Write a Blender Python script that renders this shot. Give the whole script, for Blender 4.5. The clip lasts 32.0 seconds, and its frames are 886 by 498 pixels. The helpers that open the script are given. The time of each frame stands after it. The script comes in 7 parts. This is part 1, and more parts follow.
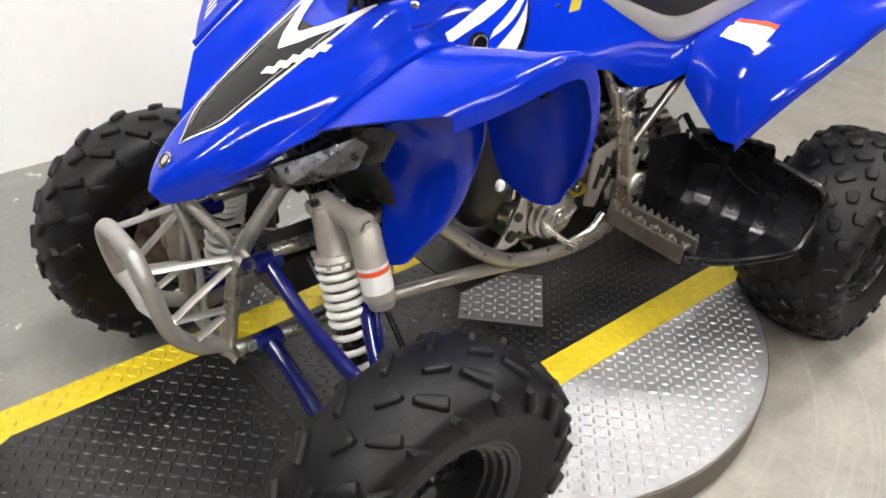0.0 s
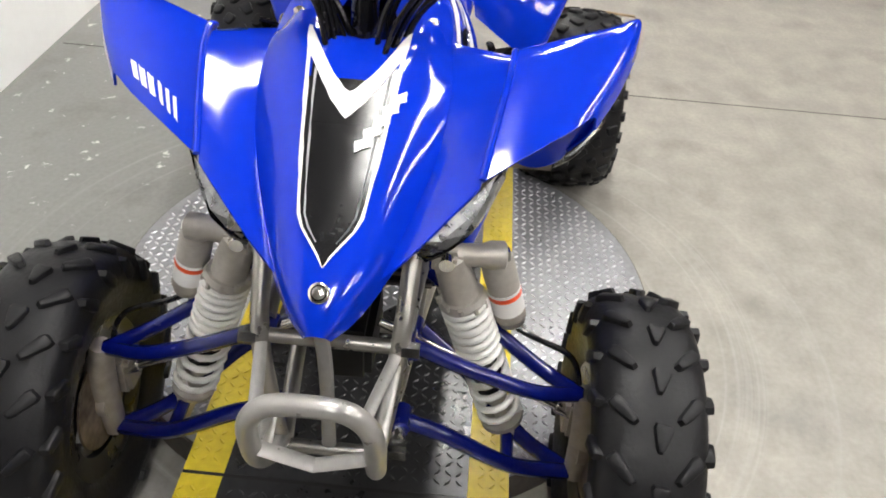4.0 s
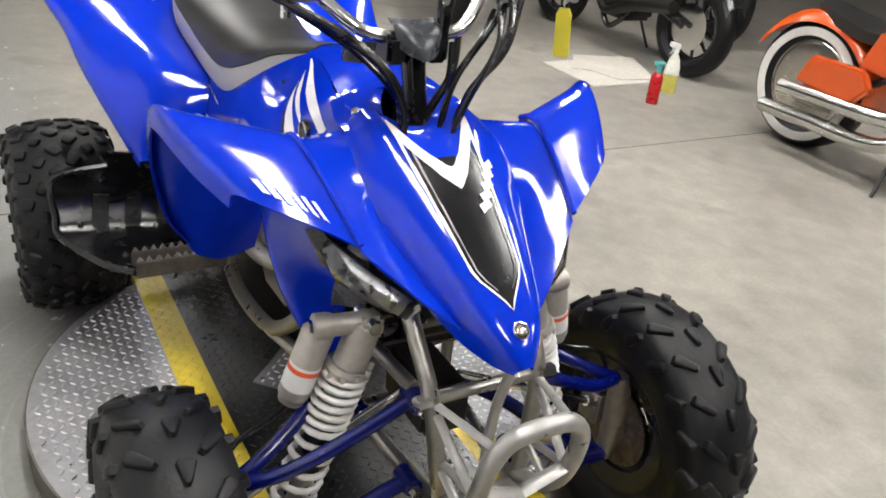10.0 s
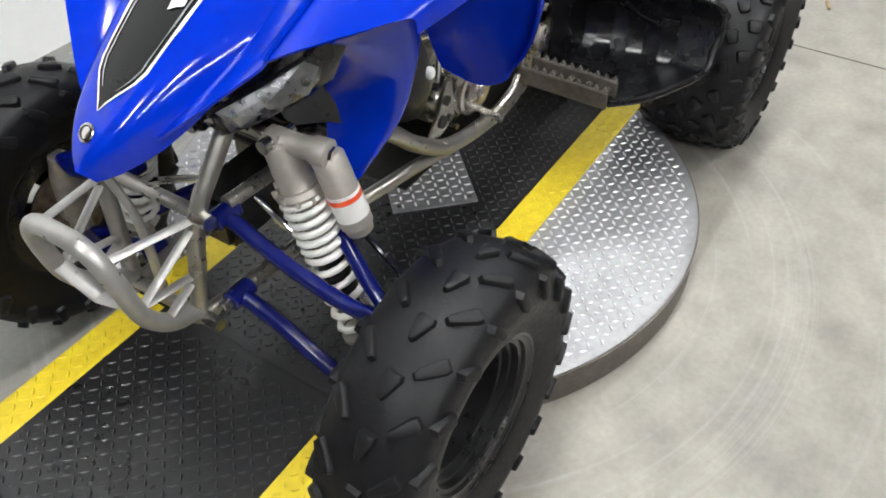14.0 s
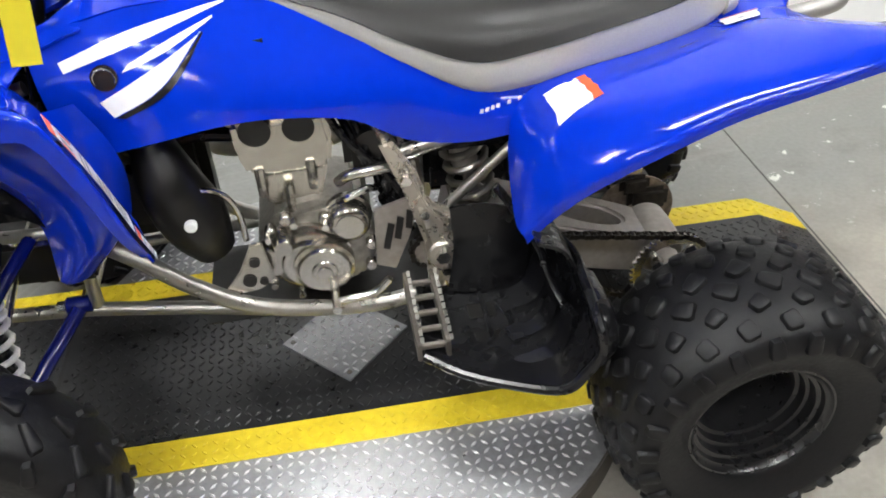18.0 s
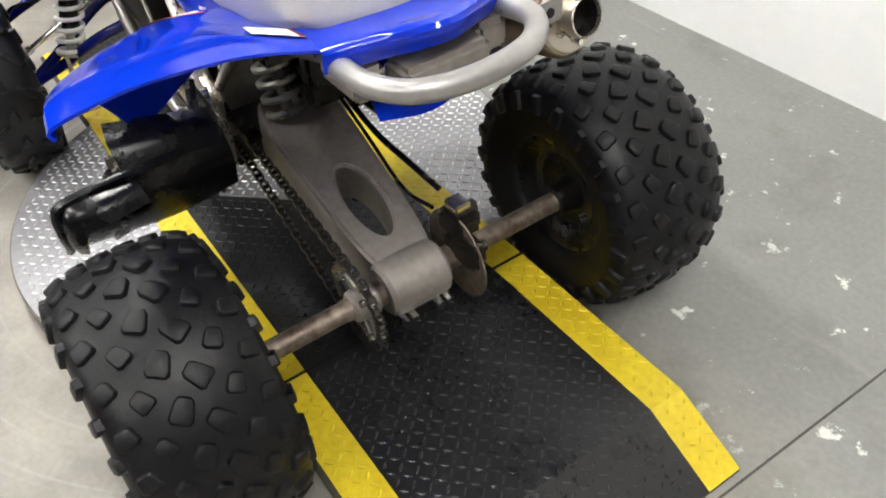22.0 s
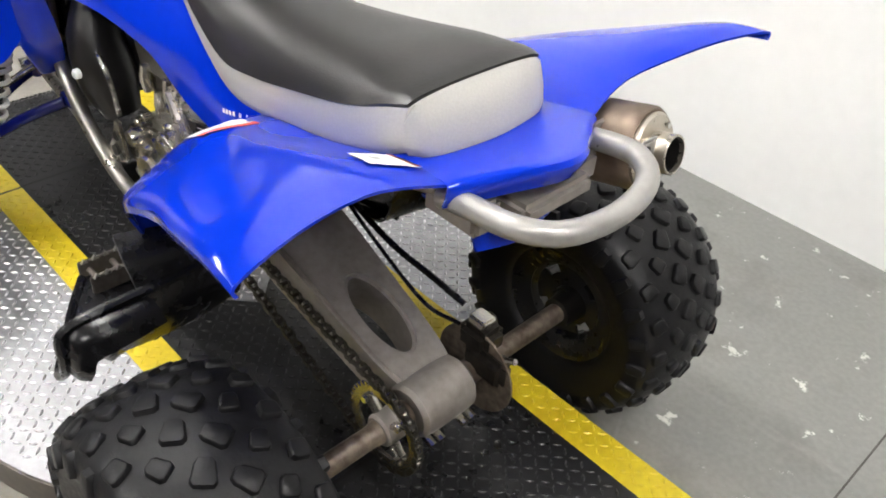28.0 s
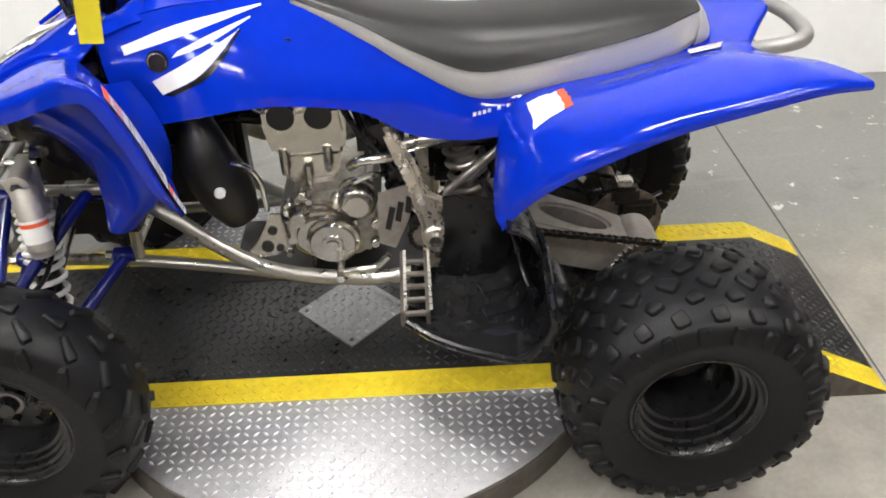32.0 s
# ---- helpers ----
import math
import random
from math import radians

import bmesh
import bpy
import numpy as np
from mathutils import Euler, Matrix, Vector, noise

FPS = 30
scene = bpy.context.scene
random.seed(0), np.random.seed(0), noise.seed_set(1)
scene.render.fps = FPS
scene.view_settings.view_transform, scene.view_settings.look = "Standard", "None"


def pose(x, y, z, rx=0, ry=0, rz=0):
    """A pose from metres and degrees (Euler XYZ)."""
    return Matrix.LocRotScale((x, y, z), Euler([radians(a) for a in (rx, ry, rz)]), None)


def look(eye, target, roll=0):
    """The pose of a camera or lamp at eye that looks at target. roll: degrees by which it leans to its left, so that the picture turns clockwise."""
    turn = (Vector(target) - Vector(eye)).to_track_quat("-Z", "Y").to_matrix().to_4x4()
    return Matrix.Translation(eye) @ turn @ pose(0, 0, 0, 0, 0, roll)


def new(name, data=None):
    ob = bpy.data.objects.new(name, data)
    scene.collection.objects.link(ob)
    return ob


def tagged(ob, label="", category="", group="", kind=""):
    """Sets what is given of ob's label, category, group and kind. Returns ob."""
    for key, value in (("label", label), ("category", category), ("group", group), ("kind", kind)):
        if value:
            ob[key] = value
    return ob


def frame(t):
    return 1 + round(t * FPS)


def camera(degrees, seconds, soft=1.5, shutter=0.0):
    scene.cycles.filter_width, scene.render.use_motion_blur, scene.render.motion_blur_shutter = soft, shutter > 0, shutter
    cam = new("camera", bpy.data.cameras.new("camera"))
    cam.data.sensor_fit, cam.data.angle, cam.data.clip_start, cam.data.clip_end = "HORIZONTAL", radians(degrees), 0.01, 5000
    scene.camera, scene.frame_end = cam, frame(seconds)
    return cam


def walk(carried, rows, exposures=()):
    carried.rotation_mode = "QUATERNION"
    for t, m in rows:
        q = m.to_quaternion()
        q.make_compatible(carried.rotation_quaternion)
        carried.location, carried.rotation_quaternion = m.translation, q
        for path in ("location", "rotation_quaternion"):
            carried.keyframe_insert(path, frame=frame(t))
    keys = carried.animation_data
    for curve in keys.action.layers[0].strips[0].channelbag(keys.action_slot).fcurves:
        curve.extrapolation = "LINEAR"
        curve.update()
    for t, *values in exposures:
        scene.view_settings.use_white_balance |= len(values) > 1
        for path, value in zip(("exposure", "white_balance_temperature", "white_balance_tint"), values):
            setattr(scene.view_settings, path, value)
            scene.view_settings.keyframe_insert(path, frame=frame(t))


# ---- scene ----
cam = camera(56.3, 32.0, soft=1.8)
PATH = [
    (0, (-1.179, -1.079, 1.285), (-0.068, 0.147, 0.162), 4.2),
    (0.5, (-1.218, -0.985, 1.283), (-0.061, 0.111, 0.071), 2.0),
    (1, (-1.342, -0.882, 1.247), (-0.078, 0.027, -0.008), -0.3),
    (1.5, (-1.424, -0.707, 1.251), (-0.079, -0.04, -0.071), -0.1),
    (2, (-1.416, -0.555, 1.283), (-0.01, -0.015, -0.034), 0.3),
    (2.5, (-1.431, -0.445, 1.29), (0.061, -0.022, 0.029), 1.2),
    (3, (-1.501, -0.319, 1.279), (0.111, -0.074, 0.121), 3.3),
    (3.5, (-1.507, -0.236, 1.317), (0.105, -0.099, 0.141), 4.5),
    (5.5, (-1.611, 0.028, 1.37), (-0.016, -0.197, 0.185), 3.5),
    (6, (-1.511, 0.079, 1.349), (0.145, -0.183, 0.258), 3.9),
    (6.5, (-1.431, 0.106, 1.35), (0.271, -0.153, 0.332), 2.9),
    (7, (-1.4, 0.147, 1.377), (0.292, -0.149, 0.354), 2.6),
    (7.5, (-1.459, 0.235, 1.378), (0.224, -0.194, 0.387), 3.8),
    (8, (-1.534, 0.309, 1.349), (0.137, -0.241, 0.398), 3.8),
    (8.5, (-1.598, 0.406, 1.336), (0.036, -0.266, 0.399), 4.4),
    (9, (-1.596, 0.609, 1.339), (-0.086, -0.315, 0.407), 6.8),
    (9.5, (-1.579, 0.715, 1.353), (-0.137, -0.301, 0.411), 8.6),
    (10, (-1.541, 0.639, 1.307), (-0.044, -0.316, 0.387), 7.1),
    (10.5, (-1.543, 0.445, 1.276), (0.066, -0.305, 0.355), 2.8),
    (11, (-1.564, 0.278, 1.248), (0.135, -0.258, 0.339), 0.4),
    (11.5, (-1.557, 0.108, 1.298), (0.138, -0.193, 0.282), 0.6),
    (12, (-1.542, -0.082, 1.27), (0.157, -0.145, 0.217), 0.2),
    (12.5, (-1.514, -0.277, 1.245), (0.141, -0.106, 0.136), 0.4),
    (13, (-1.426, -0.493, 1.276), (0.081, -0.058, 0.035), 0.4),
    (13.5, (-1.341, -0.685, 1.292), (0.006, -0.048, -0.042), -0.4),
    (15.5, (-0.851, -1.241, 1.324), (-0.035, -0.029, -0.042), 1.0),
    (16, (-0.639, -1.275, 1.38), (-0.027, 0.088, 0.049), 0.1),
    (16.5, (-0.455, -1.301, 1.394), (0.02, 0.327, 0.334), -1.3),
    (17, (-0.287, -1.342, 1.412), (0.046, 0.36, 0.416), -2.0),
    (17.5, (-0.138, -1.329, 1.4), (0.121, 0.309, 0.282), -2.6),
    (18, (0.05, -1.354, 1.35), (0.256, 0.21, 0.12), -3.3),
    (18.5, (0.345, -1.347, 1.296), (0.41, 0.201, 0.032), -5.6),
    (19, (0.599, -1.276, 1.347), (0.609, 0.291, 0.104), -5.8),
    (19.5, (0.862, -1.221, 1.376), (0.693, 0.391, 0.203), -6.8),
    (20, (1.061, -1.166, 1.358), (0.68, 0.402, 0.176), -6.9),
    (20.5, (1.211, -0.986, 1.346), (0.584, 0.461, 0.117), -6.5),
    (21, (1.389, -0.847, 1.353), (0.48, 0.426, 0.107), -6.9),
    (21.5, (1.586, -0.678, 1.316), (0.427, 0.316, 0.024), -7.3),
    (22, (1.652, -0.495, 1.288), (0.373, 0.251, -0.057), -6.1),
    (22.5, (1.719, -0.286, 1.321), (0.311, 0.234, -0.001), -4.5),
    (23, (1.764, -0.094, 1.31), (0.257, 0.206, 0.031), -3.6),
    (23.5, (1.816, 0.012, 1.309), (0.228, 0.185, 0.106), -1.3),
    (24, (1.759, 0.11, 1.34), (0.148, 0.127, 0.155), -0.0),
    (24.5, (1.697, 0.265, 1.356), (0.058, 0.065, 0.228), -1.0),
    (25, (1.646, 0.296, 1.378), (-0.034, 0.057, 0.32), 0.8),
    (25.5, (1.586, 0.226, 1.391), (-0.142, 0.049, 0.401), 1.9),
    (27.5, (1.389, -0.534, 1.333), (0.059, 0.39, 0.161), 6.3),
    (28, (1.352, -0.724, 1.334), (0.273, 0.426, 0.104), 5.1),
    (28.5, (1.249, -0.907, 1.341), (0.453, 0.408, 0.061), 4.0),
    (29, (1.189, -1.125, 1.327), (0.609, 0.265, 0.011), 3.2),
    (30, (0.826, -1.409, 1.376), (0.652, 0.082, 0.054), 2.7),
    (30.5, (0.626, -1.465, 1.386), (0.558, 0.062, 0.096), 2.0),
    (31, (0.439, -1.516, 1.368), (0.428, 0.052, 0.128), 0.1),
    (31.5, (0.278, -1.522, 1.41), (0.308, 0.048, 0.171), -0.8),
    (32, (0.173, -1.581, 1.413), (0.227, 0.031, 0.23), -1.6),
]
EXPOSURES = [(0.0, 0.18, 6480, 10), (3.0, 0.15, 6430, 10), (6.0, 0.11, 6480, 10), (8.0, 0.04, 6480, 10), (9.0, 0.05, 6480, 10), (10.0, 0.14, 6430, 10), (11.0, 0.21, 6400, 10), (12.0, 0.19, 6250, 10), (13.0, 0.11, 6150, 9), (16.0, 0.16, 6150, 7), (17.0, 0.19, 6200, 8), (19.0, 0.16, 6280, 8), (22.0, 0.27, 6380, 9), (25.0, 0.22, 6450, 10), (28.0, 0.2, 6400, 10), (32.0, 0.1, 6450, 10)]
walk(cam, [(t, look(eye, target, roll)) for t, eye, target, roll in PATH], EXPOSURES)

# ---- light ----
world = bpy.data.worlds.new("world")
scene.world = world
world.use_nodes = True
world.node_tree.nodes["Background"].inputs["Color"].default_value = (1.0, 0.98, 0.95, 1)
world.node_tree.nodes["Background"].inputs["Strength"].default_value = 0.1
LAMP = 68.0
LIGHTS = [(x, y) for x in (-3.2, -0.4, 2.4, 5.2) for y in (-5.0, -2.6, -0.2) if x - y < 6.0]

# ---- helpers of this scene ----
def cr(p, n):
    """Catmull-Rom through the rows of p, n steps a span."""
    p = np.array(p, float)
    q = np.concatenate([[2 * p[0] - p[1]], p, [2 * p[-1] - p[-2]]])
    out = []
    for i in range(len(p) - 1):
        a, b, c, d = q[i], q[i + 1], q[i + 2], q[i + 3]
        for k in range(n):
            t = k / n
            out.append(0.5 * (2 * b + (c - a) * t + (2 * a - 5 * b + 4 * c - d) * t * t + (3 * b - a - 3 * c + d) * t ** 3))
    out.append(p[-1])
    return np.array(out)


def join(*bms):
    """One bmesh out of several."""
    out = bmesh.new()
    for b in bms:
        me = bpy.data.meshes.new("tmp")
        b.to_mesh(me)
        b.free()
        out.from_mesh(me)
        bpy.data.meshes.remove(me)
    return out


def quads(verts, faces):
    bm = bmesh.new()
    vs = [bm.verts.new(v) for v in verts]
    for f in faces:
        try:
            bm.faces.new([vs[i] for i in f])
        except ValueError:
            pass
    return bm


def tube(points, r, seg=10, n=6, closed=False, flat=1.0):
    """A round bar along a smooth path; r: one radius or one for each point."""
    pts = np.array(points, float)
    rad = np.array([r] * len(pts) if np.isscalar(r) else r, float)
    if closed:
        pts, rad = np.concatenate([pts, pts[:1]]), np.concatenate([rad, rad[:1]])
    both = cr(np.column_stack([pts, rad]), n) if len(pts) > 2 else np.column_stack([pts, rad])
    path, rad = both[:, :3], both[:, 3]
    tan = np.gradient(path, axis=0)
    tan /= np.linalg.norm(tan, axis=1)[:, None] + 1e-12
    u = np.cross(tan[0], [0, 0, 1] if abs(tan[0][2]) < 0.9 else [1, 0, 0])
    verts, faces = [], []
    for i, (p, t) in enumerate(zip(path, tan)):
        u = u - t * (u @ t)
        u /= np.linalg.norm(u)
        v = np.cross(t, u)
        for k in range(seg):
            a = 2 * math.pi * k / seg
            verts.append(p + rad[i] * (math.cos(a) * u + flat * math.sin(a) * v))
    m = len(path)
    for i in range(m - 1):
        for k in range(seg):
            faces.append((i * seg + k, i * seg + (k + 1) % seg, (i + 1) * seg + (k + 1) % seg, (i + 1) * seg + k))
    if not closed:
        faces += [tuple(range(seg))[::-1], tuple((m - 1) * seg + k for k in range(seg))]
    return quads(verts, faces)


def lathe(profile, seg=32, axis="y", at=(0, 0, 0)):
    """Turns rows of (along the axis, radius) round an axis."""
    verts, faces = [], []
    for a, r in profile:
        for k in range(seg):
            w = 2 * math.pi * k / seg
            c, s = r * math.cos(w), r * math.sin(w)
            v = {"y": (c, a, s), "x": (a, c, s), "z": (c, s, a)}[axis]
            verts.append((v[0] + at[0], v[1] + at[1], v[2] + at[2]))
    m = len(profile)
    for i in range(m - 1):
        for k in range(seg):
            faces.append((i * seg + k, i * seg + (k + 1) % seg, (i + 1) * seg + (k + 1) % seg, (i + 1) * seg + k))
    ring = np.allclose(profile[0], profile[-1])
    if profile[0][1] > 1e-6 and not ring:
        faces.append(tuple(range(seg)))
    if profile[-1][1] > 1e-6 and not ring:
        faces.append(tuple((m - 1) * seg + k for k in range(seg)))
    bm = quads(verts, faces)
    bmesh.ops.remove_doubles(bm, verts=bm.verts, dist=1e-6)
    return bm


def rod(a, b, r, seg=12, bevel=0.0):
    """A straight round bar from a to b."""
    a, b = Vector(a), Vector(b)
    d = b - a
    ln = d.length
    prof = [(0, r), (ln, r)] if bevel <= 0 else [(0, r - bevel), (bevel, r), (ln - bevel, r), (ln, r - bevel)]
    bm = lathe(prof, seg, "z")
    bm.transform(Matrix.Translation(a) @ d.to_track_quat("Z", "Y").to_matrix().to_4x4())
    return bm


def turned(profile, a, b, seg=24):
    """Rows of (share of the way from a to b, radius), turned round that line."""
    a, b = Vector(a), Vector(b)
    d = b - a
    bm = lathe([(s * d.length, r) for s, r in profile], seg, "z")
    bm.transform(Matrix.Translation(a) @ d.to_track_quat("Z", "Y").to_matrix().to_4x4())
    return bm


def box(x0, x1, y0, y1, z0, z1, bevel=0.004):
    bm = bmesh.new()
    bmesh.ops.create_cube(bm, size=1, matrix=Matrix.Translation(((x0 + x1) / 2, (y0 + y1) / 2, (z0 + z1) / 2)) @ Matrix.Diagonal((x1 - x0, y1 - y0, z1 - z0, 1)))
    if bevel > 0:
        bmesh.ops.bevel(bm, geom=bm.edges[:], offset=bevel, segments=2, affect="EDGES")
    return bm


def prism(outline, depth, m=Matrix(), bevel=0.0):
    """A flat outline (x, y) made depth thick along z, then set by m."""
    n = len(outline)
    verts = [(x, y, 0) for x, y in outline] + [(x, y, depth) for x, y in outline]
    faces = [tuple(range(n))[::-1], tuple(range(n, 2 * n))] + [(i, (i + 1) % n, n + (i + 1) % n, n + i) for i in range(n)]
    bm = quads(verts, faces)
    bmesh.ops.recalc_face_normals(bm, faces=bm.faces[:])
    if bevel > 0:
        bmesh.ops.bevel(bm, geom=bm.edges[:], offset=bevel, segments=2, affect="EDGES")
    bm.transform(m)
    return bm


def side_plate(outline, y, depth, bevel=0.002):
    """A plate that stands along the machine: outline in (x, z), from y to y + depth."""
    return prism([(x, z) for x, z in outline], depth, Matrix.Translation((0, y + depth, 0)) @ Matrix.Rotation(radians(90), 4, "X"), bevel)


def sheet(rows, thick=0.004, nu=5, nv=4, flip=False):
    """A smooth sheet through a grid of points (rows along, points across), thick metres deep on its inner side."""
    g = np.array(rows, float)
    g = np.stack([cr(r, nv) for r in g])
    g = np.stack([cr(g[:, j], nu) for j in range(g.shape[1])], axis=1)
    du, dv = np.gradient(g, axis=0), np.gradient(g, axis=1)
    nrm = np.cross(du, dv)
    nrm /= np.linalg.norm(nrm, axis=2)[:, :, None] + 1e-12
    if flip:
        nrm = -nrm
    h = g - nrm * thick
    a, b = g.shape[:2]
    verts = list(g.reshape(-1, 3)) + list(h.reshape(-1, 3))
    o = a * b
    idx = lambda i, j: i * b + j
    faces = []
    for i in range(a - 1):
        for j in range(b - 1):
            f = (idx(i, j), idx(i + 1, j), idx(i + 1, j + 1), idx(i, j + 1))
            faces += [f if not flip else f[::-1], tuple(o + k for k in (f[::-1] if not flip else f))]
    rim = [idx(i, 0) for i in range(a)] + [idx(a - 1, j) for j in range(1, b)] + [idx(i, b - 1) for i in range(a - 2, -1, -1)] + [idx(0, j) for j in range(b - 2, 0, -1)]
    for k in range(len(rim)):
        p, q = rim[k], rim[(k + 1) % len(rim)]
        faces.append((p, q, o + q, o + p))
    bm = quads(verts, faces)
    bmesh.ops.recalc_face_normals(bm, faces=bm.faces[:])
    return bm


def mirrored(rows):
    return [[(x, -y, z) for x, y, z in r] for r in rows]


def obj(name, bm, material, smooth=40):
    me = bpy.data.meshes.new(name)
    bm.to_mesh(me)
    bm.free()
    me.materials.append(material)
    if smooth:
        me.shade_smooth()
        me.set_sharp_from_angle(angle=radians(smooth))
    return new(name, me)


def part(name, bm, material, parent, label="", smooth=40):
    ob = obj(name, bm, material, smooth)
    ob.parent = parent
    if label:
        tagged(ob, label)
    return ob


def thing(name, label, category, at=(0, 0, 0), group="", kind=""):
    e = new(name)
    e.empty_display_size = 0.1
    e.location = at
    return tagged(e, label, category, group, kind)


def raw(name, verts, faces, material, parent=None, smooth=0):
    me = bpy.data.meshes.new(name)
    me.from_pydata([tuple(v) for v in verts], [], faces)
    me.materials.append(material)
    ob = new(name, me)
    if parent:
        ob.parent = parent
    return ob


# ---- materials ----
def mat(name, color, rough=0.5, metal=0.0, var=0.12, scale=6.0, fine=60.0, bump=0.0, rvar=0.1, coat=0.0, spec=0.5, dark=None, blotch=None):
    """A surface with two scales of variation: large blotches and fine grain."""
    m = bpy.data.materials.new(name)
    m.use_nodes = True
    nt = m.node_tree
    b = nt.nodes["Principled BSDF"]
    N, L = nt.nodes.new, nt.links.new
    tc = N("ShaderNodeTexCoord")
    n1, n2 = N("ShaderNodeTexNoise"), N("ShaderNodeTexNoise")
    n1.inputs["Scale"].default_value, n1.inputs["Detail"].default_value = scale, 5
    n2.inputs["Scale"].default_value, n2.inputs["Detail"].default_value = fine, 3
    for n in (n1, n2):
        L(tc.outputs["Object"], n.inputs["Vector"])
    add = N("ShaderNodeMath")
    add.operation = "ADD"
    L(n1.outputs["Fac"], add.inputs[0])
    L(n2.outputs["Fac"], add.inputs[1])
    ramp = N("ShaderNodeValToRGB")
    lo = dark if dark else [c * (1 - var) for c in color]
    hi = blotch if blotch else [min(1, c * (1 + var)) for c in color]
    ramp.color_ramp.elements[0].position, ramp.color_ramp.elements[1].position = 0.35, 0.65
    ramp.color_ramp.elements[0].color, ramp.color_ramp.elements[1].color = (*lo, 1), (*hi, 1)
    half = N("ShaderNodeMath")
    half.operation = "MULTIPLY"
    half.inputs[1].default_value = 0.5
    L(add.outputs[0], half.inputs[0])
    L(half.outputs[0], ramp.inputs["Fac"])
    L(ramp.outputs["Color"], b.inputs["Base Color"])
    mr = N("ShaderNodeMapRange")
    mr.inputs["To Min"].default_value, mr.inputs["To Max"].default_value = max(0.02, rough - rvar), min(1, rough + rvar)
    L(half.outputs[0], mr.inputs["Value"])
    mr.inputs["From Min"].default_value, mr.inputs["From Max"].default_value = 0.3, 0.7
    L(mr.outputs["Result"], b.inputs["Roughness"])
    b.inputs["Metallic"].default_value = metal
    b.inputs["Specular IOR Level"].default_value = spec
    b.inputs["Coat Weight"].default_value = coat
    b.inputs["Coat Roughness"].default_value = 0.06
    if bump > 0:
        bp = N("ShaderNodeBump")
        bp.inputs["Strength"].default_value, bp.inputs["Distance"].default_value = bump, 0.002
        L(n2.outputs["Fac"], bp.inputs["Height"])
        L(bp.outputs["Normal"], b.inputs["Normal"])
    return m


def glow(name, color, strength):
    m = bpy.data.materials.new(name)
    m.use_nodes = True
    b = m.node_tree.nodes["Principled BSDF"]
    b.inputs["Base Color"].default_value = (*color, 1)
    b.inputs["Emission Color"].default_value = (*color, 1)
    b.inputs["Emission Strength"].default_value = strength
    return m


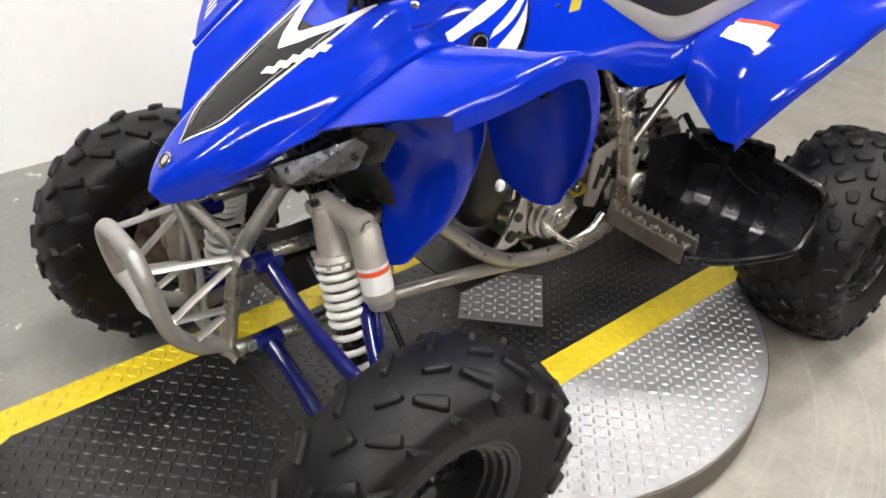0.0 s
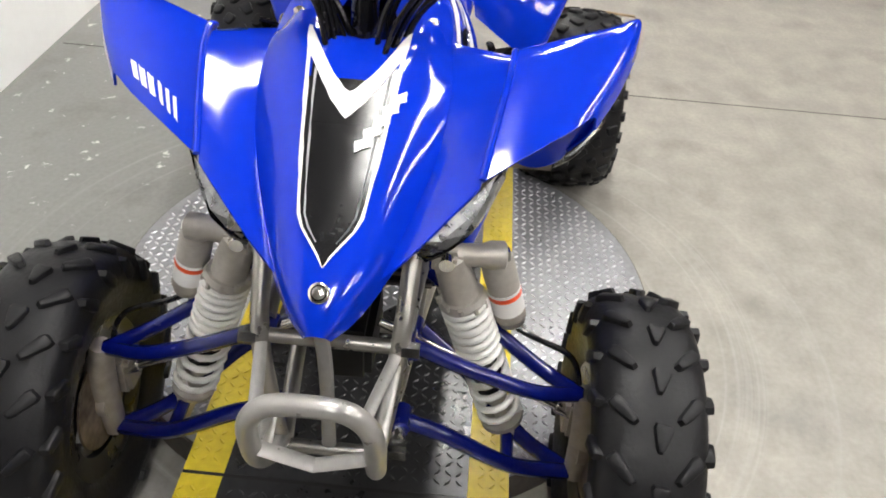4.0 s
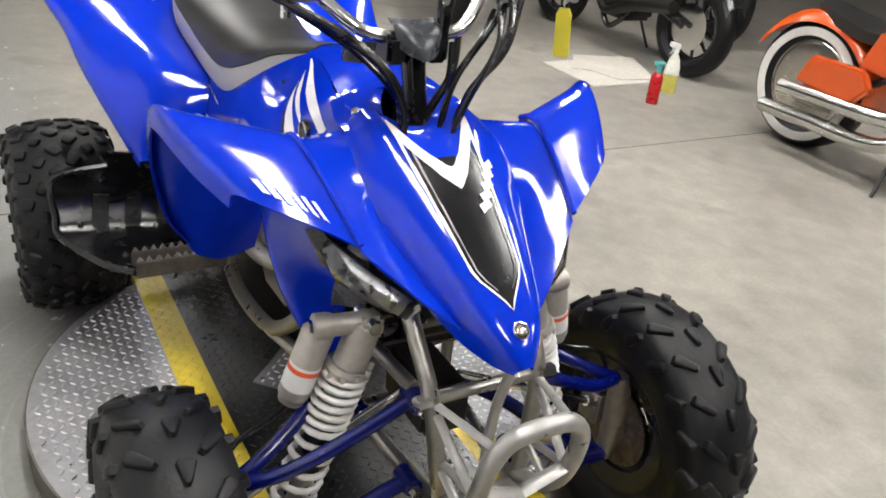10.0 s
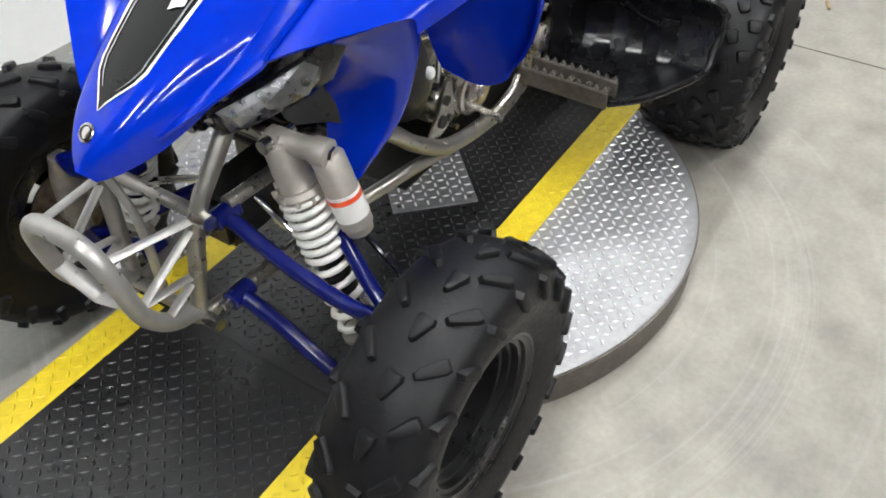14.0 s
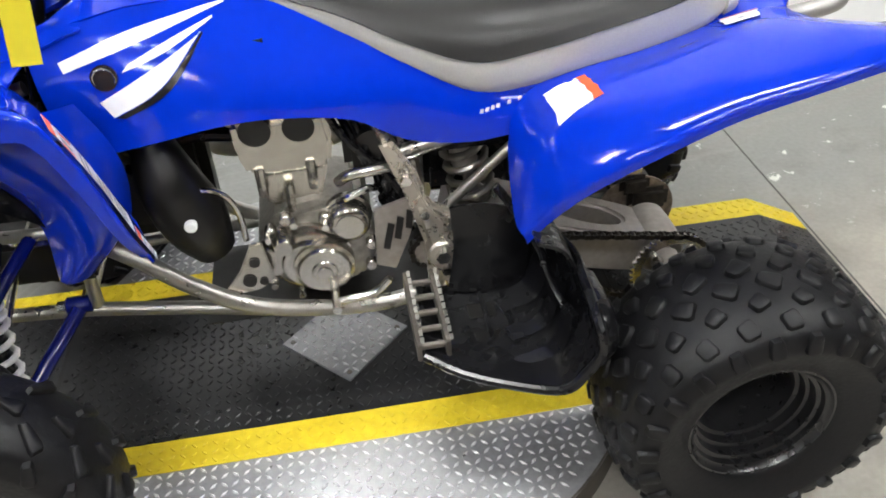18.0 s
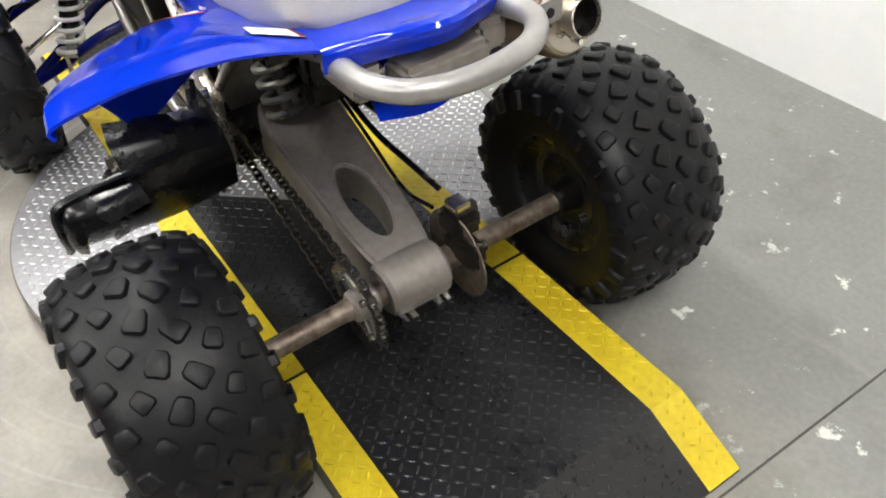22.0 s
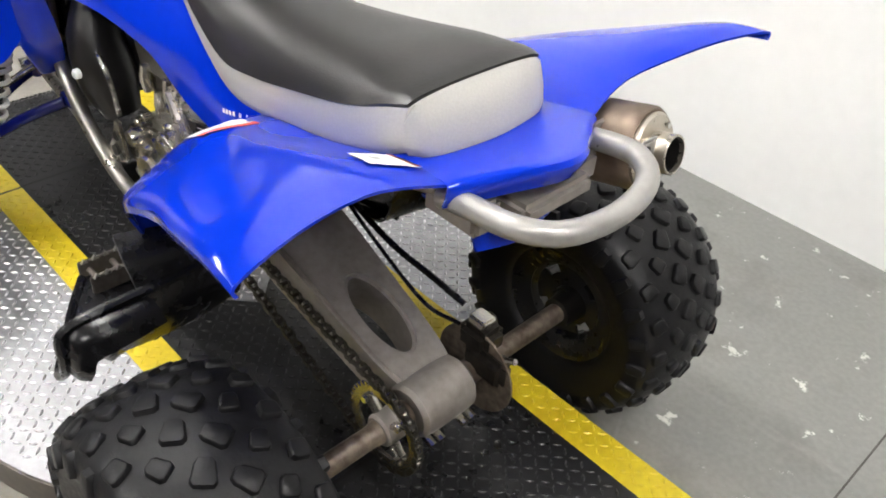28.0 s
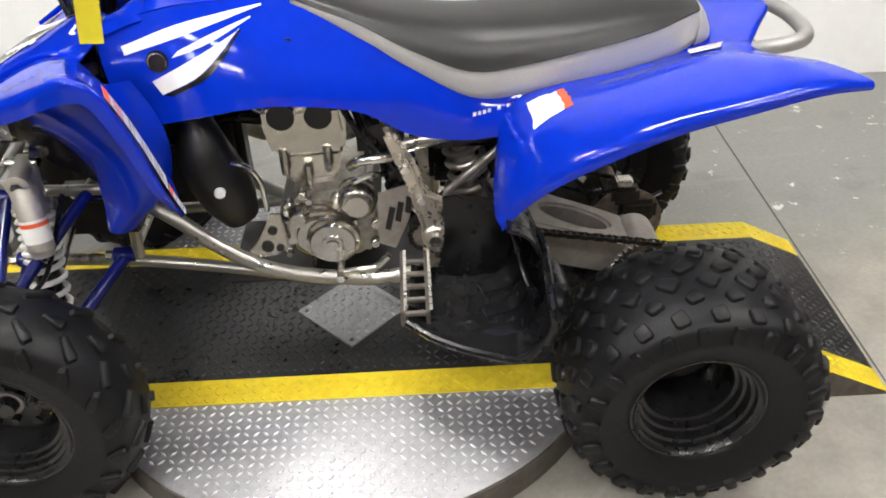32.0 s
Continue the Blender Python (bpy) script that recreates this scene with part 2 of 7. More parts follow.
def floor_material():
    m = mat("concrete_floor", (0.34, 0.335, 0.32), 0.5, var=0.0, scale=1.3, fine=9.0, bump=0.12, rvar=0.12,
            dark=(0.2, 0.187, 0.168), blotch=(0.33, 0.308, 0.272))
    nt = m.node_tree
    N, L = nt.nodes.new, nt.links.new
    b = nt.nodes["Principled BSDF"]
    base = b.inputs["Base Color"].links[0].from_socket
    tc = N("ShaderNodeTexCoord")
    # a strip of worn grey paint along the white wall
    sep = N("ShaderNodeSeparateXYZ")
    L(tc.outputs["Object"], sep.inputs[0])
    wob = N("ShaderNodeTexNoise")
    wob.inputs["Scale"].default_value, wob.inputs["Detail"].default_value = 2.5, 6
    L(tc.outputs["Object"], wob.inputs["Vector"])
    ma = N("ShaderNodeMath")
    ma.operation = "MULTIPLY_ADD"
    ma.inputs[1].default_value = 0.5
    L(wob.outputs["Fac"], ma.inputs[0])
    L(sep.outputs["Y"], ma.inputs[2])
    edge = N("ShaderNodeMapRange")
    edge.inputs["From Min"].default_value, edge.inputs["From Max"].default_value = 0.45, 0.75
    L(ma.outputs[0], edge.inputs["Value"])
    paint = N("ShaderNodeMix")
    paint.data_type = "RGBA"
    paint.inputs["B"].default_value = (0.2, 0.205, 0.2, 1)
    gain = N("ShaderNodeMath")
    gain.operation = "MULTIPLY"
    gain.inputs[1].default_value = 0.75
    L(edge.outputs["Result"], gain.inputs[0])
    L(gain.outputs[0], paint.inputs["Factor"])
    L(base, paint.inputs["A"])
    # flakes of white paint and dark stains
    fl = N("ShaderNodeTexNoise")
    fl.inputs["Scale"].default_value, fl.inputs["Detail"].default_value, fl.inputs["Roughness"].default_value = 13, 6, 0.68
    L(tc.outputs["Object"], fl.inputs["Vector"])
    fr = N("ShaderNodeMapRange")
    fr.inputs["From Min"].default_value, fr.inputs["From Max"].default_value = 0.625, 0.66
    L(fl.outputs["Fac"], fr.inputs["Value"])
    fm = N("ShaderNodeMath")
    fm.operation = "MULTIPLY"
    L(fr.outputs["Result"], fm.inputs[0])
    L(edge.outputs["Result"], fm.inputs[1])
    mix = N("ShaderNodeMix")
    mix.data_type = "RGBA"
    mix.inputs["B"].default_value = (0.62, 0.61, 0.58, 1)
    L(fm.outputs[0], mix.inputs["Factor"])
    L(paint.outputs["Result"], mix.inputs["A"])
    st = N("ShaderNodeTexNoise")
    st.inputs["Scale"].default_value, st.inputs["Detail"].default_value = 4.2, 8
    L(tc.outputs["Object"], st.inputs["Vector"])
    sr = N("ShaderNodeMapRange")
    sr.inputs["From Min"].default_value, sr.inputs["From Max"].default_value = 0.56, 0.74
    sr.inputs["To Max"].default_value = 0.5
    L(st.outputs["Fac"], sr.inputs["Value"])
    mix2 = N("ShaderNodeMix")
    mix2.data_type = "RGBA"
    mix2.inputs["B"].default_value = (0.12, 0.11, 0.1, 1)
    L(sr.outputs["Result"], mix2.inputs["Factor"])
    L(mix.outputs["Result"], mix2.inputs["A"])
    # long fine scuffs and pale speckle
    mp = N("ShaderNodeMapping")
    mp.inputs["Rotation"].default_value, mp.inputs["Scale"].default_value = (0, 0, 0.7), (1.2, 9, 1)
    L(tc.outputs["Object"], mp.inputs["Vector"])
    sc = N("ShaderNodeTexNoise")
    sc.inputs["Scale"].default_value, sc.inputs["Detail"].default_value = 1.6, 6
    L(mp.outputs["Vector"], sc.inputs["Vector"])
    scr = N("ShaderNodeMapRange")
    scr.inputs["From Min"].default_value, scr.inputs["From Max"].default_value, scr.inputs["To Max"].default_value = 0.62, 0.8, 0.16
    L(sc.outputs["Fac"], scr.inputs["Value"])
    mix3 = N("ShaderNodeMix")
    mix3.data_type = "RGBA"
    mix3.inputs["B"].default_value = (0.5, 0.48, 0.45, 1)
    L(scr.outputs["Result"], mix3.inputs["Factor"])
    L(mix2.outputs["Result"], mix3.inputs["A"])
    sp = N("ShaderNodeTexNoise")
    sp.inputs["Scale"].default_value, sp.inputs["Detail"].default_value = 70, 3
    L(tc.outputs["Object"], sp.inputs["Vector"])
    spr = N("ShaderNodeMapRange")
    spr.inputs["To Min"].default_value, spr.inputs["To Max"].default_value = 0.94, 1.05
    spr.inputs["From Min"].default_value, spr.inputs["From Max"].default_value = 0.35, 0.65
    L(sp.outputs["Fac"], spr.inputs["Value"])
    mul = N("ShaderNodeVectorMath")
    mul.operation = "SCALE"
    L(mix3.outputs["Result"], mul.inputs[0])
    L(spr.outputs["Result"], mul.inputs["Scale"])
    # faint rings scuffed round the turning disc
    flatv = N("ShaderNodeVectorMath")
    flatv.operation = "MULTIPLY"
    flatv.inputs[1].default_value = (1, 1, 0)
    L(tc.outputs["Object"], flatv.inputs[0])
    ln = N("ShaderNodeVectorMath")
    ln.operation = "LENGTH"
    L(flatv.outputs["Vector"], ln.inputs[0])
    cx = N("ShaderNodeCombineXYZ")
    lm = N("ShaderNodeMath")
    lm.operation = "MULTIPLY"
    lm.inputs[1].default_value = 26.0
    L(ln.outputs["Value"], lm.inputs[0])
    L(lm.outputs[0], cx.inputs["X"])
    addv = N("ShaderNodeVectorMath")
    L(cx.outputs["Vector"], addv.inputs[0])
    L(tc.outputs["Object"], addv.inputs[1])
    rn = N("ShaderNodeTexNoise")
    rn.inputs["Scale"].default_value, rn.inputs["Detail"].default_value = 1.6, 5
    L(addv.outputs["Vector"], rn.inputs["Vector"])
    rr = N("ShaderNodeMapRange")
    rr.inputs["From Min"].default_value, rr.inputs["From Max"].default_value, rr.inputs["To Max"].default_value = 0.55, 0.75, 0.35
    L(rn.outputs["Fac"], rr.inputs["Value"])
    band = N("ShaderNodeMapRange")
    band.inputs["From Min"].default_value, band.inputs["From Max"].default_value = 1.15, 0.8
    L(ln.outputs["Value"], band.inputs["Value"])
    both = N("ShaderNodeMath")
    both.operation = "MULTIPLY"
    L(rr.outputs["Result"], both.inputs[0])
    L(band.outputs["Result"], both.inputs[1])
    mix4 = N("ShaderNodeMix")
    mix4.data_type = "RGBA"
    mix4.inputs["B"].default_value = (0.5, 0.49, 0.47, 1)
    L(both.outputs[0], mix4.inputs["Factor"])
    L(mul.outputs["Vector"], mix4.inputs["A"])
    L(mix4.outputs["Result"], b.inputs["Base Color"])
    return m


BLUE = mat("blue_plastic", (0.002, 0.026, 0.47), 0.1, var=0.06, scale=5, fine=40, coat=0.0, rvar=0.03, spec=0.42)
BLUE_PAINT = mat("blue_painted_steel", (0.0015, 0.005, 0.095), 0.2, var=0.15, coat=0.1)
BLACK = mat("black_plastic", (0.005, 0.005, 0.006), 0.25, var=0.25, bump=0.0, fine=40, spec=0.4)
RUBBER = mat("tyre_rubber", (0.006, 0.006, 0.0072), 0.46, var=0.45, scale=8, fine=120, bump=0.3, rvar=0.14, spec=0.27)
RIM = mat("black_steel_rim", (0.01, 0.01, 0.011), 0.3, var=0.3, coat=0.1)
VINYL = mat("black_seat_vinyl", (0.012, 0.0115, 0.0115), 0.38, var=0.15, bump=0.2, fine=400)
SILVERV = mat("silver_seat_vinyl", (0.43, 0.42, 0.39), 0.45, var=0.06, bump=0.1, fine=300)
ALU = mat("cast_aluminium", (0.5, 0.475, 0.43), 0.23, metal=0.95, var=0.1, scale=10, fine=60, rvar=0.05)
CASE = mat("engine_casting", (0.27, 0.255, 0.23), 0.4, metal=0.7, var=0.3, scale=16, fine=70, bump=0.08)
SATIN = mat("satin_grey_anodising", (0.4, 0.375, 0.34), 0.42, metal=0.45, var=0.1, scale=14, fine=90, rvar=0.06, bump=0.04)
CASTING = mat("bright_cast_frame", (0.56, 0.52, 0.46), 0.3, metal=0.85, var=0.07, scale=18, fine=80, rvar=0.08, bump=0.04)
ALU_DIRTY = mat("dull_swingarm_aluminium", (0.3, 0.27, 0.25), 0.5, metal=0.4, var=0.2, scale=7, bump=0.12, dark=(0.22, 0.195, 0.18), blotch=(0.33, 0.3, 0.275))
STEEL = mat("frame_steel", (0.34, 0.325, 0.3), 0.32, metal=0.85, var=0.12, scale=12, bump=0.1)
SILVER_PAINT = mat("silver_painted_tube", (0.36, 0.35, 0.335), 0.35, metal=0.5, var=0.1, scale=10)
CHROME = mat("bright_steel", (0.7, 0.69, 0.66), 0.2, metal=1.0, var=0.08)
DARK = mat("dark_mechanics", (0.006, 0.0055, 0.005), 0.4, var=0.4, scale=20, bump=0.3)
RUST = mat("rusty_axle_steel", (0.2, 0.15, 0.11), 0.5, metal=0.6, var=0.4, scale=22, dark=(0.08, 0.055, 0.04), blotch=(0.3, 0.25, 0.2))
SPRING = mat("cream_spring_steel", (0.74, 0.73, 0.7), 0.35, var=0.08)
WHITE = mat("white_vinyl_print", (0.8, 0.8, 0.79), 0.35, var=0.03)
ORANGE = mat("orange_print", (0.8, 0.1, 0.03), 0.4, var=0.05)
GREYINK = mat("grey_print", (0.3, 0.3, 0.31), 0.45, var=0.05)
STRIPE = mat("black_gloss_graphic", (0.008, 0.008, 0.009), 0.2, var=0.2, spec=0.35)
LENS = bpy.data.materials.new("clear_lens")
LENS.use_nodes = True
_b = LENS.node_tree.nodes["Principled BSDF"]
_b.inputs["Transmission Weight"].default_value, _b.inputs["Roughness"].default_value, _b.inputs["IOR"].default_value = 1.0, 0.03, 1.3
_b.inputs["Base Color"].default_value = (0.93, 0.94, 0.95, 1)
PLATE = mat("bare_tread_plate", (0.36, 0.36, 0.375), 0.46, metal=0.75, var=0.22, scale=5, fine=70, rvar=0.14, bump=0.15)
TREADTOP = mat("polished_tread_tops", (0.85, 0.85, 0.87), 0.34, metal=0.75, var=0.15, scale=9, fine=60)
PLATE_EDGE = mat("worn_steel_edge", (0.13, 0.115, 0.1), 0.5, metal=0.5, var=0.35, scale=18)
BLACKDECK = mat("black_painted_tread_plate", (0.015, 0.015, 0.016), 0.32, var=0.4, scale=7, fine=50, bump=0.1)
YELLOW = mat("yellow_floor_paint", (0.72, 0.56, 0.015), 0.45, var=0.08, scale=6, dark=(0.6, 0.44, 0.012), blotch=(0.76, 0.6, 0.025))
WALL = mat("white_wall_paint", (0.9, 0.9, 0.89), 0.6, var=0.02, scale=1.5, fine=25, bump=0.08)
CONCRETE = floor_material()

# ---- the hall ----
WALL_Y, POST_X0, POST_X1 = 1.39, -2.25, 2.44
DECK = 0.078
floor_bm = box(-14, 16, -14, 9, -0.2, 0.0, 0)
floor = tagged(obj("floor", floor_bm, CONCRETE, 0), "worn concrete floor with grey paint by the wall", "floor", kind="structure")
JOINT = mat("floor_joint_filler", (0.07, 0.065, 0.06), 0.8, var=0.3, scale=15)
for k, (a, b) in enumerate((((1.243, 1.36), (1.215, -13)),)):
    d = Vector((b[0] - a[0], b[1] - a[1], 0))
    bm = box(0, d.length, -0.0022, 0.0022, 0.0, 0.0012, 0)
    bm.transform(Matrix.Translation((a[0], a[1], 0)) @ Matrix.Rotation(math.atan2(d.y, d.x), 4, "Z"))
    part("joint", bm, JOINT, floor, "dark saw-cut joint in the concrete", 0)
tagged(obj("wall_white", box(POST_X0, POST_X1, WALL_Y, WALL_Y + 0.2, 0, 4.2, 0), WALL, 0), "plain white painted wall beside the turntable", "wall", kind="structure")
# unseen walls added to close the hall, dark so that little light bounces back
FAR = mat("far_wall_dimmed", (0.09, 0.085, 0.08), 0.7, var=0.1, scale=0.8, fine=8)
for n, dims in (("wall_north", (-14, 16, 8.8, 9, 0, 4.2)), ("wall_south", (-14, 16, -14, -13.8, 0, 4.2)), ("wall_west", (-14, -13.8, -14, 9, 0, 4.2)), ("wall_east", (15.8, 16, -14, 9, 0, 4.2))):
    tagged(obj(n, box(*dims, 0), FAR, 0), "unseen far wall of the hall, darkened to cut bounced light", "wall", kind="structure")
# unseen ceiling, its colour greyed to hold down ambient light and reflections
CEIL = mat("ceiling_greyed", (0.34, 0.34, 0.33), 0.8, var=0.05, scale=1)
tagged(obj("ceiling", box(-14, 16, -14, 9, 4.2, 4.4, 0), CEIL, 0), "unseen ceiling of the hall, greyed to cut bounced light", "ceiling", kind="structure")

# ---- lamps ----
TUBE = glow("lamp_diffuser", (1.0, 0.97, 0.92), LAMP)
FIX = mat("white_lamp_housing", (0.75, 0.75, 0.74), 0.5)


def ceiling_light(x, y, turn=0):
    t = thing("ceiling_light", "white fluorescent ceiling light with glowing diffuser", "ceiling light", (x, y, 0), "ceiling lights")
    t.rotation_euler = (0, 0, radians(turn))
    part("housing", box(-0.64, 0.64, -0.15, 0.15, 3.42, 3.5, 0.01), FIX, t)
    part("diffuser", box(-0.6, 0.6, -0.12, 0.12, 3.4, 3.42, 0.002), TUBE, t)
    part("rod", rod((-0.5, 0, 3.5), (-0.5, 0, 4.2), 0.008), FIX, t)
    part("rod", rod((0.5, 0, 3.5), (0.5, 0, 4.2), 0.008), FIX, t)


for x, y in LIGHTS:
    ceiling_light(x, y)

# ---- turntable and ramps ----
DISC_X, DISC_R = 0.0, 0.62
BAND_O, BAND_I = 0.298, 0.223
SEAM_F, SEAM_R = -0.612, 0.62
RAMP_TOP, RAMP_END = 1.078, 1.225
FRONT_TOP, FRONT_END = -1.05, -1.2


def lozenge(cx, cy, z, turn, ln=0.0098, w=0.0035, h=0.0023):
    c, s = math.cos(turn), math.sin(turn)
    out = []
    for u, v, k in ((-ln, 0, 0), (0, -w, 0), (ln, 0, 0), (0, w, 0), (-ln * 0.5, 0, h), (ln * 0.5, 0, h)):
        out.append((cx + c * u - s * v, cy + s * u + c * v, z + k))
    return out


LOZ = [(0, 1, 4), (1, 5, 4), (1, 2, 5), (2, 3, 5), (3, 4, 5), (3, 0, 4)]


def treads(name, material, parent, inside, height, label, x0, x1, y0, y1, pitch=0.0205, turn=0.0):
    verts, faces = [], []
    nx, ny = int((x1 - x0) / pitch) + 1, int((y1 - y0) / pitch) + 1
    for i in range(nx):
        for j in range(ny):
            x, y = x0 + i * pitch, y0 + j * pitch
            if inside(x, y):
                o = len(verts)
                verts += lozenge(x, y, height(x), turn + (radians(45) if (i + j) % 2 else radians(-45)))
                faces += [tuple(o + k for k in f) for f in LOZ]
    if verts:
        tagged(raw(name, verts, faces, material, parent), label, kind="stuff")


turntable = thing("turntable", "round steel tread-plate turntable with black and yellow lane", "turntable")
part("disc", lathe([(0.012, 0), (0.012, DISC_R - 0.006), (DECK - 0.012, DISC_R - 0.003), (DECK - 0.003, DISC_R), (DECK, DISC_R - 0.004), (DECK, 0)], 128, "z", (DISC_X, 0, 0)), PLATE, turntable, "bare scratched steel tread plate")
part("rim", lathe([(0.001, DISC_R - 0.02), (0.001, DISC_R + 0.004), (DECK - 0.006, DISC_R + 0.004), (DECK - 0.006, DISC_R - 0.02)], 128, "z", (DISC_X, 0, 0)), PLATE_EDGE, turntable, "worn brown steel edge of the disc")


def lane(y0, y1, z):
    """The lane across the disc, from seam to seam."""
    return box(SEAM_F + 0.004, SEAM_R - 0.004, y0, y1, 0.012 if y0 < -0.2 and y1 > 0.2 else z - 0.02, z + 0.0012, 0.0)


for x in (SEAM_F, SEAM_R):
    part("seam", box(x - 0.0045, x + 0.0045, -BAND_O, BAND_O, DECK - 0.02, DECK + 0.0006, 0), DARK, turntable, "dark gap between disc and ramp", 0)
part("lane", lane(-BAND_I, BAND_I, DECK), BLACKDECK, turntable, "black painted lane across the disc", 0)
part("band", lane(-BAND_O, -BAND_I + 0.0005, DECK + 0.0002), YELLOW, turntable, "yellow painted stripe", 0)
part("band", lane(BAND_I - 0.0005, BAND_O, DECK + 0.0002), YELLOW, turntable, "yellow painted stripe", 0)
on_disc = lambda x, y: (x - DISC_X) ** 2 + y * y < (DISC_R - 0.02) ** 2
on_lane = lambda x, y: SEAM_F + 0.02 < x < SEAM_R - 0.02
flat = lambda x: DECK + 0.001
off_plate = lambda x, y: abs(x - DISC_X) + abs(y) > 0.15
treads("tread", TREADTOP, turntable, lambda x, y: on_disc(x, y) and abs(y) > BAND_O + 0.008, flat, "raised steel tread lozenges", -0.6, 0.61, -0.615, 0.615)
treads("tread", BLACKDECK, turntable, lambda x, y: on_lane(x, y) and abs(y) < BAND_I - 0.006 and off_plate(x, y), flat, "raised black tread lozenges", -0.6, 0.61, -0.615, 0.615)
treads("tread", YELLOW, turntable, lambda x, y: on_lane(x, y) and BAND_I + 0.006 < abs(y) < BAND_O - 0.006, flat, "raised yellow tread lozenges", -0.6, 0.61, -0.615, 0.615)
cover = part("cover_plate", prism([(-0.098, -0.098), (0.098, -0.098), (0.098, 0.098), (-0.098, 0.098)], 0.006, Matrix.Translation((DISC_X, 0, DECK)) @ Matrix.Rotation(radians(45), 4, "Z"), 0.001), PLATE, turntable, "square bare tread plate over the pivot", 0)
treads("tread", TREADTOP, turntable, lambda x, y: abs(x - DISC_X) + abs(y) < 0.124, lambda x: DECK + 0.006, "raised steel tread lozenges", DISC_X - 0.15, DISC_X + 0.14, -0.15, 0.15)
for p in ((0.115, 0), (-0.115, 0), (0, 0.115), (0, -0.115)):
    part("screw", lathe([(0, 0.006), (0.002, 0.005), (0.002, 0)], 10, "z", (DISC_X + p[0], p[1], DECK + 0.006)), PLATE_EDGE, turntable)


def ramp(x0, x1, x2, label):
    """A lane beside the disc: level from x0 to x1, then down to the floor at x2."""
    s = 1 if x2 > x0 else -1
    t = thing("ramp", label, "ramp", group="turntable ramps")
    low = 0.006
    prof = [(x0, 0.0), (x0, DECK), (x1, DECK), (x2, low), (x2, 0.0)]

    def strip(y0, y1, z0, z1):
        """A skin on the top of the ramp."""
        top = [(x0, DECK), (x1, DECK), (x2, low)]
        v, f = [], []
        for x, z in top:
            v += [(x, y0, z + z0), (x, y1, z + z0), (x, y0, z + z1), (x, y1, z + z1)]
        for k in range(2):
            a = 4 * k
            f += [(a + 2, a + 6, a + 7, a + 3), (a, a + 4, a + 6, a + 2), (a + 1, a + 3, a + 7, a + 5)]
        f += [(0, 2, 3, 1), (8, 9, 11, 10)]
        return quads(v, f)

    body = side_plate(prof[::s], -BAND_O, 2 * BAND_O, 0)
    part("body", body, PLATE_EDGE, t, "worn grey steel side of the ramp", 0)
    part("lane", strip(-BAND_I, BAND_I, 0.0, 0.0015), BLACKDECK, t, "black painted lane", 0)
    part("band", strip(-BAND_O, -BAND_I, 0.0, 0.0016), YELLOW, t, "yellow painted stripe", 0)
    part("band", strip(BAND_I, BAND_O, 0.0, 0.0016), YELLOW, t, "yellow painted stripe", 0)

    def height(x):
        k = min(1, max(0, (x - x1) / (x2 - x1)))
        return DECK + k * (low - DECK) + 0.0015

    a, b = min(x0, x2) + 0.02, max(x0, x2) - 0.015
    treads("tread", BLACKDECK, t, lambda x, y: abs(y) < BAND_I - 0.01, height, "raised black tread lozenges", a, b, -0.21, 0.215)
    treads("tread", YELLOW, t, lambda x, y: BAND_I + 0.008 < abs(y) < BAND_O - 0.008, height, "raised yellow tread lozenges", a, b, -0.285, 0.29)


ramp(SEAM_R + 0.004, RAMP_TOP, RAMP_END, "black and yellow steel ramp sloping down to the floor")
ramp(SEAM_F - 0.004, FRONT_TOP, FRONT_END, "black and yellow steel ramp sloping down to the floor")

# ---- the quad ----
quad = thing("quad_bike", "glossy blue sport quad bike with black and white graphics", "quad bike", (0, 0, 0.006))


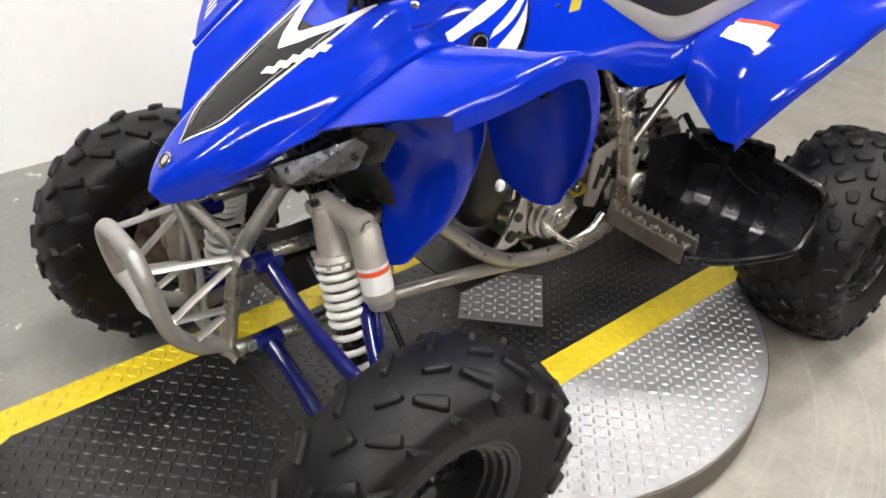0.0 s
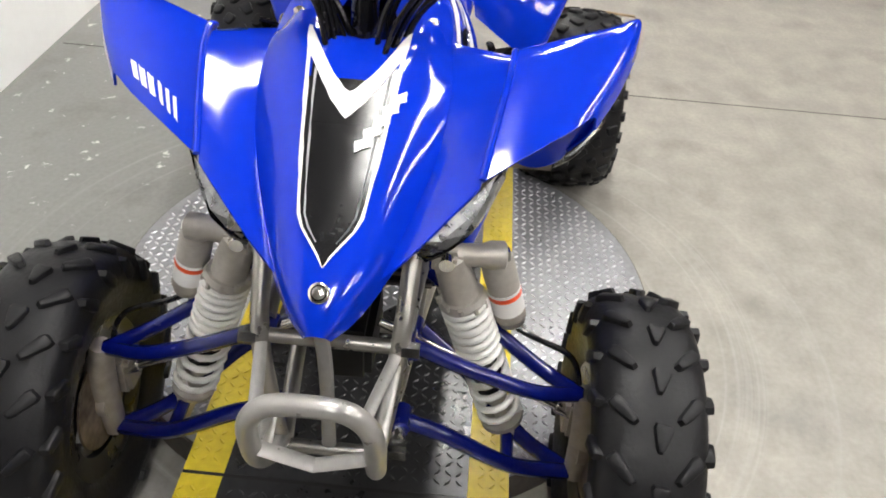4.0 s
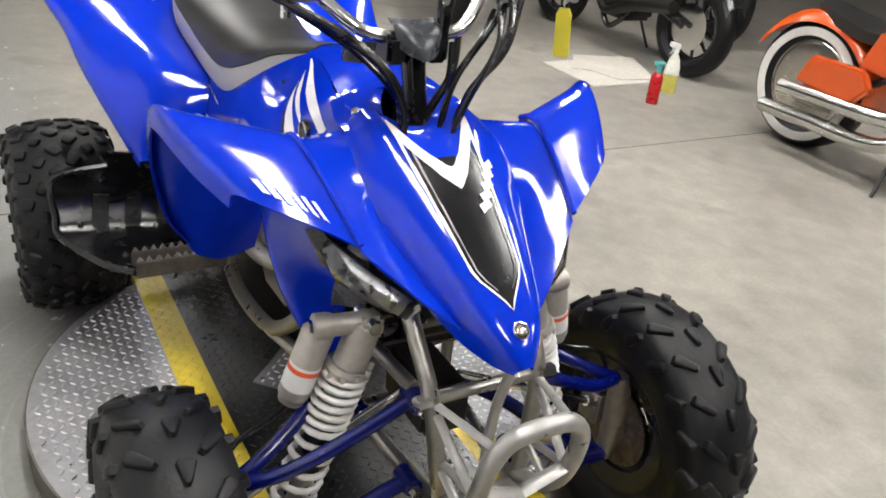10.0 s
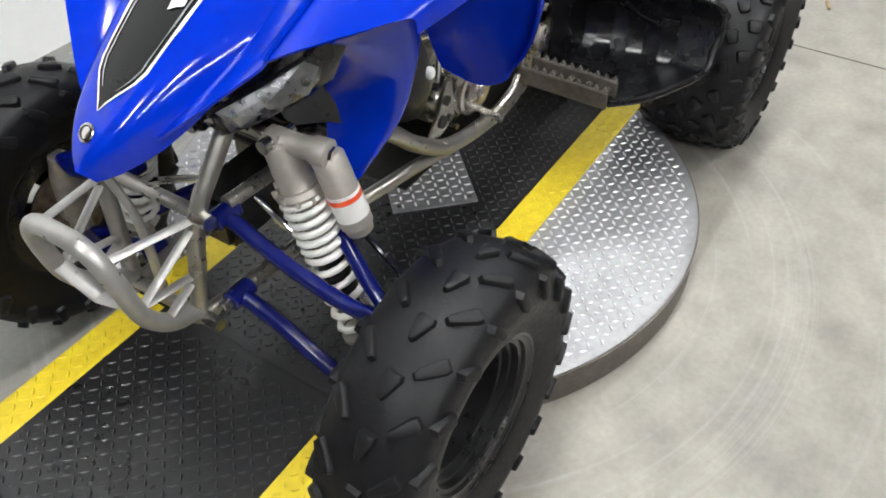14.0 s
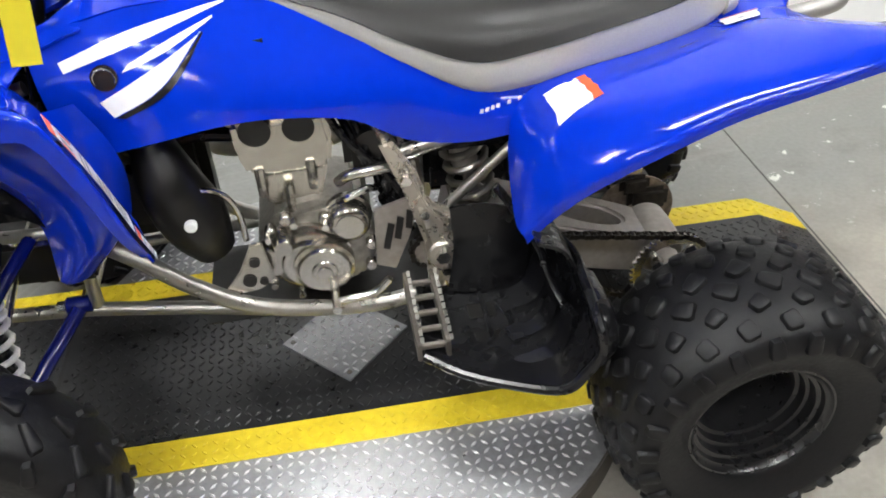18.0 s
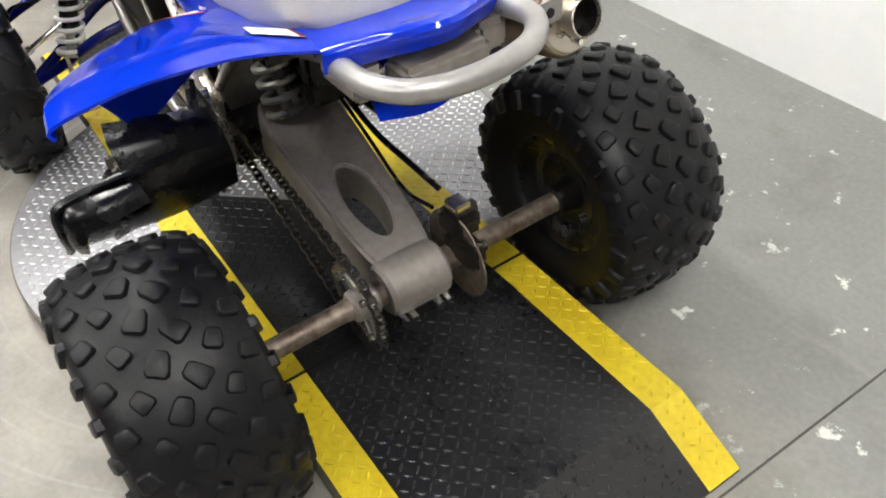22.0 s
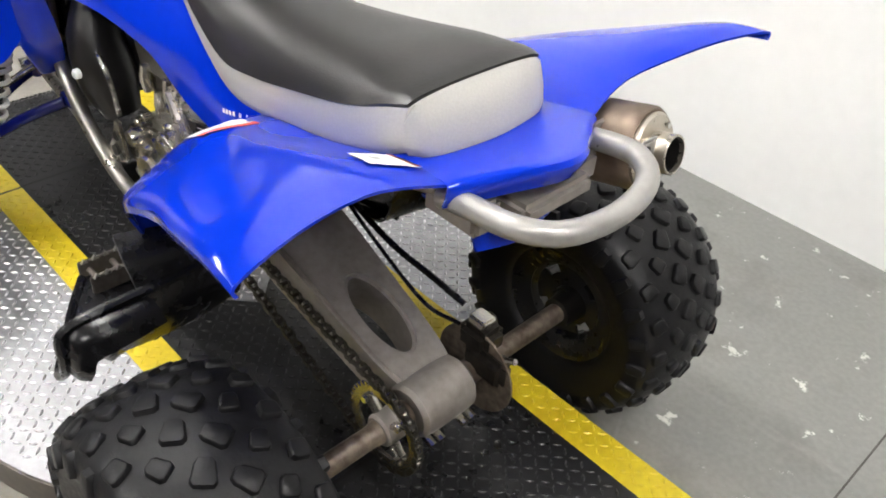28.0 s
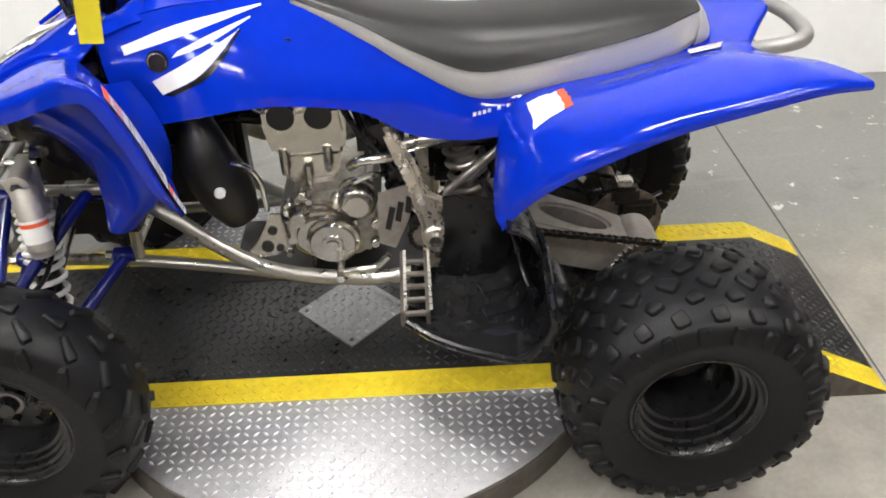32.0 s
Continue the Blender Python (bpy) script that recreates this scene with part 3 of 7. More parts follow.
def tyre(R, half, rim_r, rows, count, knob):
    """A tyre round the y axis with low moulded lugs: rows of (share of the half width, half length, half width, turn, shift)."""
    k = half
    prof = [(-k * 0.74, rim_r), (-k * 0.84, rim_r + 0.012), (-k * 0.97, rim_r + (R - rim_r) * 0.42), (-k * 0.98, R - 0.058), (-k * 0.9, R - 0.03), (-k * 0.62, R - 0.014), (-k * 0.25, R - 0.008), (0, R - 0.007)]
    prof = prof + [(-a, r) for a, r in prof[-2::-1]]
    fine = cr(prof, 3)
    inner = [(k * 0.7, rim_r + 0.006), (0, rim_r + 0.02), (-k * 0.7, rim_r + 0.006)]
    bm = lathe([tuple(p) for p in fine] + inner + [tuple(fine[0])], 72, "y")
    # the crown of the profile by its running length from the middle
    top = fine[fine[:, 1] > R - 0.062]
    run = np.concatenate([[0], np.cumsum(np.linalg.norm(np.diff(top, axis=0), axis=1))])
    run = (run / run[-1] * 2 - 1)
    vs, fs = [], []
    for share, ln, w, turn, shift, taper in rows:
        at = lambda q: np.array([np.interp(q, run, top[:, 0]), np.interp(q, run, top[:, 1])])
        y0, r0 = at(share)
        dy, dr = at(share + 0.03) - at(share - 0.03)
        for i in range(count):
            a = 2 * math.pi * (i + shift) / count
            rad_d = np.array([math.cos(a), 0, math.sin(a)])
            tan_d = np.array([-math.sin(a), 0, math.cos(a)])
            yd = dy * np.array([0, 1, 0]) + dr * rad_d
            yd /= np.linalg.norm(yd)
            nd = np.cross(tan_d, yd)
            nd *= np.sign(nd @ (rad_d + np.array([0, np.sign(share), 0]) * 0.6)) or 1
            c, s = math.cos(radians(turn)), math.sin(radians(turn))
            u, v = c * tan_d + s * yd, -s * tan_d + c * yd
            ctr = r0 * rad_d + np.array([0, y0, 0])
            o = len(vs)
            for h, g in ((-0.006, 1.16), (knob * 0.2, 1.08), (knob * 0.88, 1.0), (knob, 0.88)):
                for m in range(8):
                    b = math.pi * (m + 0.5) / 4
                    cu, cv = math.cos(b), math.sin(b)
                    cu, cv = np.sign(cu) * abs(cu) ** 0.45, np.sign(cv) * abs(cv) ** 0.45
                    vs.append(ctr + u * (ln * g * cu) + v * w * g * cv * (1 - taper * cu) + nd * h)
            for b in (0, 8, 16):
                for m in range(8):
                    fs.append((o + b + m, o + b + (m + 1) % 8, o + b + 8 + (m + 1) % 8, o + b + 8 + m))
            fs.append(tuple(o + 24 + m for m in range(8)))
    kb = quads(vs, fs)
    bmesh.ops.recalc_face_normals(kb, faces=kb.faces[:])
    return bm, kb


def rim_mesh(half, r, out):
    """A pressed steel rim with a stepped barrel; out: +1 or -1, the side that faces away from the machine."""
    k = half * 0.74
    o = [(1.0, 0.010), (1.06, 0.008), (1.06, 0.0), (0.98, -0.004), (0.95, -0.010), (0.84, -0.012), (0.82, -0.019), (0.62, -0.021), (0.60, -0.027), (0.42, -0.029), (0.40, -0.036), (-0.85, -0.038), (-0.95, -0.02), (-1.0, -0.006), (-1.02, 0.004), (-1.0, 0.010), (-0.86, 0.008), (-0.5, -0.016), (0.5, -0.014), (0.86, 0.008), (1.0, 0.010)]
    bm = lathe([(out * k * a, r + b) for a, b in o], 64, "y")
    bmesh.ops.delete(bm, geom=[f for f in bm.faces if len(f.verts) > 4], context="FACES")
    bmesh.ops.recalc_face_normals(bm, faces=bm.faces[:])
    return bm


def dished_face(d, side, r_out):
    """The pressed centre of the wheel with four windows."""
    n, radii = 48, (0.028, 0.046, 0.058, 0.08, r_out * 0.92, r_out)
    lift = (0.0, 0.0, 0.0, -0.003, -0.008, -0.014)
    vs, fs = [], []
    for q, h in zip(radii, lift):
        for k in range(n):
            a = 2 * math.pi * k / n
            vs.append((q * math.cos(a), d + side * h, q * math.sin(a)))
    for i in range(len(radii) - 1):
        for k in range(n):
            if i == 2 and (k % 12) in (4, 5, 6, 7):
                continue
            j = (k + 1) % n
            fs.append((i * n + k, i * n + j, (i + 1) * n + j, (i + 1) * n + k))
    bm = quads(vs, fs)
    bmesh.ops.recalc_face_normals(bm, faces=bm.faces[:])
    bmesh.ops.solidify(bm, geom=bm.faces[:], thickness=0.005)
    return bm


def wheel(x, y, z, R, half, rim_r, rows, count, knob, label, hub_bolts, dish):
    side = 1 if y > 0 else -1
    w = part("wheel", rim_mesh(half, rim_r, side), RIM, quad, "black painted steel rim")
    w.location = (x, y, z - 0.006)
    carcass, lugs = tyre(R, half, rim_r, rows, count, knob)
    part("tyre", carcass, RUBBER, w, label, 50)
    tagged(part("tread", lugs, RUBBER, w, "worn rubber tread lugs", 50), kind="stuff")
    d = dish * side
    part("rim_face", dished_face(d, side, rim_r - 0.034), RIM, w, "black pressed wheel centre with four windows", 30)
    part("hub", turned([(0, 0.030), (0.5, 0.030), (0.55, 0.022), (1, 0.018)], (0, d - side * 0.02, 0), (0, d + side * 0.03, 0), 20), RIM, w)
    for i in range(hub_bolts):
        a = 2 * math.pi * (i + 0.0) / hub_bolts
        c, s = 0.046 * math.cos(a), 0.046 * math.sin(a)
        part("lug_nut", rod((c, d, s), (c, d + side * 0.016, s), 0.0085, 6), DARK, w)
    part("valve", rod((0.0, d + side * 0.004, rim_r * 0.66), (0.0, d + side * 0.03, rim_r * 0.7), 0.004, 8), BLACK, w)
    return w


FRONT_ROWS = [(-0.86, 0.019, 0.009, 52, 0.2, 0.2), (-0.42, 0.023, 0.0085, 44, 0.5, 0.3), (-0.05, 0.019, 0.0095, 8, 0.0, 0.6), (0.42, 0.023, 0.0085, -44, 0.55, 0.3), (0.86, 0.019, 0.009, -52, 0.25, 0.2)]
REAR_ROWS = [(-0.93, 0.017, 0.0115, 88, 0.0, 0.1), (-0.66, 0.0135, 0.0145, -14, 0.5, 0.1), (-0.4, 0.0145, 0.0125, -28, 0.0, 0.15), (-0.13, 0.0185, 0.0145, 35, 0.5, 0.2), (0.13, 0.0185, 0.0145, -35, 0.0, 0.2), (0.4, 0.0145, 0.0125, 28, 0.5, 0.15), (0.66, 0.0135, 0.0145, 14, 0.0, 0.1), (0.93, 0.017, 0.0115, -88, 0.5, 0.1)]
FX, FY, FZ, FR = -0.62, 0.459, 0.269, 0.265
RX, RY, RZ, RR = 0.675, 0.442, 0.249, 0.2545
for s in (-1, 1):
    wheel(FX, s * FY, FZ, FR, 0.083, 0.138, FRONT_ROWS, 20, 0.008, "worn front tyre with V-shaped lugs", 4, -0.02)
    wheel(RX, s * RY, RZ, RR, 0.127, 0.124, REAR_ROWS, 22, 0.0075, "wide worn rear tyre with block lugs", 4, -0.06)

# ---- bodywork ----
def mir(rows, s):
    return rows if s > 0 else mirrored(rows)


hood_half = [  # stations from the nose back: crown, flat edge, shoulder, lower edge
    [(-0.797, 0.0, 0.626), (-0.796, 0.007, 0.625), (-0.793, 0.011, 0.621), (-0.788, 0.014, 0.613)],
    [(-0.782, 0.0, 0.652), (-0.780, 0.020, 0.650), (-0.772, 0.031, 0.640), (-0.76, 0.038, 0.620)],
    [(-0.742, 0.0, 0.688), (-0.740, 0.040, 0.684), (-0.728, 0.058, 0.670), (-0.71, 0.068, 0.640)],
    [(-0.670, 0.0, 0.738), (-0.667, 0.054, 0.733), (-0.656, 0.082, 0.715), (-0.645, 0.100, 0.680)],
    [(-0.590, 0.0, 0.787), (-0.586, 0.066, 0.782), (-0.576, 0.105, 0.762), (-0.57, 0.125, 0.740)],
    [(-0.510, 0.0, 0.832), (-0.506, 0.074, 0.828), (-0.500, 0.115, 0.812), (-0.50, 0.135, 0.798)],
    [(-0.440, 0.0, 0.852), (-0.440, 0.080, 0.866), (-0.436, 0.115, 0.846), (-0.435, 0.135, 0.832)],
    [(-0.395, 0.0, 0.838), (-0.392, 0.080, 0.874), (-0.388, 0.112, 0.852), (-0.385, 0.130, 0.836)],
]
hood_rows = [[(x, -y, z) for x, y, z in r[:0:-1]] + r for r in hood_half]
hood = part("hood", sheet(hood_rows, 0.004, 5, 4, True), BLUE, quad, "glossy blue nose cowl")


HOOD_FINE = np.stack([cr(a, 40) for a in cr(np.array(hood_rows).reshape(8, -1), 40).reshape(-1, 7, 3)])


def on_hood(u, v):
    """A point just over the hood: u from the nose (0) to the back (7), v from -3 to 3 across."""
    return HOOD_FINE[int(round(u * 40)), int(round((v + 3) * 40))]


def patch(points, material, name, parent, surf, lift=0.0018, grid=10, label=""):
    """A thin print on a surface: a four-sided patch given by its corners on the surface's own axes."""
    (a, b, c, d) = [np.array(p, float) for p in points]
    vs, fs = [], []
    for i in range(grid + 1):
        for j in range(3):
            u, v = i / grid, j / 2
            q = (1 - u) * ((1 - v) * a + v * b) + u * ((1 - v) * d + v * c)
            p = surf(*q) + lift * np.array([-0.55, 0, 0.83])
            vs.append(p)
    for i in range(grid):
        for j in range(2):
            k = i * 3 + j
            fs.append((k, k + 1, k + 4, k + 3))
    ob = part(name, quads(vs, fs), material, parent, label, 180)
    return ob


def strip_print(edge_a, edge_b, material, name, parent, surf, lift, label=""):
    """A print between two lines of points on a surface."""
    vs, fs = [], []
    for (p, q) in zip(edge_a, edge_b):
        for j in range(5):
            w = np.array(p) * (1 - j / 4) + np.array(q) * (j / 4)
            vs.append(surf(*w) + lift * np.array([-0.55, 0, 0.83]))
    for i in range(len(edge_a) - 1):
        for j in range(4):
            k = i * 5 + j
            fs.append((k, k + 1, k + 6, k + 5))
    part(name, quads(vs, fs), material, parent, label, 180)


us = np.linspace(2.0, 6.15, 22)
w_at = lambda u: float(np.interp(u, [2.0, 2.7, 6.15], [0.0, 0.78, 0.86]))
strip_print([(u, -w_at(u)) for u in us if u < 5.0], [(u, w_at(u)) for u in us if u < 5.0], STRIPE, "graphic", hood, on_hood, 0.0052, "black stripe graphic on the nose")
for s in (-1, 1):
    a = [(u, s * (w_at(u) + 0.015)) for u in us]
    b = [(u, s * max(0.0, w_at(u) - 0.07)) for u in us]
    strip_print(a, b, WHITE, "graphic", hood, on_hood, 0.006, "white outline of the nose graphic")
    a = [(u, s * max(0.0, w_at(u) - 0.16)) for u in us if 2.3 < u < 5.2]
    b = [(u, s * max(0.0, w_at(u) - 0.20)) for u in us if 2.3 < u < 5.2]
    strip_print(a, b, GREYINK, "graphic", hood, on_hood, 0.006)
    # the white V and the black horn beside it
    vv = np.linspace(0, 0.84, 9)
    top = lambda v: 4.72 + 1.45 * (v / 0.84) ** 1.5
    low = lambda v: 4.28 + 1.25 * (v / 0.84) ** 1.45
    strip_print([(top(v), s * v) for v in vv], [(low(v), s * v) for v in vv], WHITE, "graphic", hood, on_hood, 0.0068, "white V of the nose graphic")
    strip_print([(min(low(v), 5.6), s * v) for v in vv[:8]], [(4.2, s * v) for v in vv[:8]], STRIPE, "graphic", hood, on_hood, 0.0056)
# slanted light mark on the stripe, beyond reading
for k in range(5):
    u0, v0 = 3.75 + 0.2 * k, -0.28 - 0.13 * k
    patch([(u0, v0), (u0 + 0.13, v0 - 0.3), (u0 + 0.3, v0 - 0.26), (u0 + 0.17, v0 + 0.04)], WHITE, "graphic", hood, on_hood, 0.0076, 3)
em = on_hood(1.5, 0) + np.array([-0.0035, 0, 0.0035])
bn = np.array([-0.72, 0, 0.69])
badge = part("badge", turned([(0, 0.0135), (0.6, 0.0135), (1, 0.012)], em, em + bn * 0.003, 28), CHROME, hood, "round silver maker's badge")
part("badge_ring", tube([em + bn * 0.0032 + 0.0095 * (math.cos(a) * np.array([0, 1, 0]) + math.sin(a) * np.array([0.69, 0, 0.72])) for a in np.linspace(0, 2 * math.pi, 17)[:-1]], 0.0009, 6, 2, True), STRIPE, badge)

fender_outer = [
    [(-0.622, 0.187, 0.760), (-0.55, 0.20, 0.805), (-0.48, 0.212, 0.842), (-0.43, 0.217, 0.853), (-0.395, 0.22, 0.84), (-0.345, 0.222, 0.76), (-0.31, 0.225, 0.66), (-0.285, 0.23, 0.6)],
    [(-0.590, 0.235, 0.780), (-0.52, 0.26, 0.820), (-0.455, 0.275, 0.852), (-0.405, 0.283, 0.866), (-0.365, 0.288, 0.85), (-0.318, 0.29, 0.76), (-0.285, 0.285, 0.65), (-0.262, 0.278, 0.572)],
    [(-0.545, 0.295, 0.800), (-0.485, 0.325, 0.832), (-0.425, 0.345, 0.862), (-0.375, 0.355, 0.878), (-0.335, 0.36, 0.862), (-0.292, 0.36, 0.77), (-0.265, 0.345, 0.66), (-0.252, 0.318, 0.58)],
    [(-0.508, 0.332, 0.808), (-0.452, 0.362, 0.838), (-0.397, 0.384, 0.868), (-0.350, 0.396, 0.886), (-0.310, 0.40, 0.866), (-0.275, 0.396, 0.78), (-0.256, 0.372, 0.67), (-0.25, 0.335, 0.602)],
    [(-0.503, 0.338, 0.786), (-0.447, 0.369, 0.812), (-0.394, 0.391, 0.838), (-0.356, 0.401, 0.85), (-0.325, 0.404, 0.84), (-0.293, 0.4, 0.765), (-0.272, 0.376, 0.665), (-0.262, 0.338, 0.607)],
]
fender_inner = [
    [(-0.725, 0.060, 0.652), (-0.65, 0.094, 0.700), (-0.57, 0.118, 0.748), (-0.50, 0.128, 0.803), (-0.437, 0.125, 0.838), (-0.39, 0.12, 0.845)],
    [(-0.690, 0.110, 0.690), (-0.63, 0.135, 0.730), (-0.565, 0.150, 0.772), (-0.50, 0.160, 0.812), (-0.438, 0.165, 0.845), (-0.395, 0.165, 0.842)],
    [(-0.626, 0.184, 0.752), (-0.585, 0.192, 0.778), (-0.54, 0.199, 0.803), (-0.485, 0.208, 0.834), (-0.44, 0.213, 0.849), (-0.4, 0.215, 0.838)],
]
for s in (-1, 1):
    f = part("front_fender", sheet(mir(fender_outer, s), 0.004, 5, 4, s > 0), BLUE, quad, "glossy blue front fender with its rear flap")
    part("fender_root", sheet(mir(fender_inner, s), 0.004, 5, 4, s > 0), BLUE, f, "glossy blue panel over the headlight")
    part("crease", tube([(x, s * y, z + 0.003) for x, y, z in fender_outer[0][:5]], 0.005, 8), BLUE, f)
    part("clip", rod((-0.33, s * 0.33, 0.80), (-0.318, s * 0.33, 0.80), 0.008), BLACK, f)


def bilinear(rows):
    g = np.array(rows, float)
    fine = cr(g.reshape(len(g), -1), 20).reshape(-1, g.shape[1], 3)
    fine = np.stack([cr(a, 20) for a in fine])
    return lambda u, v: fine[int(round(np.clip(u, 0, len(g) - 1) * 20)), int(round(np.clip(v, 0, g.shape[1] - 1) * 20))]




# side cowls: from the tank back under the seat
cowl = [
    [(-0.40, 0.085, 0.862), (-0.33, 0.10, 0.872), (-0.24, 0.085, 0.885), (-0.14, 0.06, 0.88), (-0.05, 0.05, 0.868), (0.07, 0.075, 0.808), (0.175, 0.095, 0.750), (0.285, 0.108, 0.695), (0.40, 0.115, 0.702)],
    [(-0.395, 0.115, 0.845), (-0.33, 0.122, 0.842), (-0.24, 0.125, 0.832), (-0.14, 0.12, 0.815), (-0.05, 0.112, 0.792), (0.07, 0.112, 0.752), (0.175, 0.115, 0.712), (0.285, 0.120, 0.672), (0.40, 0.128, 0.685)],
    [(-0.385, 0.145, 0.79), (-0.325, 0.148, 0.775), (-0.24, 0.155, 0.762), (-0.14, 0.152, 0.755), (-0.05, 0.142, 0.742), (0.07, 0.130, 0.712), (0.175, 0.125, 0.672), (0.285, 0.130, 0.642), (0.40, 0.14, 0.66)],
    [(-0.365, 0.165, 0.70), (-0.315, 0.166, 0.69), (-0.24, 0.17, 0.700), (-0.14, 0.165, 0.712), (-0.05, 0.152, 0.708), (0.07, 0.136, 0.682), (0.16, 0.128, 0.628), (0.27, 0.132, 0.61), (0.38, 0.145, 0.628)],
]
cowl_at = bilinear(cowl)
cowl_grid = np.array([[cowl_at(u, v) for v in np.linspace(0, 6, 61)] for u in np.linspace(0, 3, 31)]).reshape(-1, 3)


def cowl_y(x, z):
    """How far out the cowl stands at a place seen from the side."""
    d = (cowl_grid[:, 0] - x) ** 2 + (cowl_grid[:, 2] - z) ** 2
    near = np.argsort(d)[:6]
    w = 1 / (d[near] + 1e-5)
    return float((cowl_grid[near, 1] * w).sum() / w.sum())


FLASH = [
    ([(-0.345, 0.815), (-0.24, 0.842), (-0.10, 0.872)], [(-0.35, 0.83), (-0.245, 0.86), (-0.10, 0.875)], WHITE),
    ([(-0.262, 0.808), (-0.2, 0.825), (-0.12, 0.856)], [(-0.25, 0.819), (-0.195, 0.839), (-0.12, 0.859)], WHITE),
    ([(-0.302, 0.77), (-0.235, 0.80), (-0.14, 0.842)], [(-0.286, 0.746), (-0.21, 0.78), (-0.14, 0.844)], WHITE),
    ([(-0.285, 0.745), (-0.209, 0.779), (-0.138, 0.843)], [(-0.27, 0.743), (-0.196, 0.776), (-0.136, 0.841)], STRIPE),
]
for s in (-1, 1):
    c = part("side_cowl", sheet(mir(cowl, s), 0.004, 5, 4, s < 0), BLUE, quad, "glossy blue side cowl under the seat")
    part("seam", tube([(x, s * (y + 0.001), z) for x, y, z in [cowl_at(2.55, 1.6), cowl_at(2.0, 3.0), cowl_at(1.55, 4.3), cowl_at(1.4, 5.2)]], 0.0014, 6), STRIPE, c)
    for a, b, m in FLASH:
        vs, fs = [], []
        n = 10
        pa, pb = cr(a, n // (len(a) - 1)), cr(b, n // (len(b) - 1))
        for p, q in zip(pa, pb):
            for k in range(4):
                x, z = p + (q - p) * k / 3
                y = cowl_y(x, z)
                vs.append((x, s * (y + 0.0055), z + 0.001))
        for i in range(len(pa) - 1):
            for k in range(3):
                o = i * 4 + k
                fs.append((o, o + 1, o + 5, o + 4))
        part("graphic", quads(vs, fs), m, c, "white flash graphic" if m is WHITE else "", 180)
    e = np.array((-0.288, s * (cowl_y(-0.288, 0.805) + 0.004), 0.805))
    part("badge", join(turned([(0, 0.02), (1, 0.02)], e, e + np.array([0, s * 0.005, 0.001]), 24)), STRIPE, c, "round black maker's badge")
    part("badge_ring", tube([(e[0] + 0.0165 * math.cos(a), e[1] + s * 0.0055, e[2] + 0.0165 * math.sin(a)) for a in np.linspace(0, 2 * math.pi, 13)[:-1]], 0.0016, 6, 3, True), CHROME, c)
tank = [[(x, -y, z), (x, -y * 0.5, z + 0.012), (x, 0, z + 0.016), (x, y * 0.5, z + 0.012), (x, y, z)] for x, y, z in cowl[0][1:5]]
for s in (-1, 1):
    part("stem_collar", sheet([[(-0.415, s * 0.04, 0.842), (-0.37, s * 0.045, 0.858), (-0.335, s * 0.03, 0.880), (-0.31, s * 0.0, 0.892)], [(-0.415, s * 0.08, 0.855), (-0.37, s * 0.08, 0.868), (-0.335, s * 0.07, 0.884), (-0.31, s * 0.055, 0.89)], [(-0.41, s * 0.125, 0.846), (-0.37, s * 0.125, 0.85), (-0.335, s * 0.118, 0.862), (-0.31, s * 0.11, 0.866)]], 0.004, 4, 4, s < 0), BLUE, quad, "glossy blue panel round the steering stem")
part("tank_cover", sheet(tank, 0.004, 5, 4, True), BLUE, quad, "glossy blue tank cover")
part("fuel_cap", turned([(0, 0.042), (0.6, 0.042), (1, 0.034)], (-0.2, 0, 0.895), (-0.2, 0, 0.925), 24), BLACK, quad, "round black fuel cap")
for s in (-1, 1):
    part("bolt", turned([(0, 0.009), (0.6, 0.009), (1, 0.005)], (-0.385, s * 0.097, 0.868), (-0.387, s * 0.097, 0.876), 12), CHROME, quad)

# radiator shrouds behind the front shocks
SMOKE = mat("headlight_mirror", (0.36, 0.36, 0.37), 0.3, metal=0.85, var=0.3, scale=30)
shroud = [
    [(-0.545, 0.178, 0.742), (-0.515, 0.165, 0.70), (-0.49, 0.155, 0.655), (-0.472, 0.15, 0.60), (-0.465, 0.155, 0.54), (-0.468, 0.19, 0.462)],
    [(-0.50, 0.2, 0.775), (-0.462, 0.205, 0.72), (-0.43, 0.205, 0.665), (-0.415, 0.205, 0.605), (-0.418, 0.205, 0.545), (-0.458, 0.205, 0.462)],
    [(-0.43, 0.205, 0.80), (-0.395, 0.22, 0.735), (-0.372, 0.228, 0.67), (-0.365, 0.23, 0.605), (-0.375, 0.225, 0.545), (-0.435, 0.212, 0.462)],
    [(-0.36, 0.175, 0.80), (-0.335, 0.19, 0.735), (-0.318, 0.198, 0.67), (-0.322, 0.2, 0.605), (-0.343, 0.2, 0.545), (-0.405, 0.2, 0.47)],
    [(-0.33, 0.14, 0.79), (-0.305, 0.15, 0.73), (-0.295, 0.155, 0.67), (-0.302, 0.158, 0.605), (-0.325, 0.16, 0.55), (-0.385, 0.165, 0.485)],
]
shroud = [[(x, y + (z - 0.62) * 0.28, z - 0.015 * (z < 0.6)) for x, y, z in r] for r in shroud]
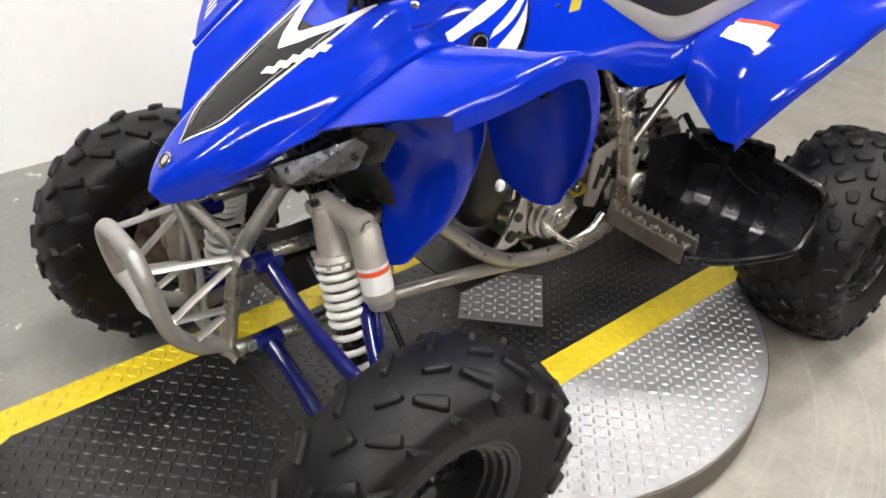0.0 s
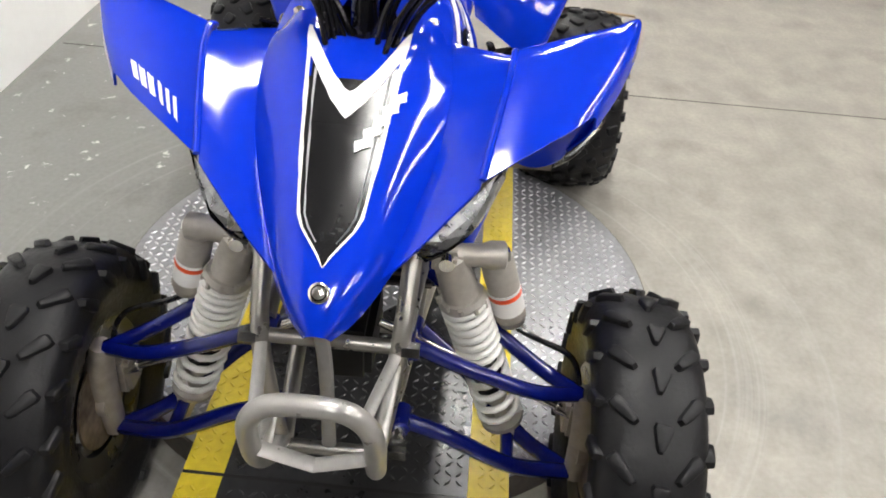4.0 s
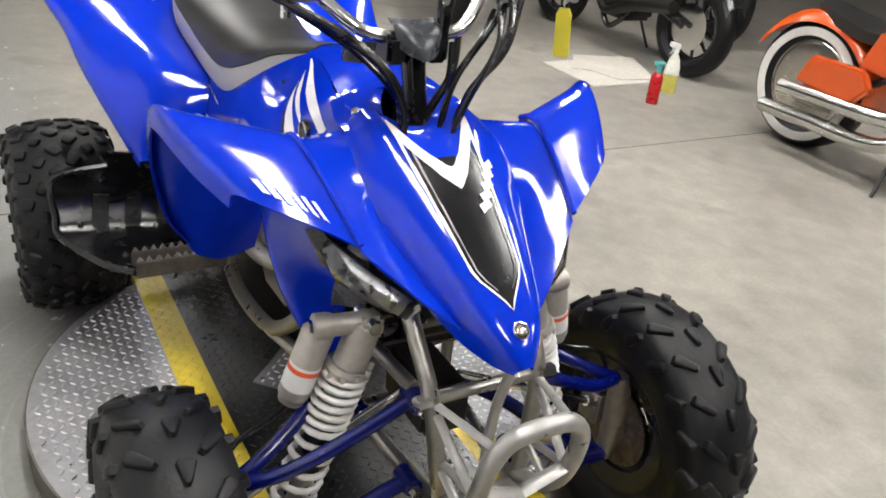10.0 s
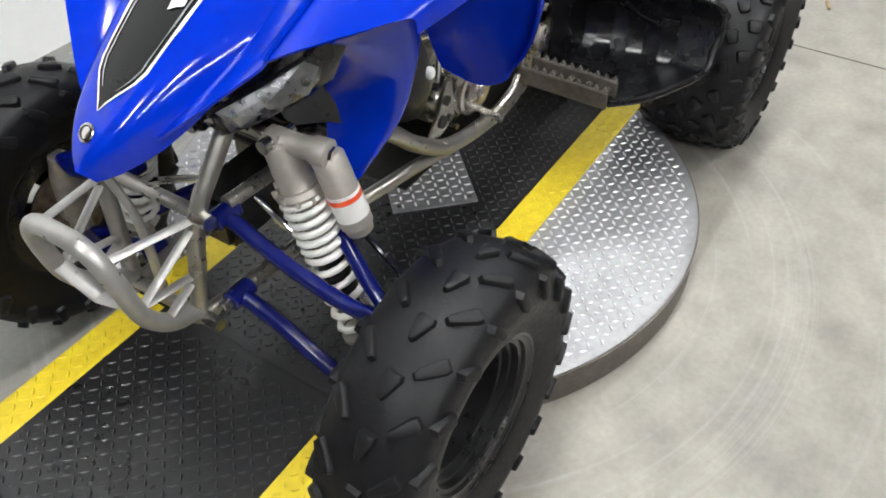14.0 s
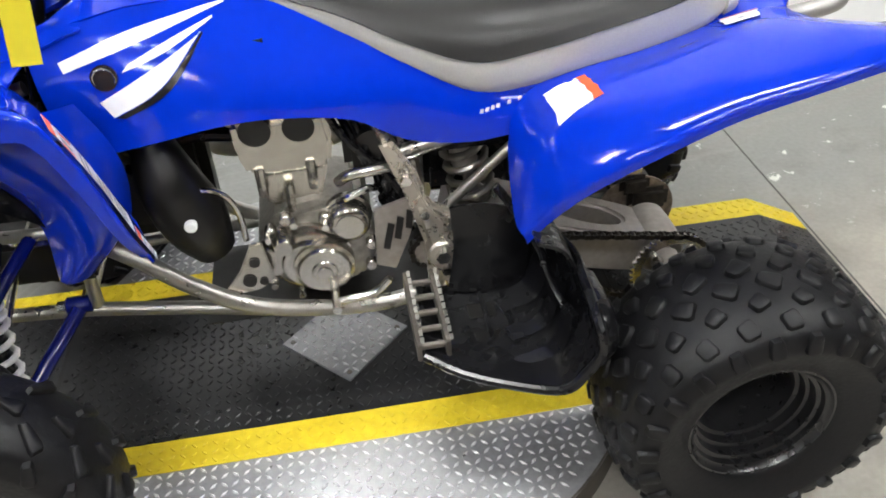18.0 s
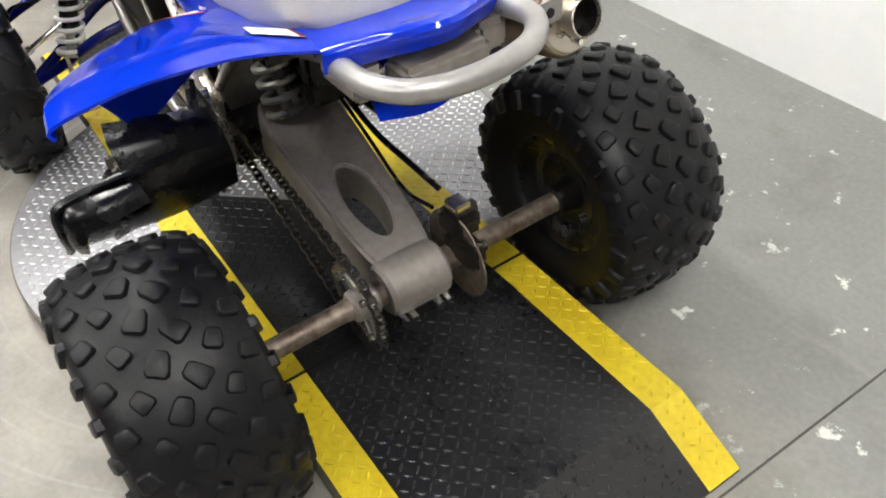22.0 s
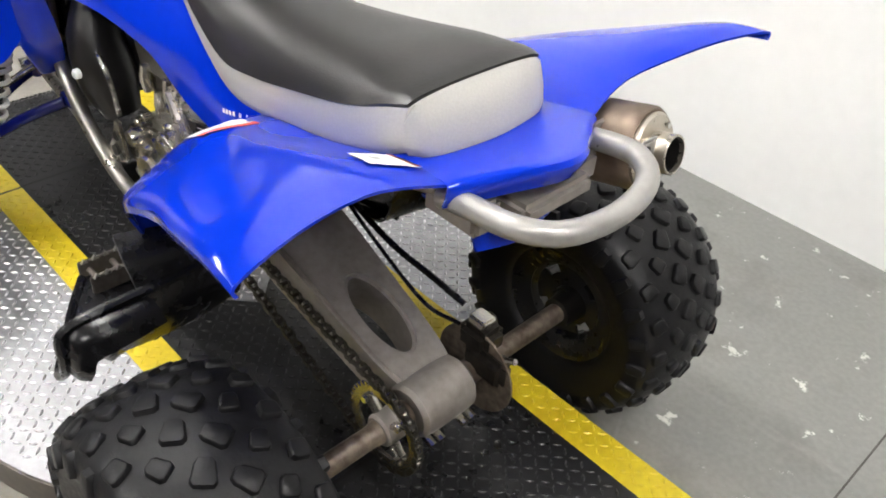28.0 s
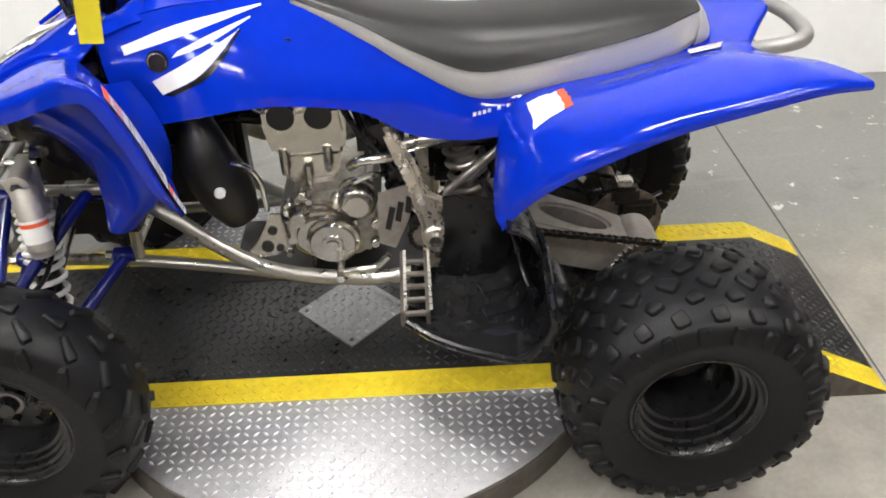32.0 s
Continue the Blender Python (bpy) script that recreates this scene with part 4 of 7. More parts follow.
for s in (-1, 1):
    rs = part("radiator_shroud", sheet(mir(shroud, s), 0.005, 5, 4, s < 0), BLUE, quad, "blue radiator shroud with a pointed foot")
    # black sheet that stands in for the shade in the hollow of the shroud
    part("shroud_shade", sheet(mir([[(-0.525, 0.165, 0.715), (-0.468, 0.147, 0.65), (-0.446, 0.145, 0.55)], [(-0.47, 0.12, 0.71), (-0.44, 0.115, 0.64), (-0.43, 0.12, 0.54)], [(-0.42, 0.1, 0.70), (-0.40, 0.1, 0.61), (-0.40, 0.11, 0.51)]], s), 0.004, 4, 4, s < 0), BLACK, rs, "black sheet for the shade inside the shroud")
    # headlights
    out = [(-0.66, 0.105, 0.675), (-0.615, 0.165, 0.715), (-0.565, 0.215, 0.752), (-0.545, 0.222, 0.735), (-0.555, 0.205, 0.69), (-0.60, 0.16, 0.662), (-0.645, 0.12, 0.648)]
    cx = np.mean(out, axis=0) + np.array([-0.02, 0, -0.005])
    def shell(scale, push):
        pts = [np.array(p) * np.array([1, s, 1]) for p in out]
        c0 = cx * np.array([1, s, 1])
        ring = [c0 + (p - c0) * scale + np.array([-push, 0, -push * 0.35]) for p in pts]
        mid = [c0 + (p - c0) * scale * 0.55 + np.array([-push - 0.012, 0, -push * 0.35 - 0.006]) for p in pts]
        back = [c0 + (p - c0) * scale + np.array([0.03, 0, 0.0]) for p in pts]
        n = len(out)
        vs = ring + mid + [c0 + np.array([-push - 0.016, 0, -push * 0.35 - 0.008])] + back
        fs = []
        for i in range(n):
            j = (i + 1) % n
            fs += [(i, j, n + j, n + i), (n + i, n + j, 2 * n), (i, 2 * n + 1 + i, 2 * n + 1 + j, j)]
        fs.append(tuple(2 * n + 1 + i for i in range(n)))
        bm = quads(vs, fs)
        bmesh.ops.recalc_face_normals(bm, faces=bm.faces[:])
        return bm
    h = part("headlight", shell(1.08, -0.006), BLACK, quad, "black headlight housing", 60)
    part("reflector", shell(0.86, 0.0), SMOKE, h, "dark mirrored headlight reflector", 20)
    lens = part("lens", shell(0.96, 0.012), LENS, h, "clear headlight lens", 60)
    lens.visible_shadow = False
    part("inner_panel", sheet(mir([[(-0.60, 0.15, 0.71), (-0.52, 0.18, 0.765), (-0.42, 0.19, 0.80)], [(-0.57, 0.14, 0.655), (-0.49, 0.155, 0.66), (-0.405, 0.165, 0.67)], [(-0.54, 0.13, 0.60), (-0.47, 0.145, 0.57), (-0.43, 0.15, 0.54)]], s), 0.004, 4, 4, s < 0), BLACK, h)

# rear fenders and tail
rear = [
    [(0.335, 0.150, 0.60), (0.345, 0.140, 0.65), (0.375, 0.128, 0.688), (0.45, 0.122, 0.715), (0.547, 0.125, 0.735), (0.66, 0.13, 0.765), (0.76, 0.135, 0.788), (0.80, 0.135, 0.79)],
    [(0.325, 0.215, 0.555), (0.345, 0.20, 0.64), (0.39, 0.185, 0.70), (0.46, 0.18, 0.728), (0.555, 0.185, 0.752), (0.66, 0.19, 0.785), (0.74, 0.20, 0.806), (0.785, 0.205, 0.806)],
    [(0.322, 0.265, 0.522), (0.345, 0.26, 0.62), (0.395, 0.255, 0.698), (0.47, 0.25, 0.742), (0.565, 0.25, 0.775), (0.66, 0.255, 0.805), (0.74, 0.26, 0.822), (0.79, 0.265, 0.82)],
    [(0.322, 0.29, 0.522), (0.35, 0.30, 0.60), (0.40, 0.31, 0.675), (0.48, 0.325, 0.733), (0.58, 0.335, 0.780), (0.68, 0.345, 0.815), (0.77, 0.362, 0.846), (0.83, 0.368, 0.848)],
    [(0.326, 0.302, 0.52), (0.36, 0.33, 0.592), (0.415, 0.36, 0.658), (0.50, 0.385, 0.72), (0.60, 0.40, 0.772), (0.70, 0.424, 0.814), (0.80, 0.444, 0.85), (0.864, 0.454, 0.856)],
    [(0.33, 0.302, 0.505), (0.365, 0.334, 0.572), (0.42, 0.364, 0.638), (0.505, 0.39, 0.70), (0.605, 0.404, 0.752), (0.705, 0.428, 0.796), (0.802, 0.448, 0.834), (0.868, 0.458, 0.846)],
]
rear_at = bilinear(rear)
for s in (-1, 1):
    f = part("rear_fender", sheet(mir(rear, s), 0.004, 5, 5, s < 0), BLUE, quad, "glossy blue rear fender")
    at = lambda u, v, s=s: rear_at(u, v) * np.array([1, s, 1]) + np.array([-0.002, 0, 0.007])
    if s < 0:
        fwd = lambda u, v: rear_at(u, v) * np.array([1, -1, 1]) + np.array([-0.006, -0.003, 0.003])
        patch([(0.75, 2.05), (0.75, 2.85), (2.1, 2.72), (2.1, 1.95)], WHITE, "sticker", f, fwd, 0.0, 8, "white warning label")
        patch([(0.75, 2.85), (0.75, 3.04), (2.1, 2.9), (2.1, 2.72)], ORANGE, "sticker", f, fwd, 0.0006, 6, "orange head of the label")
        patch([(-0.0, 5.3), (0.0, 5.95), (0.95, 5.85), (0.95, 5.2)], WHITE, "sticker", f, at, 0.0, 6, "white warning label")
        patch([(0.0, 5.3), (0.0, 5.95), (0.1, 5.94), (0.1, 5.29)], ORANGE, "sticker", f, at, 0.0008, 6)
        patch([(0.5, 5.5), (0.5, 5.62), (0.7, 5.58), (0.7, 5.46)], GREYINK, "sticker", f, at, 0.0008, 3)
tail = [
    [(0.40, -0.12, 0.70), (0.40, -0.06, 0.71), (0.40, 0, 0.71), (0.40, 0.06, 0.71), (0.40, 0.12, 0.70)],
    [(0.55, -0.128, 0.735), (0.55, -0.06, 0.735), (0.55, 0, 0.735), (0.55, 0.06, 0.735), (0.55, 0.128, 0.735)],
    [(0.70, -0.135, 0.775), (0.70, -0.06, 0.775), (0.70, 0, 0.775), (0.70, 0.06, 0.775), (0.70, 0.135, 0.775)],
    [(0.79, -0.138, 0.792), (0.80, -0.07, 0.797), (0.812, 0, 0.797), (0.80, 0.07, 0.797), (0.79, 0.138, 0.792)],
    [(0.80, -0.14, 0.782), (0.838, -0.075, 0.803), (0.876, 0, 0.815), (0.838, 0.075, 0.803), (0.80, 0.14, 0.782)],
    [(0.795, -0.14, 0.762), (0.832, -0.075, 0.775), (0.868, 0, 0.787), (0.832, 0.075, 0.775), (0.795, 0.14, 0.762)],
]
part("tail", sheet(tail, 0.004, 5, 5, True), BLUE, quad, "glossy blue tail section")

# ---- seat ----
seat_st = [  # x, half width, base z, trim z, top z
    (-0.055, 0.035, 0.858, 0.874, 0.884), (0.0, 0.05, 0.83, 0.856, 0.872), (0.08, 0.075, 0.79, 0.83, 0.852), (0.175, 0.10, 0.742, 0.785, 0.832),
    (0.285, 0.118, 0.69, 0.748, 0.822), (0.39, 0.13, 0.70, 0.762, 0.828), (0.5, 0.136, 0.722, 0.788, 0.842), (0.59, 0.141, 0.744, 0.812, 0.856),
    (0.64, 0.138, 0.757, 0.827, 0.86), (0.68, 0.131, 0.772, 0.842, 0.86), (0.706, 0.118, 0.783, 0.847, 0.856)]
top_rows, left_rows = [], []
for x, w, b, t, c in seat_st:
    top_rows.append([(x, -w, t), (x, -w * 0.86, t + (c - t) * 0.55), (x, -w * 0.5, t + (c - t) * 0.92), (x, 0, c), (x, w * 0.5, t + (c - t) * 0.92), (x, w * 0.86, t + (c - t) * 0.55), (x, w, t)])
    left_rows.append([(x, w, t), (x, w + 0.004, t - (t - b) * 0.3), (x, w + 0.002, b + (t - b) * 0.25), (x, w - 0.006, b)])
seat = part("seat", sheet(top_rows, 0.006, 5, 4, True), VINYL, quad, "black vinyl seat with a worn dip")
for s in (-1, 1):
    part("seat_trim", sheet([[(x, s * y, z) for x, y, z in r] for r in left_rows], 0.005, 5, 4, s < 0), SILVERV, seat, "silver side panel of the seat")
xe, we, be, te, ce = seat_st[-1]
fan = (-1, -0.86, -0.5, 0, 0.5, 0.86, 1)
rise = (0, 0.55, 0.92, 1, 0.92, 0.55, 0)
bow = (0.0, 0.017, 0.025, 0.028, 0.025, 0.017, 0.0)
drop = te - be
back = []
for z, y, k, h in ((te, we, 0.0, 1.0), (te - drop * 0.3, we + 0.004, 0.9, 0.35), (be + drop * 0.25, we + 0.002, 1.5, 0.0), (be, we - 0.006, 1.5, 0.0)):
    back.append([(xe + k * b, y * f, z + (ce - te) * h * r) for f, b, r in zip(fan, bow, rise)])
part("seat_trim", sheet(back, 0.005, 4, 4, True), SILVERV, seat, "silver rear panel of the seat")

# ---- frame, suspension, engine ----
def coil(a, b, r, wire, turns, seg=8, close=0.0):
    """A coil spring from a to b; close: the share of the turns wound tight at the start."""
    a, b = np.array(a, float), np.array(b, float)
    d = b - a
    ln = np.linalg.norm(d)
    d /= ln
    u = np.cross(d, [1, 0, 0])
    u /= np.linalg.norm(u)
    v = np.cross(d, u)
    pts = []
    for i in range(int(turns * 12) + 1):
        t = i / (turns * 12)
        w = 2 * math.pi * turns * t
        along = t if close <= 0 else (t * 0.75 if t < close else close * 0.75 + (t - close) / (1 - close) * (1 - close * 0.75))
        pts.append(a + d * ln * along + r * (math.cos(w) * u + math.sin(w) * v))
    return tube(pts, wire, seg, 1)


for s in (-1, 1):
    S = lambda x, y, z: (x, s * y, z)
    # shock absorber
    top, bot = np.array(S(-0.588, 0.150, 0.612)), np.array(S(-0.578, 0.275, 0.235))
    at = lambda k: tuple(top + (bot - top) * k)
    sh = part("shock", turned([(0, 0.016), (0.02, 0.025), (0.1, 0.0265), (0.12, 0.0275), (0.2, 0.0275), (0.21, 0.03), (0.26, 0.03), (0.265, 0.02), (0.78, 0.02), (0.785, 0.011), (1, 0.011)], top, bot), SATIN, quad, "grey aluminium front shock absorber")
    part("spring", coil(at(0.24), at(0.9), 0.033, 0.0058, 12, 8, 0.55), SPRING, sh, "cream coil spring")
    part("spring_collar", turned([(0, 0.034), (0.5, 0.038), (1, 0.034)], at(0.2), at(0.245)), SATIN, sh)
    for k in range(10):
        w = 2 * math.pi * k / 10
        part("collar_notch", rod(tuple(np.array(at(0.205)) + np.array((0.036 * math.cos(w), 0.036 * math.sin(w), 0))), tuple(np.array(at(0.23)) + np.array((0.036 * math.cos(w), 0.036 * math.sin(w), 0))), 0.0045, 6), SATIN, sh)
    part("spring_seat", turned([(0, 0.036), (1, 0.036)], at(0.9), at(0.92)), SATIN, sh)
    part("dust_cover", turned([(0, 0.024), (1, 0.024)], at(0.5), at(0.74)), BLACK, sh)
    part("shock_bolt", rod(tuple(top + np.array([-0.03, 0, 0])), tuple(top + np.array([0.03, 0, 0])), 0.011, 12), CHROME, sh)
    part("lower_fork", join(side_plate([(-0.61, 0.19), (-0.545, 0.19), (-0.55, 0.27), (-0.605, 0.27)], s * 0.282 - 0.004, 0.008)), SATIN, sh)
    bt, bb = np.array(S(-0.568, 0.22, 0.6)), np.array(S(-0.555, 0.258, 0.466))
    rs = part("reservoir", turned([(0, 0.020), (0.05, 0.0255), (0.9, 0.0255), (0.92, 0.023), (1, 0.021)], bt, bb), SATIN, sh, "grey shock reservoir with a white label")
    hx = top + np.array([0.002, 0, -0.004])
    ex = bt + np.array([-0.004, s * 0.014, 0.006])
    part("bridge", turned([(0, 0.02), (0.2, 0.0175), (0.6, 0.0175), (0.72, 0.0215), (0.97, 0.0215), (1, 0.018)], hx, ex, 18), SATIN, sh)
    part("cap", turned([(0, 0.0125), (1, 0.0115)], ex, ex + (ex - hx) * 0.06, 6), CHROME, sh)
    part("head_block", box(top[0] - 0.02, top[0] + 0.02, top[1] - 0.022, top[1] + 0.022, top[2] - 0.03, top[2] + 0.012, 0.008), SATIN, sh)
    part("adjuster", rod(tuple(bb), tuple(bb + (bb - bt) * 0.08), 0.009, 12, 0.002), CHROME, sh)
    k0, k1 = bt + (bb - bt) * 0.45, bt + (bb - bt) * 0.78
    part("label", turned([(0, 0.0260), (1, 0.0260)], k0, k1, 24), WHITE, sh, "white and orange label")
    part("label_band", turned([(0, 0.0264), (1, 0.0264)], k0 + (k1 - k0) * 0.12, k0 + (k1 - k0) * 0.3, 24), ORANGE, sh)
    # wishbones
    up = part("upper_arm", join(
        tube([S(-0.668, 0.105, 0.505), S(-0.662, 0.2, 0.455), S(-0.645, 0.3, 0.405), S(-0.622, 0.375, 0.385)], 0.0125, 12),
        tube([S(-0.50, 0.115, 0.515), S(-0.55, 0.2, 0.47), S(-0.6, 0.3, 0.42), S(-0.622, 0.375, 0.385)], 0.0125, 12)), BLUE_PAINT, quad, "dark blue upper wishbone")
    lo = part("lower_arm", join(
        tube([S(-0.675, 0.105, 0.345), S(-0.67, 0.17, 0.315), S(-0.66, 0.28, 0.245), S(-0.622, 0.39, 0.195)], 0.014, 12),
        tube([S(-0.47, 0.115, 0.345), S(-0.52, 0.2, 0.305), S(-0.59, 0.3, 0.235), S(-0.622, 0.39, 0.195)], 0.014, 12),
        rod(S(-0.665, 0.275, 0.248), S(-0.575, 0.275, 0.252), 0.011)), BLUE_PAINT, quad, "dark blue lower wishbone")
    for arm, y, zz, xs in ((up, 0.1, 0.506, (-0.668, -0.5)), (lo, 0.1, 0.346, (-0.675, -0.47))):
        for x in xs:
            part("pivot", rod((x - 0.024, s * y, zz), (x + 0.024, s * y, zz), 0.017, 14, 0.003), BLUE_PAINT, arm)
            part("pivot_bolt", rod((x - 0.04, s * y, zz), (x - 0.024, s * y, zz), 0.011, 6), CHROME, arm)
    kn = part("steering_knuckle", join(tube([S(-0.622, 0.385, 0.39), S(-0.622, 0.4, 0.3), S(-0.622, 0.395, 0.19)], [0.018, 0.026, 0.018], 12), rod(S(-0.622, 0.39, 0.262), S(-0.622, 0.45, 0.262), 0.03)), ALU_DIRTY, quad, "cast steering knuckle")
    part("brake_disc", lathe([(s * 0.405, 0.05), (s * 0.405, 0.085), (s * 0.409, 0.085), (s * 0.409, 0.05)], 40, "y", (-0.622, 0, 0.262)), RUST, kn)
    part("caliper", box(-0.60, -0.545, s * 0.39 - 0.025, s * 0.39 + 0.025, 0.25, 0.33, 0.008), ALU_DIRTY, kn)
    part("tie_rod", join(rod(S(-0.56, 0.05, 0.44), S(-0.585, 0.375, 0.30), 0.0075), rod(S(-0.583, 0.35, 0.31), S(-0.586, 0.385, 0.296), 0.011)), CHROME, quad, "bright steel tie rod")
    part("brake_hose", tube([S(-0.54, 0.14, 0.53), S(-0.55, 0.28, 0.44), S(-0.58, 0.36, 0.42), S(-0.6, 0.385, 0.34)], 0.005, 8), BLACK, quad)
    # front frame
    part("frame_tube", tube([S(-0.50, 0.11, 0.69), S(-0.60, 0.105, 0.665), S(-0.665, 0.102, 0.60), S(-0.712, 0.097, 0.532), S(-0.728, 0.085, 0.43), S(-0.738, 0.07, 0.33)], 0.0135, 12), STEEL, quad, "bare steel front frame tube")
    part("frame_tube", tube([S(-0.738, 0.07, 0.33), S(-0.60, 0.085, 0.33), S(-0.45, 0.10, 0.33), S(-0.25, 0.125, 0.318), S(-0.13, 0.148, 0.312)], 0.0135, 12), STEEL, quad)
    part("frame_tube", tube([S(-0.66, 0.10, 0.52), S(-0.5, 0.11, 0.52), S(-0.40, 0.12, 0.53)], 0.012, 10), STEEL, quad)
    part("frame_tube", tube([S(-0.42, 0.11, 0.72), S(-0.42, 0.115, 0.55), S(-0.44, 0.1, 0.34)], 0.012, 10), STEEL, quad)
    part("frame_rail", tube([S(-0.44, 0.12, 0.53), S(-0.33, 0.145, 0.465), S(-0.25, 0.15, 0.392), S(-0.135, 0.15, 0.32), S(0.05, 0.148, 0.287), S(0.17, 0.14, 0.292)], 0.016, 14), STEEL, quad, "worn aluminium lower frame rail")
    fc = part("frame_casting", tube([S(0.105, 0.105, 0.67), S(0.132, 0.118, 0.61), S(0.165, 0.138, 0.53), S(0.2, 0.143, 0.42), S(0.205, 0.14, 0.35), S(0.195, 0.135, 0.29)], [0.014, 0.017, 0.018, 0.026, 0.02, 0.016], 10, flat=0.6), CASTING, quad, "cast aluminium frame side")
    part("casting_web", side_plate([(0.108, 0.632), (0.13, 0.638), (0.155, 0.595), (0.176, 0.555), (0.188, 0.50), (0.232, 0.475), (0.24, 0.44), (0.226, 0.40), (0.228, 0.35), (0.215, 0.29), (0.185, 0.283), (0.178, 0.33), (0.182, 0.39), (0.166, 0.45), (0.148, 0.52), (0.126, 0.58)], s * 0.134 - 0.011, 0.022, 0.008), CASTING, fc, "bright cast aluminium frame web")
    part("casting_rib", side_plate([(0.14, 0.57), (0.152, 0.585), (0.185, 0.50), (0.21, 0.47), (0.213, 0.43), (0.193, 0.43), (0.17, 0.47)], s * 0.152 - 0.006, 0.012, 0.003), CASTING, fc)
    for q in ((0.15, 0.565), (0.178, 0.49), (0.225, 0.46), (0.212, 0.355), (0.205, 0.315)):
        part("casting_bolt", rod(S(q[0], 0.145, q[1]), S(q[0], 0.168, q[1]), 0.0095, 6), CHROME, fc)
    part("engine_strut", tube([S(0.15, 0.118, 0.585), S(0.22, 0.105, 0.60), S(0.32, 0.1, 0.62)], [0.012, 0.015, 0.012], 10, flat=0.5), ALU, quad)
    part("pivot_boss", rod(S(0.205, 0.13, 0.40), S(0.205, 0.172, 0.40), 0.028, 20, 0.004), CASTING, quad)
    part("pivot_bolt", rod(S(0.205, 0.17, 0.40), S(0.205, 0.182, 0.40), 0.014, 6), CHROME, quad)
    part("subframe", join(tube([S(0.145, 0.122, 0.60), S(0.25, 0.12, 0.622), S(0.42, 0.115, 0.66), S(0.78, 0.11, 0.765)], 0.012, 10), tube([S(0.21, 0.12, 0.46), S(0.32, 0.118, 0.56), S(0.45, 0.112, 0.665)], 0.010, 10)), STEEL, quad, "steel seat subframe")
    # bumper stays: two flat struts on each side that meet at the frame
    for p, q in ((( -0.714, 0.095, 0.53), (-0.846, 0.07, 0.54)), ((-0.714, 0.095, 0.525), (-0.83, 0.083, 0.445)), ((-0.73, 0.08, 0.425), (-0.83, 0.083, 0.445)), ((-0.73, 0.08, 0.42), (-0.8, 0.08, 0.385))):
        part("bumper_stay", tube([S(*p), S(*q)], 0.0085, 8, flat=0.5), SILVER_PAINT, quad, "flat silver bumper strut")
    part("frame_bolt", rod(S(-0.735, 0.085, 0.338), S(-0.735, 0.115, 0.338), 0.012, 6), CHROME, quad)
    part("frame_bolt", rod(S(-0.714, 0.1, 0.534), S(-0.714, 0.125, 0.534), 0.013, 6), CHROME, quad)
    # foot peg and heel guard
    pg = part("footpeg", join(box(0.128, 0.136, s * 0.26 - 0.10, s * 0.26 + 0.10, 0.325, 0.365, 0.002), box(0.178, 0.186, s * 0.26 - 0.10, s * 0.26 + 0.10, 0.325, 0.365, 0.002)), PLATE_EDGE, quad, "toothed steel footpeg")
    for i in range(5):
        part("rung", rod((0.132, s * (0.175 + 0.042 * i), 0.345), (0.182, s * (0.175 + 0.042 * i), 0.345), 0.006, 8), PLATE_EDGE, pg)
    for i in range(10):
        yy = s * (0.17 + 0.02 * i)
        for x in (0.132, 0.182):
            part("tooth", prism([(-0.006, 0), (0.006, 0), (0, 0.009)], 0.006, Matrix.Translation((x + 0.003, yy, 0.364)) @ Matrix.Rotation(radians(90), 4, "Z") @ Matrix.Rotation(radians(90), 4, "X")), STEEL, pg)
    pan = [
        [(0.15, 0.17, 0.33), (0.145, 0.26, 0.328), (0.14, 0.36, 0.333)],
        [(0.2, 0.17, 0.318), (0.2, 0.28, 0.316), (0.2, 0.405, 0.326)],
        [(0.27, 0.17, 0.315), (0.275, 0.3, 0.314), (0.275, 0.45, 0.33)],
        [(0.335, 0.17, 0.33), (0.35, 0.3, 0.33), (0.345, 0.487, 0.345)],
        [(0.36, 0.17, 0.37), (0.385, 0.3, 0.37), (0.378, 0.48, 0.375)],
        [(0.37, 0.17, 0.42), (0.405, 0.3, 0.425), (0.402, 0.487, 0.425)],
        [(0.365, 0.175, 0.47), (0.40, 0.3, 0.48), (0.398, 0.478, 0.468)],
    ]
    hg = part("heel_guard", sheet(mir(pan, s), 0.005, 4, 4, s > 0), BLACK, quad, "black plastic heel guard")
    part("guard_rim", tube([S(0.14, 0.36, 0.336), S(0.2, 0.407, 0.329), S(0.275, 0.452, 0.333), S(0.345, 0.49, 0.348), S(0.38, 0.49, 0.378), S(0.403, 0.492, 0.425), S(0.398, 0.48, 0.47), S(0.402, 0.39, 0.482), S(0.402, 0.3, 0.483), S(0.367, 0.178, 0.472)], 0.0085, 8), BLACK, hg)
    part("guard_hood", sheet(mir([[(0.40, 0.19, 0.466), (0.402, 0.28, 0.48), (0.40, 0.365, 0.48)], [(0.375, 0.185, 0.50), (0.378, 0.28, 0.522), (0.372, 0.368, 0.532)], [(0.33, 0.18, 0.505), (0.335, 0.28, 0.532), (0.332, 0.36, 0.548)]], s), 0.006, 4, 4, s > 0), BLACK, hg, "black hood over the guard")
    for k in range(3):
        y = 0.235 + 0.075 * k
        part("guard_fin", sheet(mir([[(0.29, y, 0.318), (0.3, y + 0.035, 0.318)], [(0.35, y - 0.004, 0.335), (0.36, y + 0.03, 0.336)], [(0.375, y - 0.012, 0.375), (0.385, y + 0.022, 0.376)], [(0.385, y - 0.018, 0.42), (0.393, y + 0.016, 0.421)]], s), 0.012, 4, 3, s > 0), BLACK, hg, "moulded black upright")
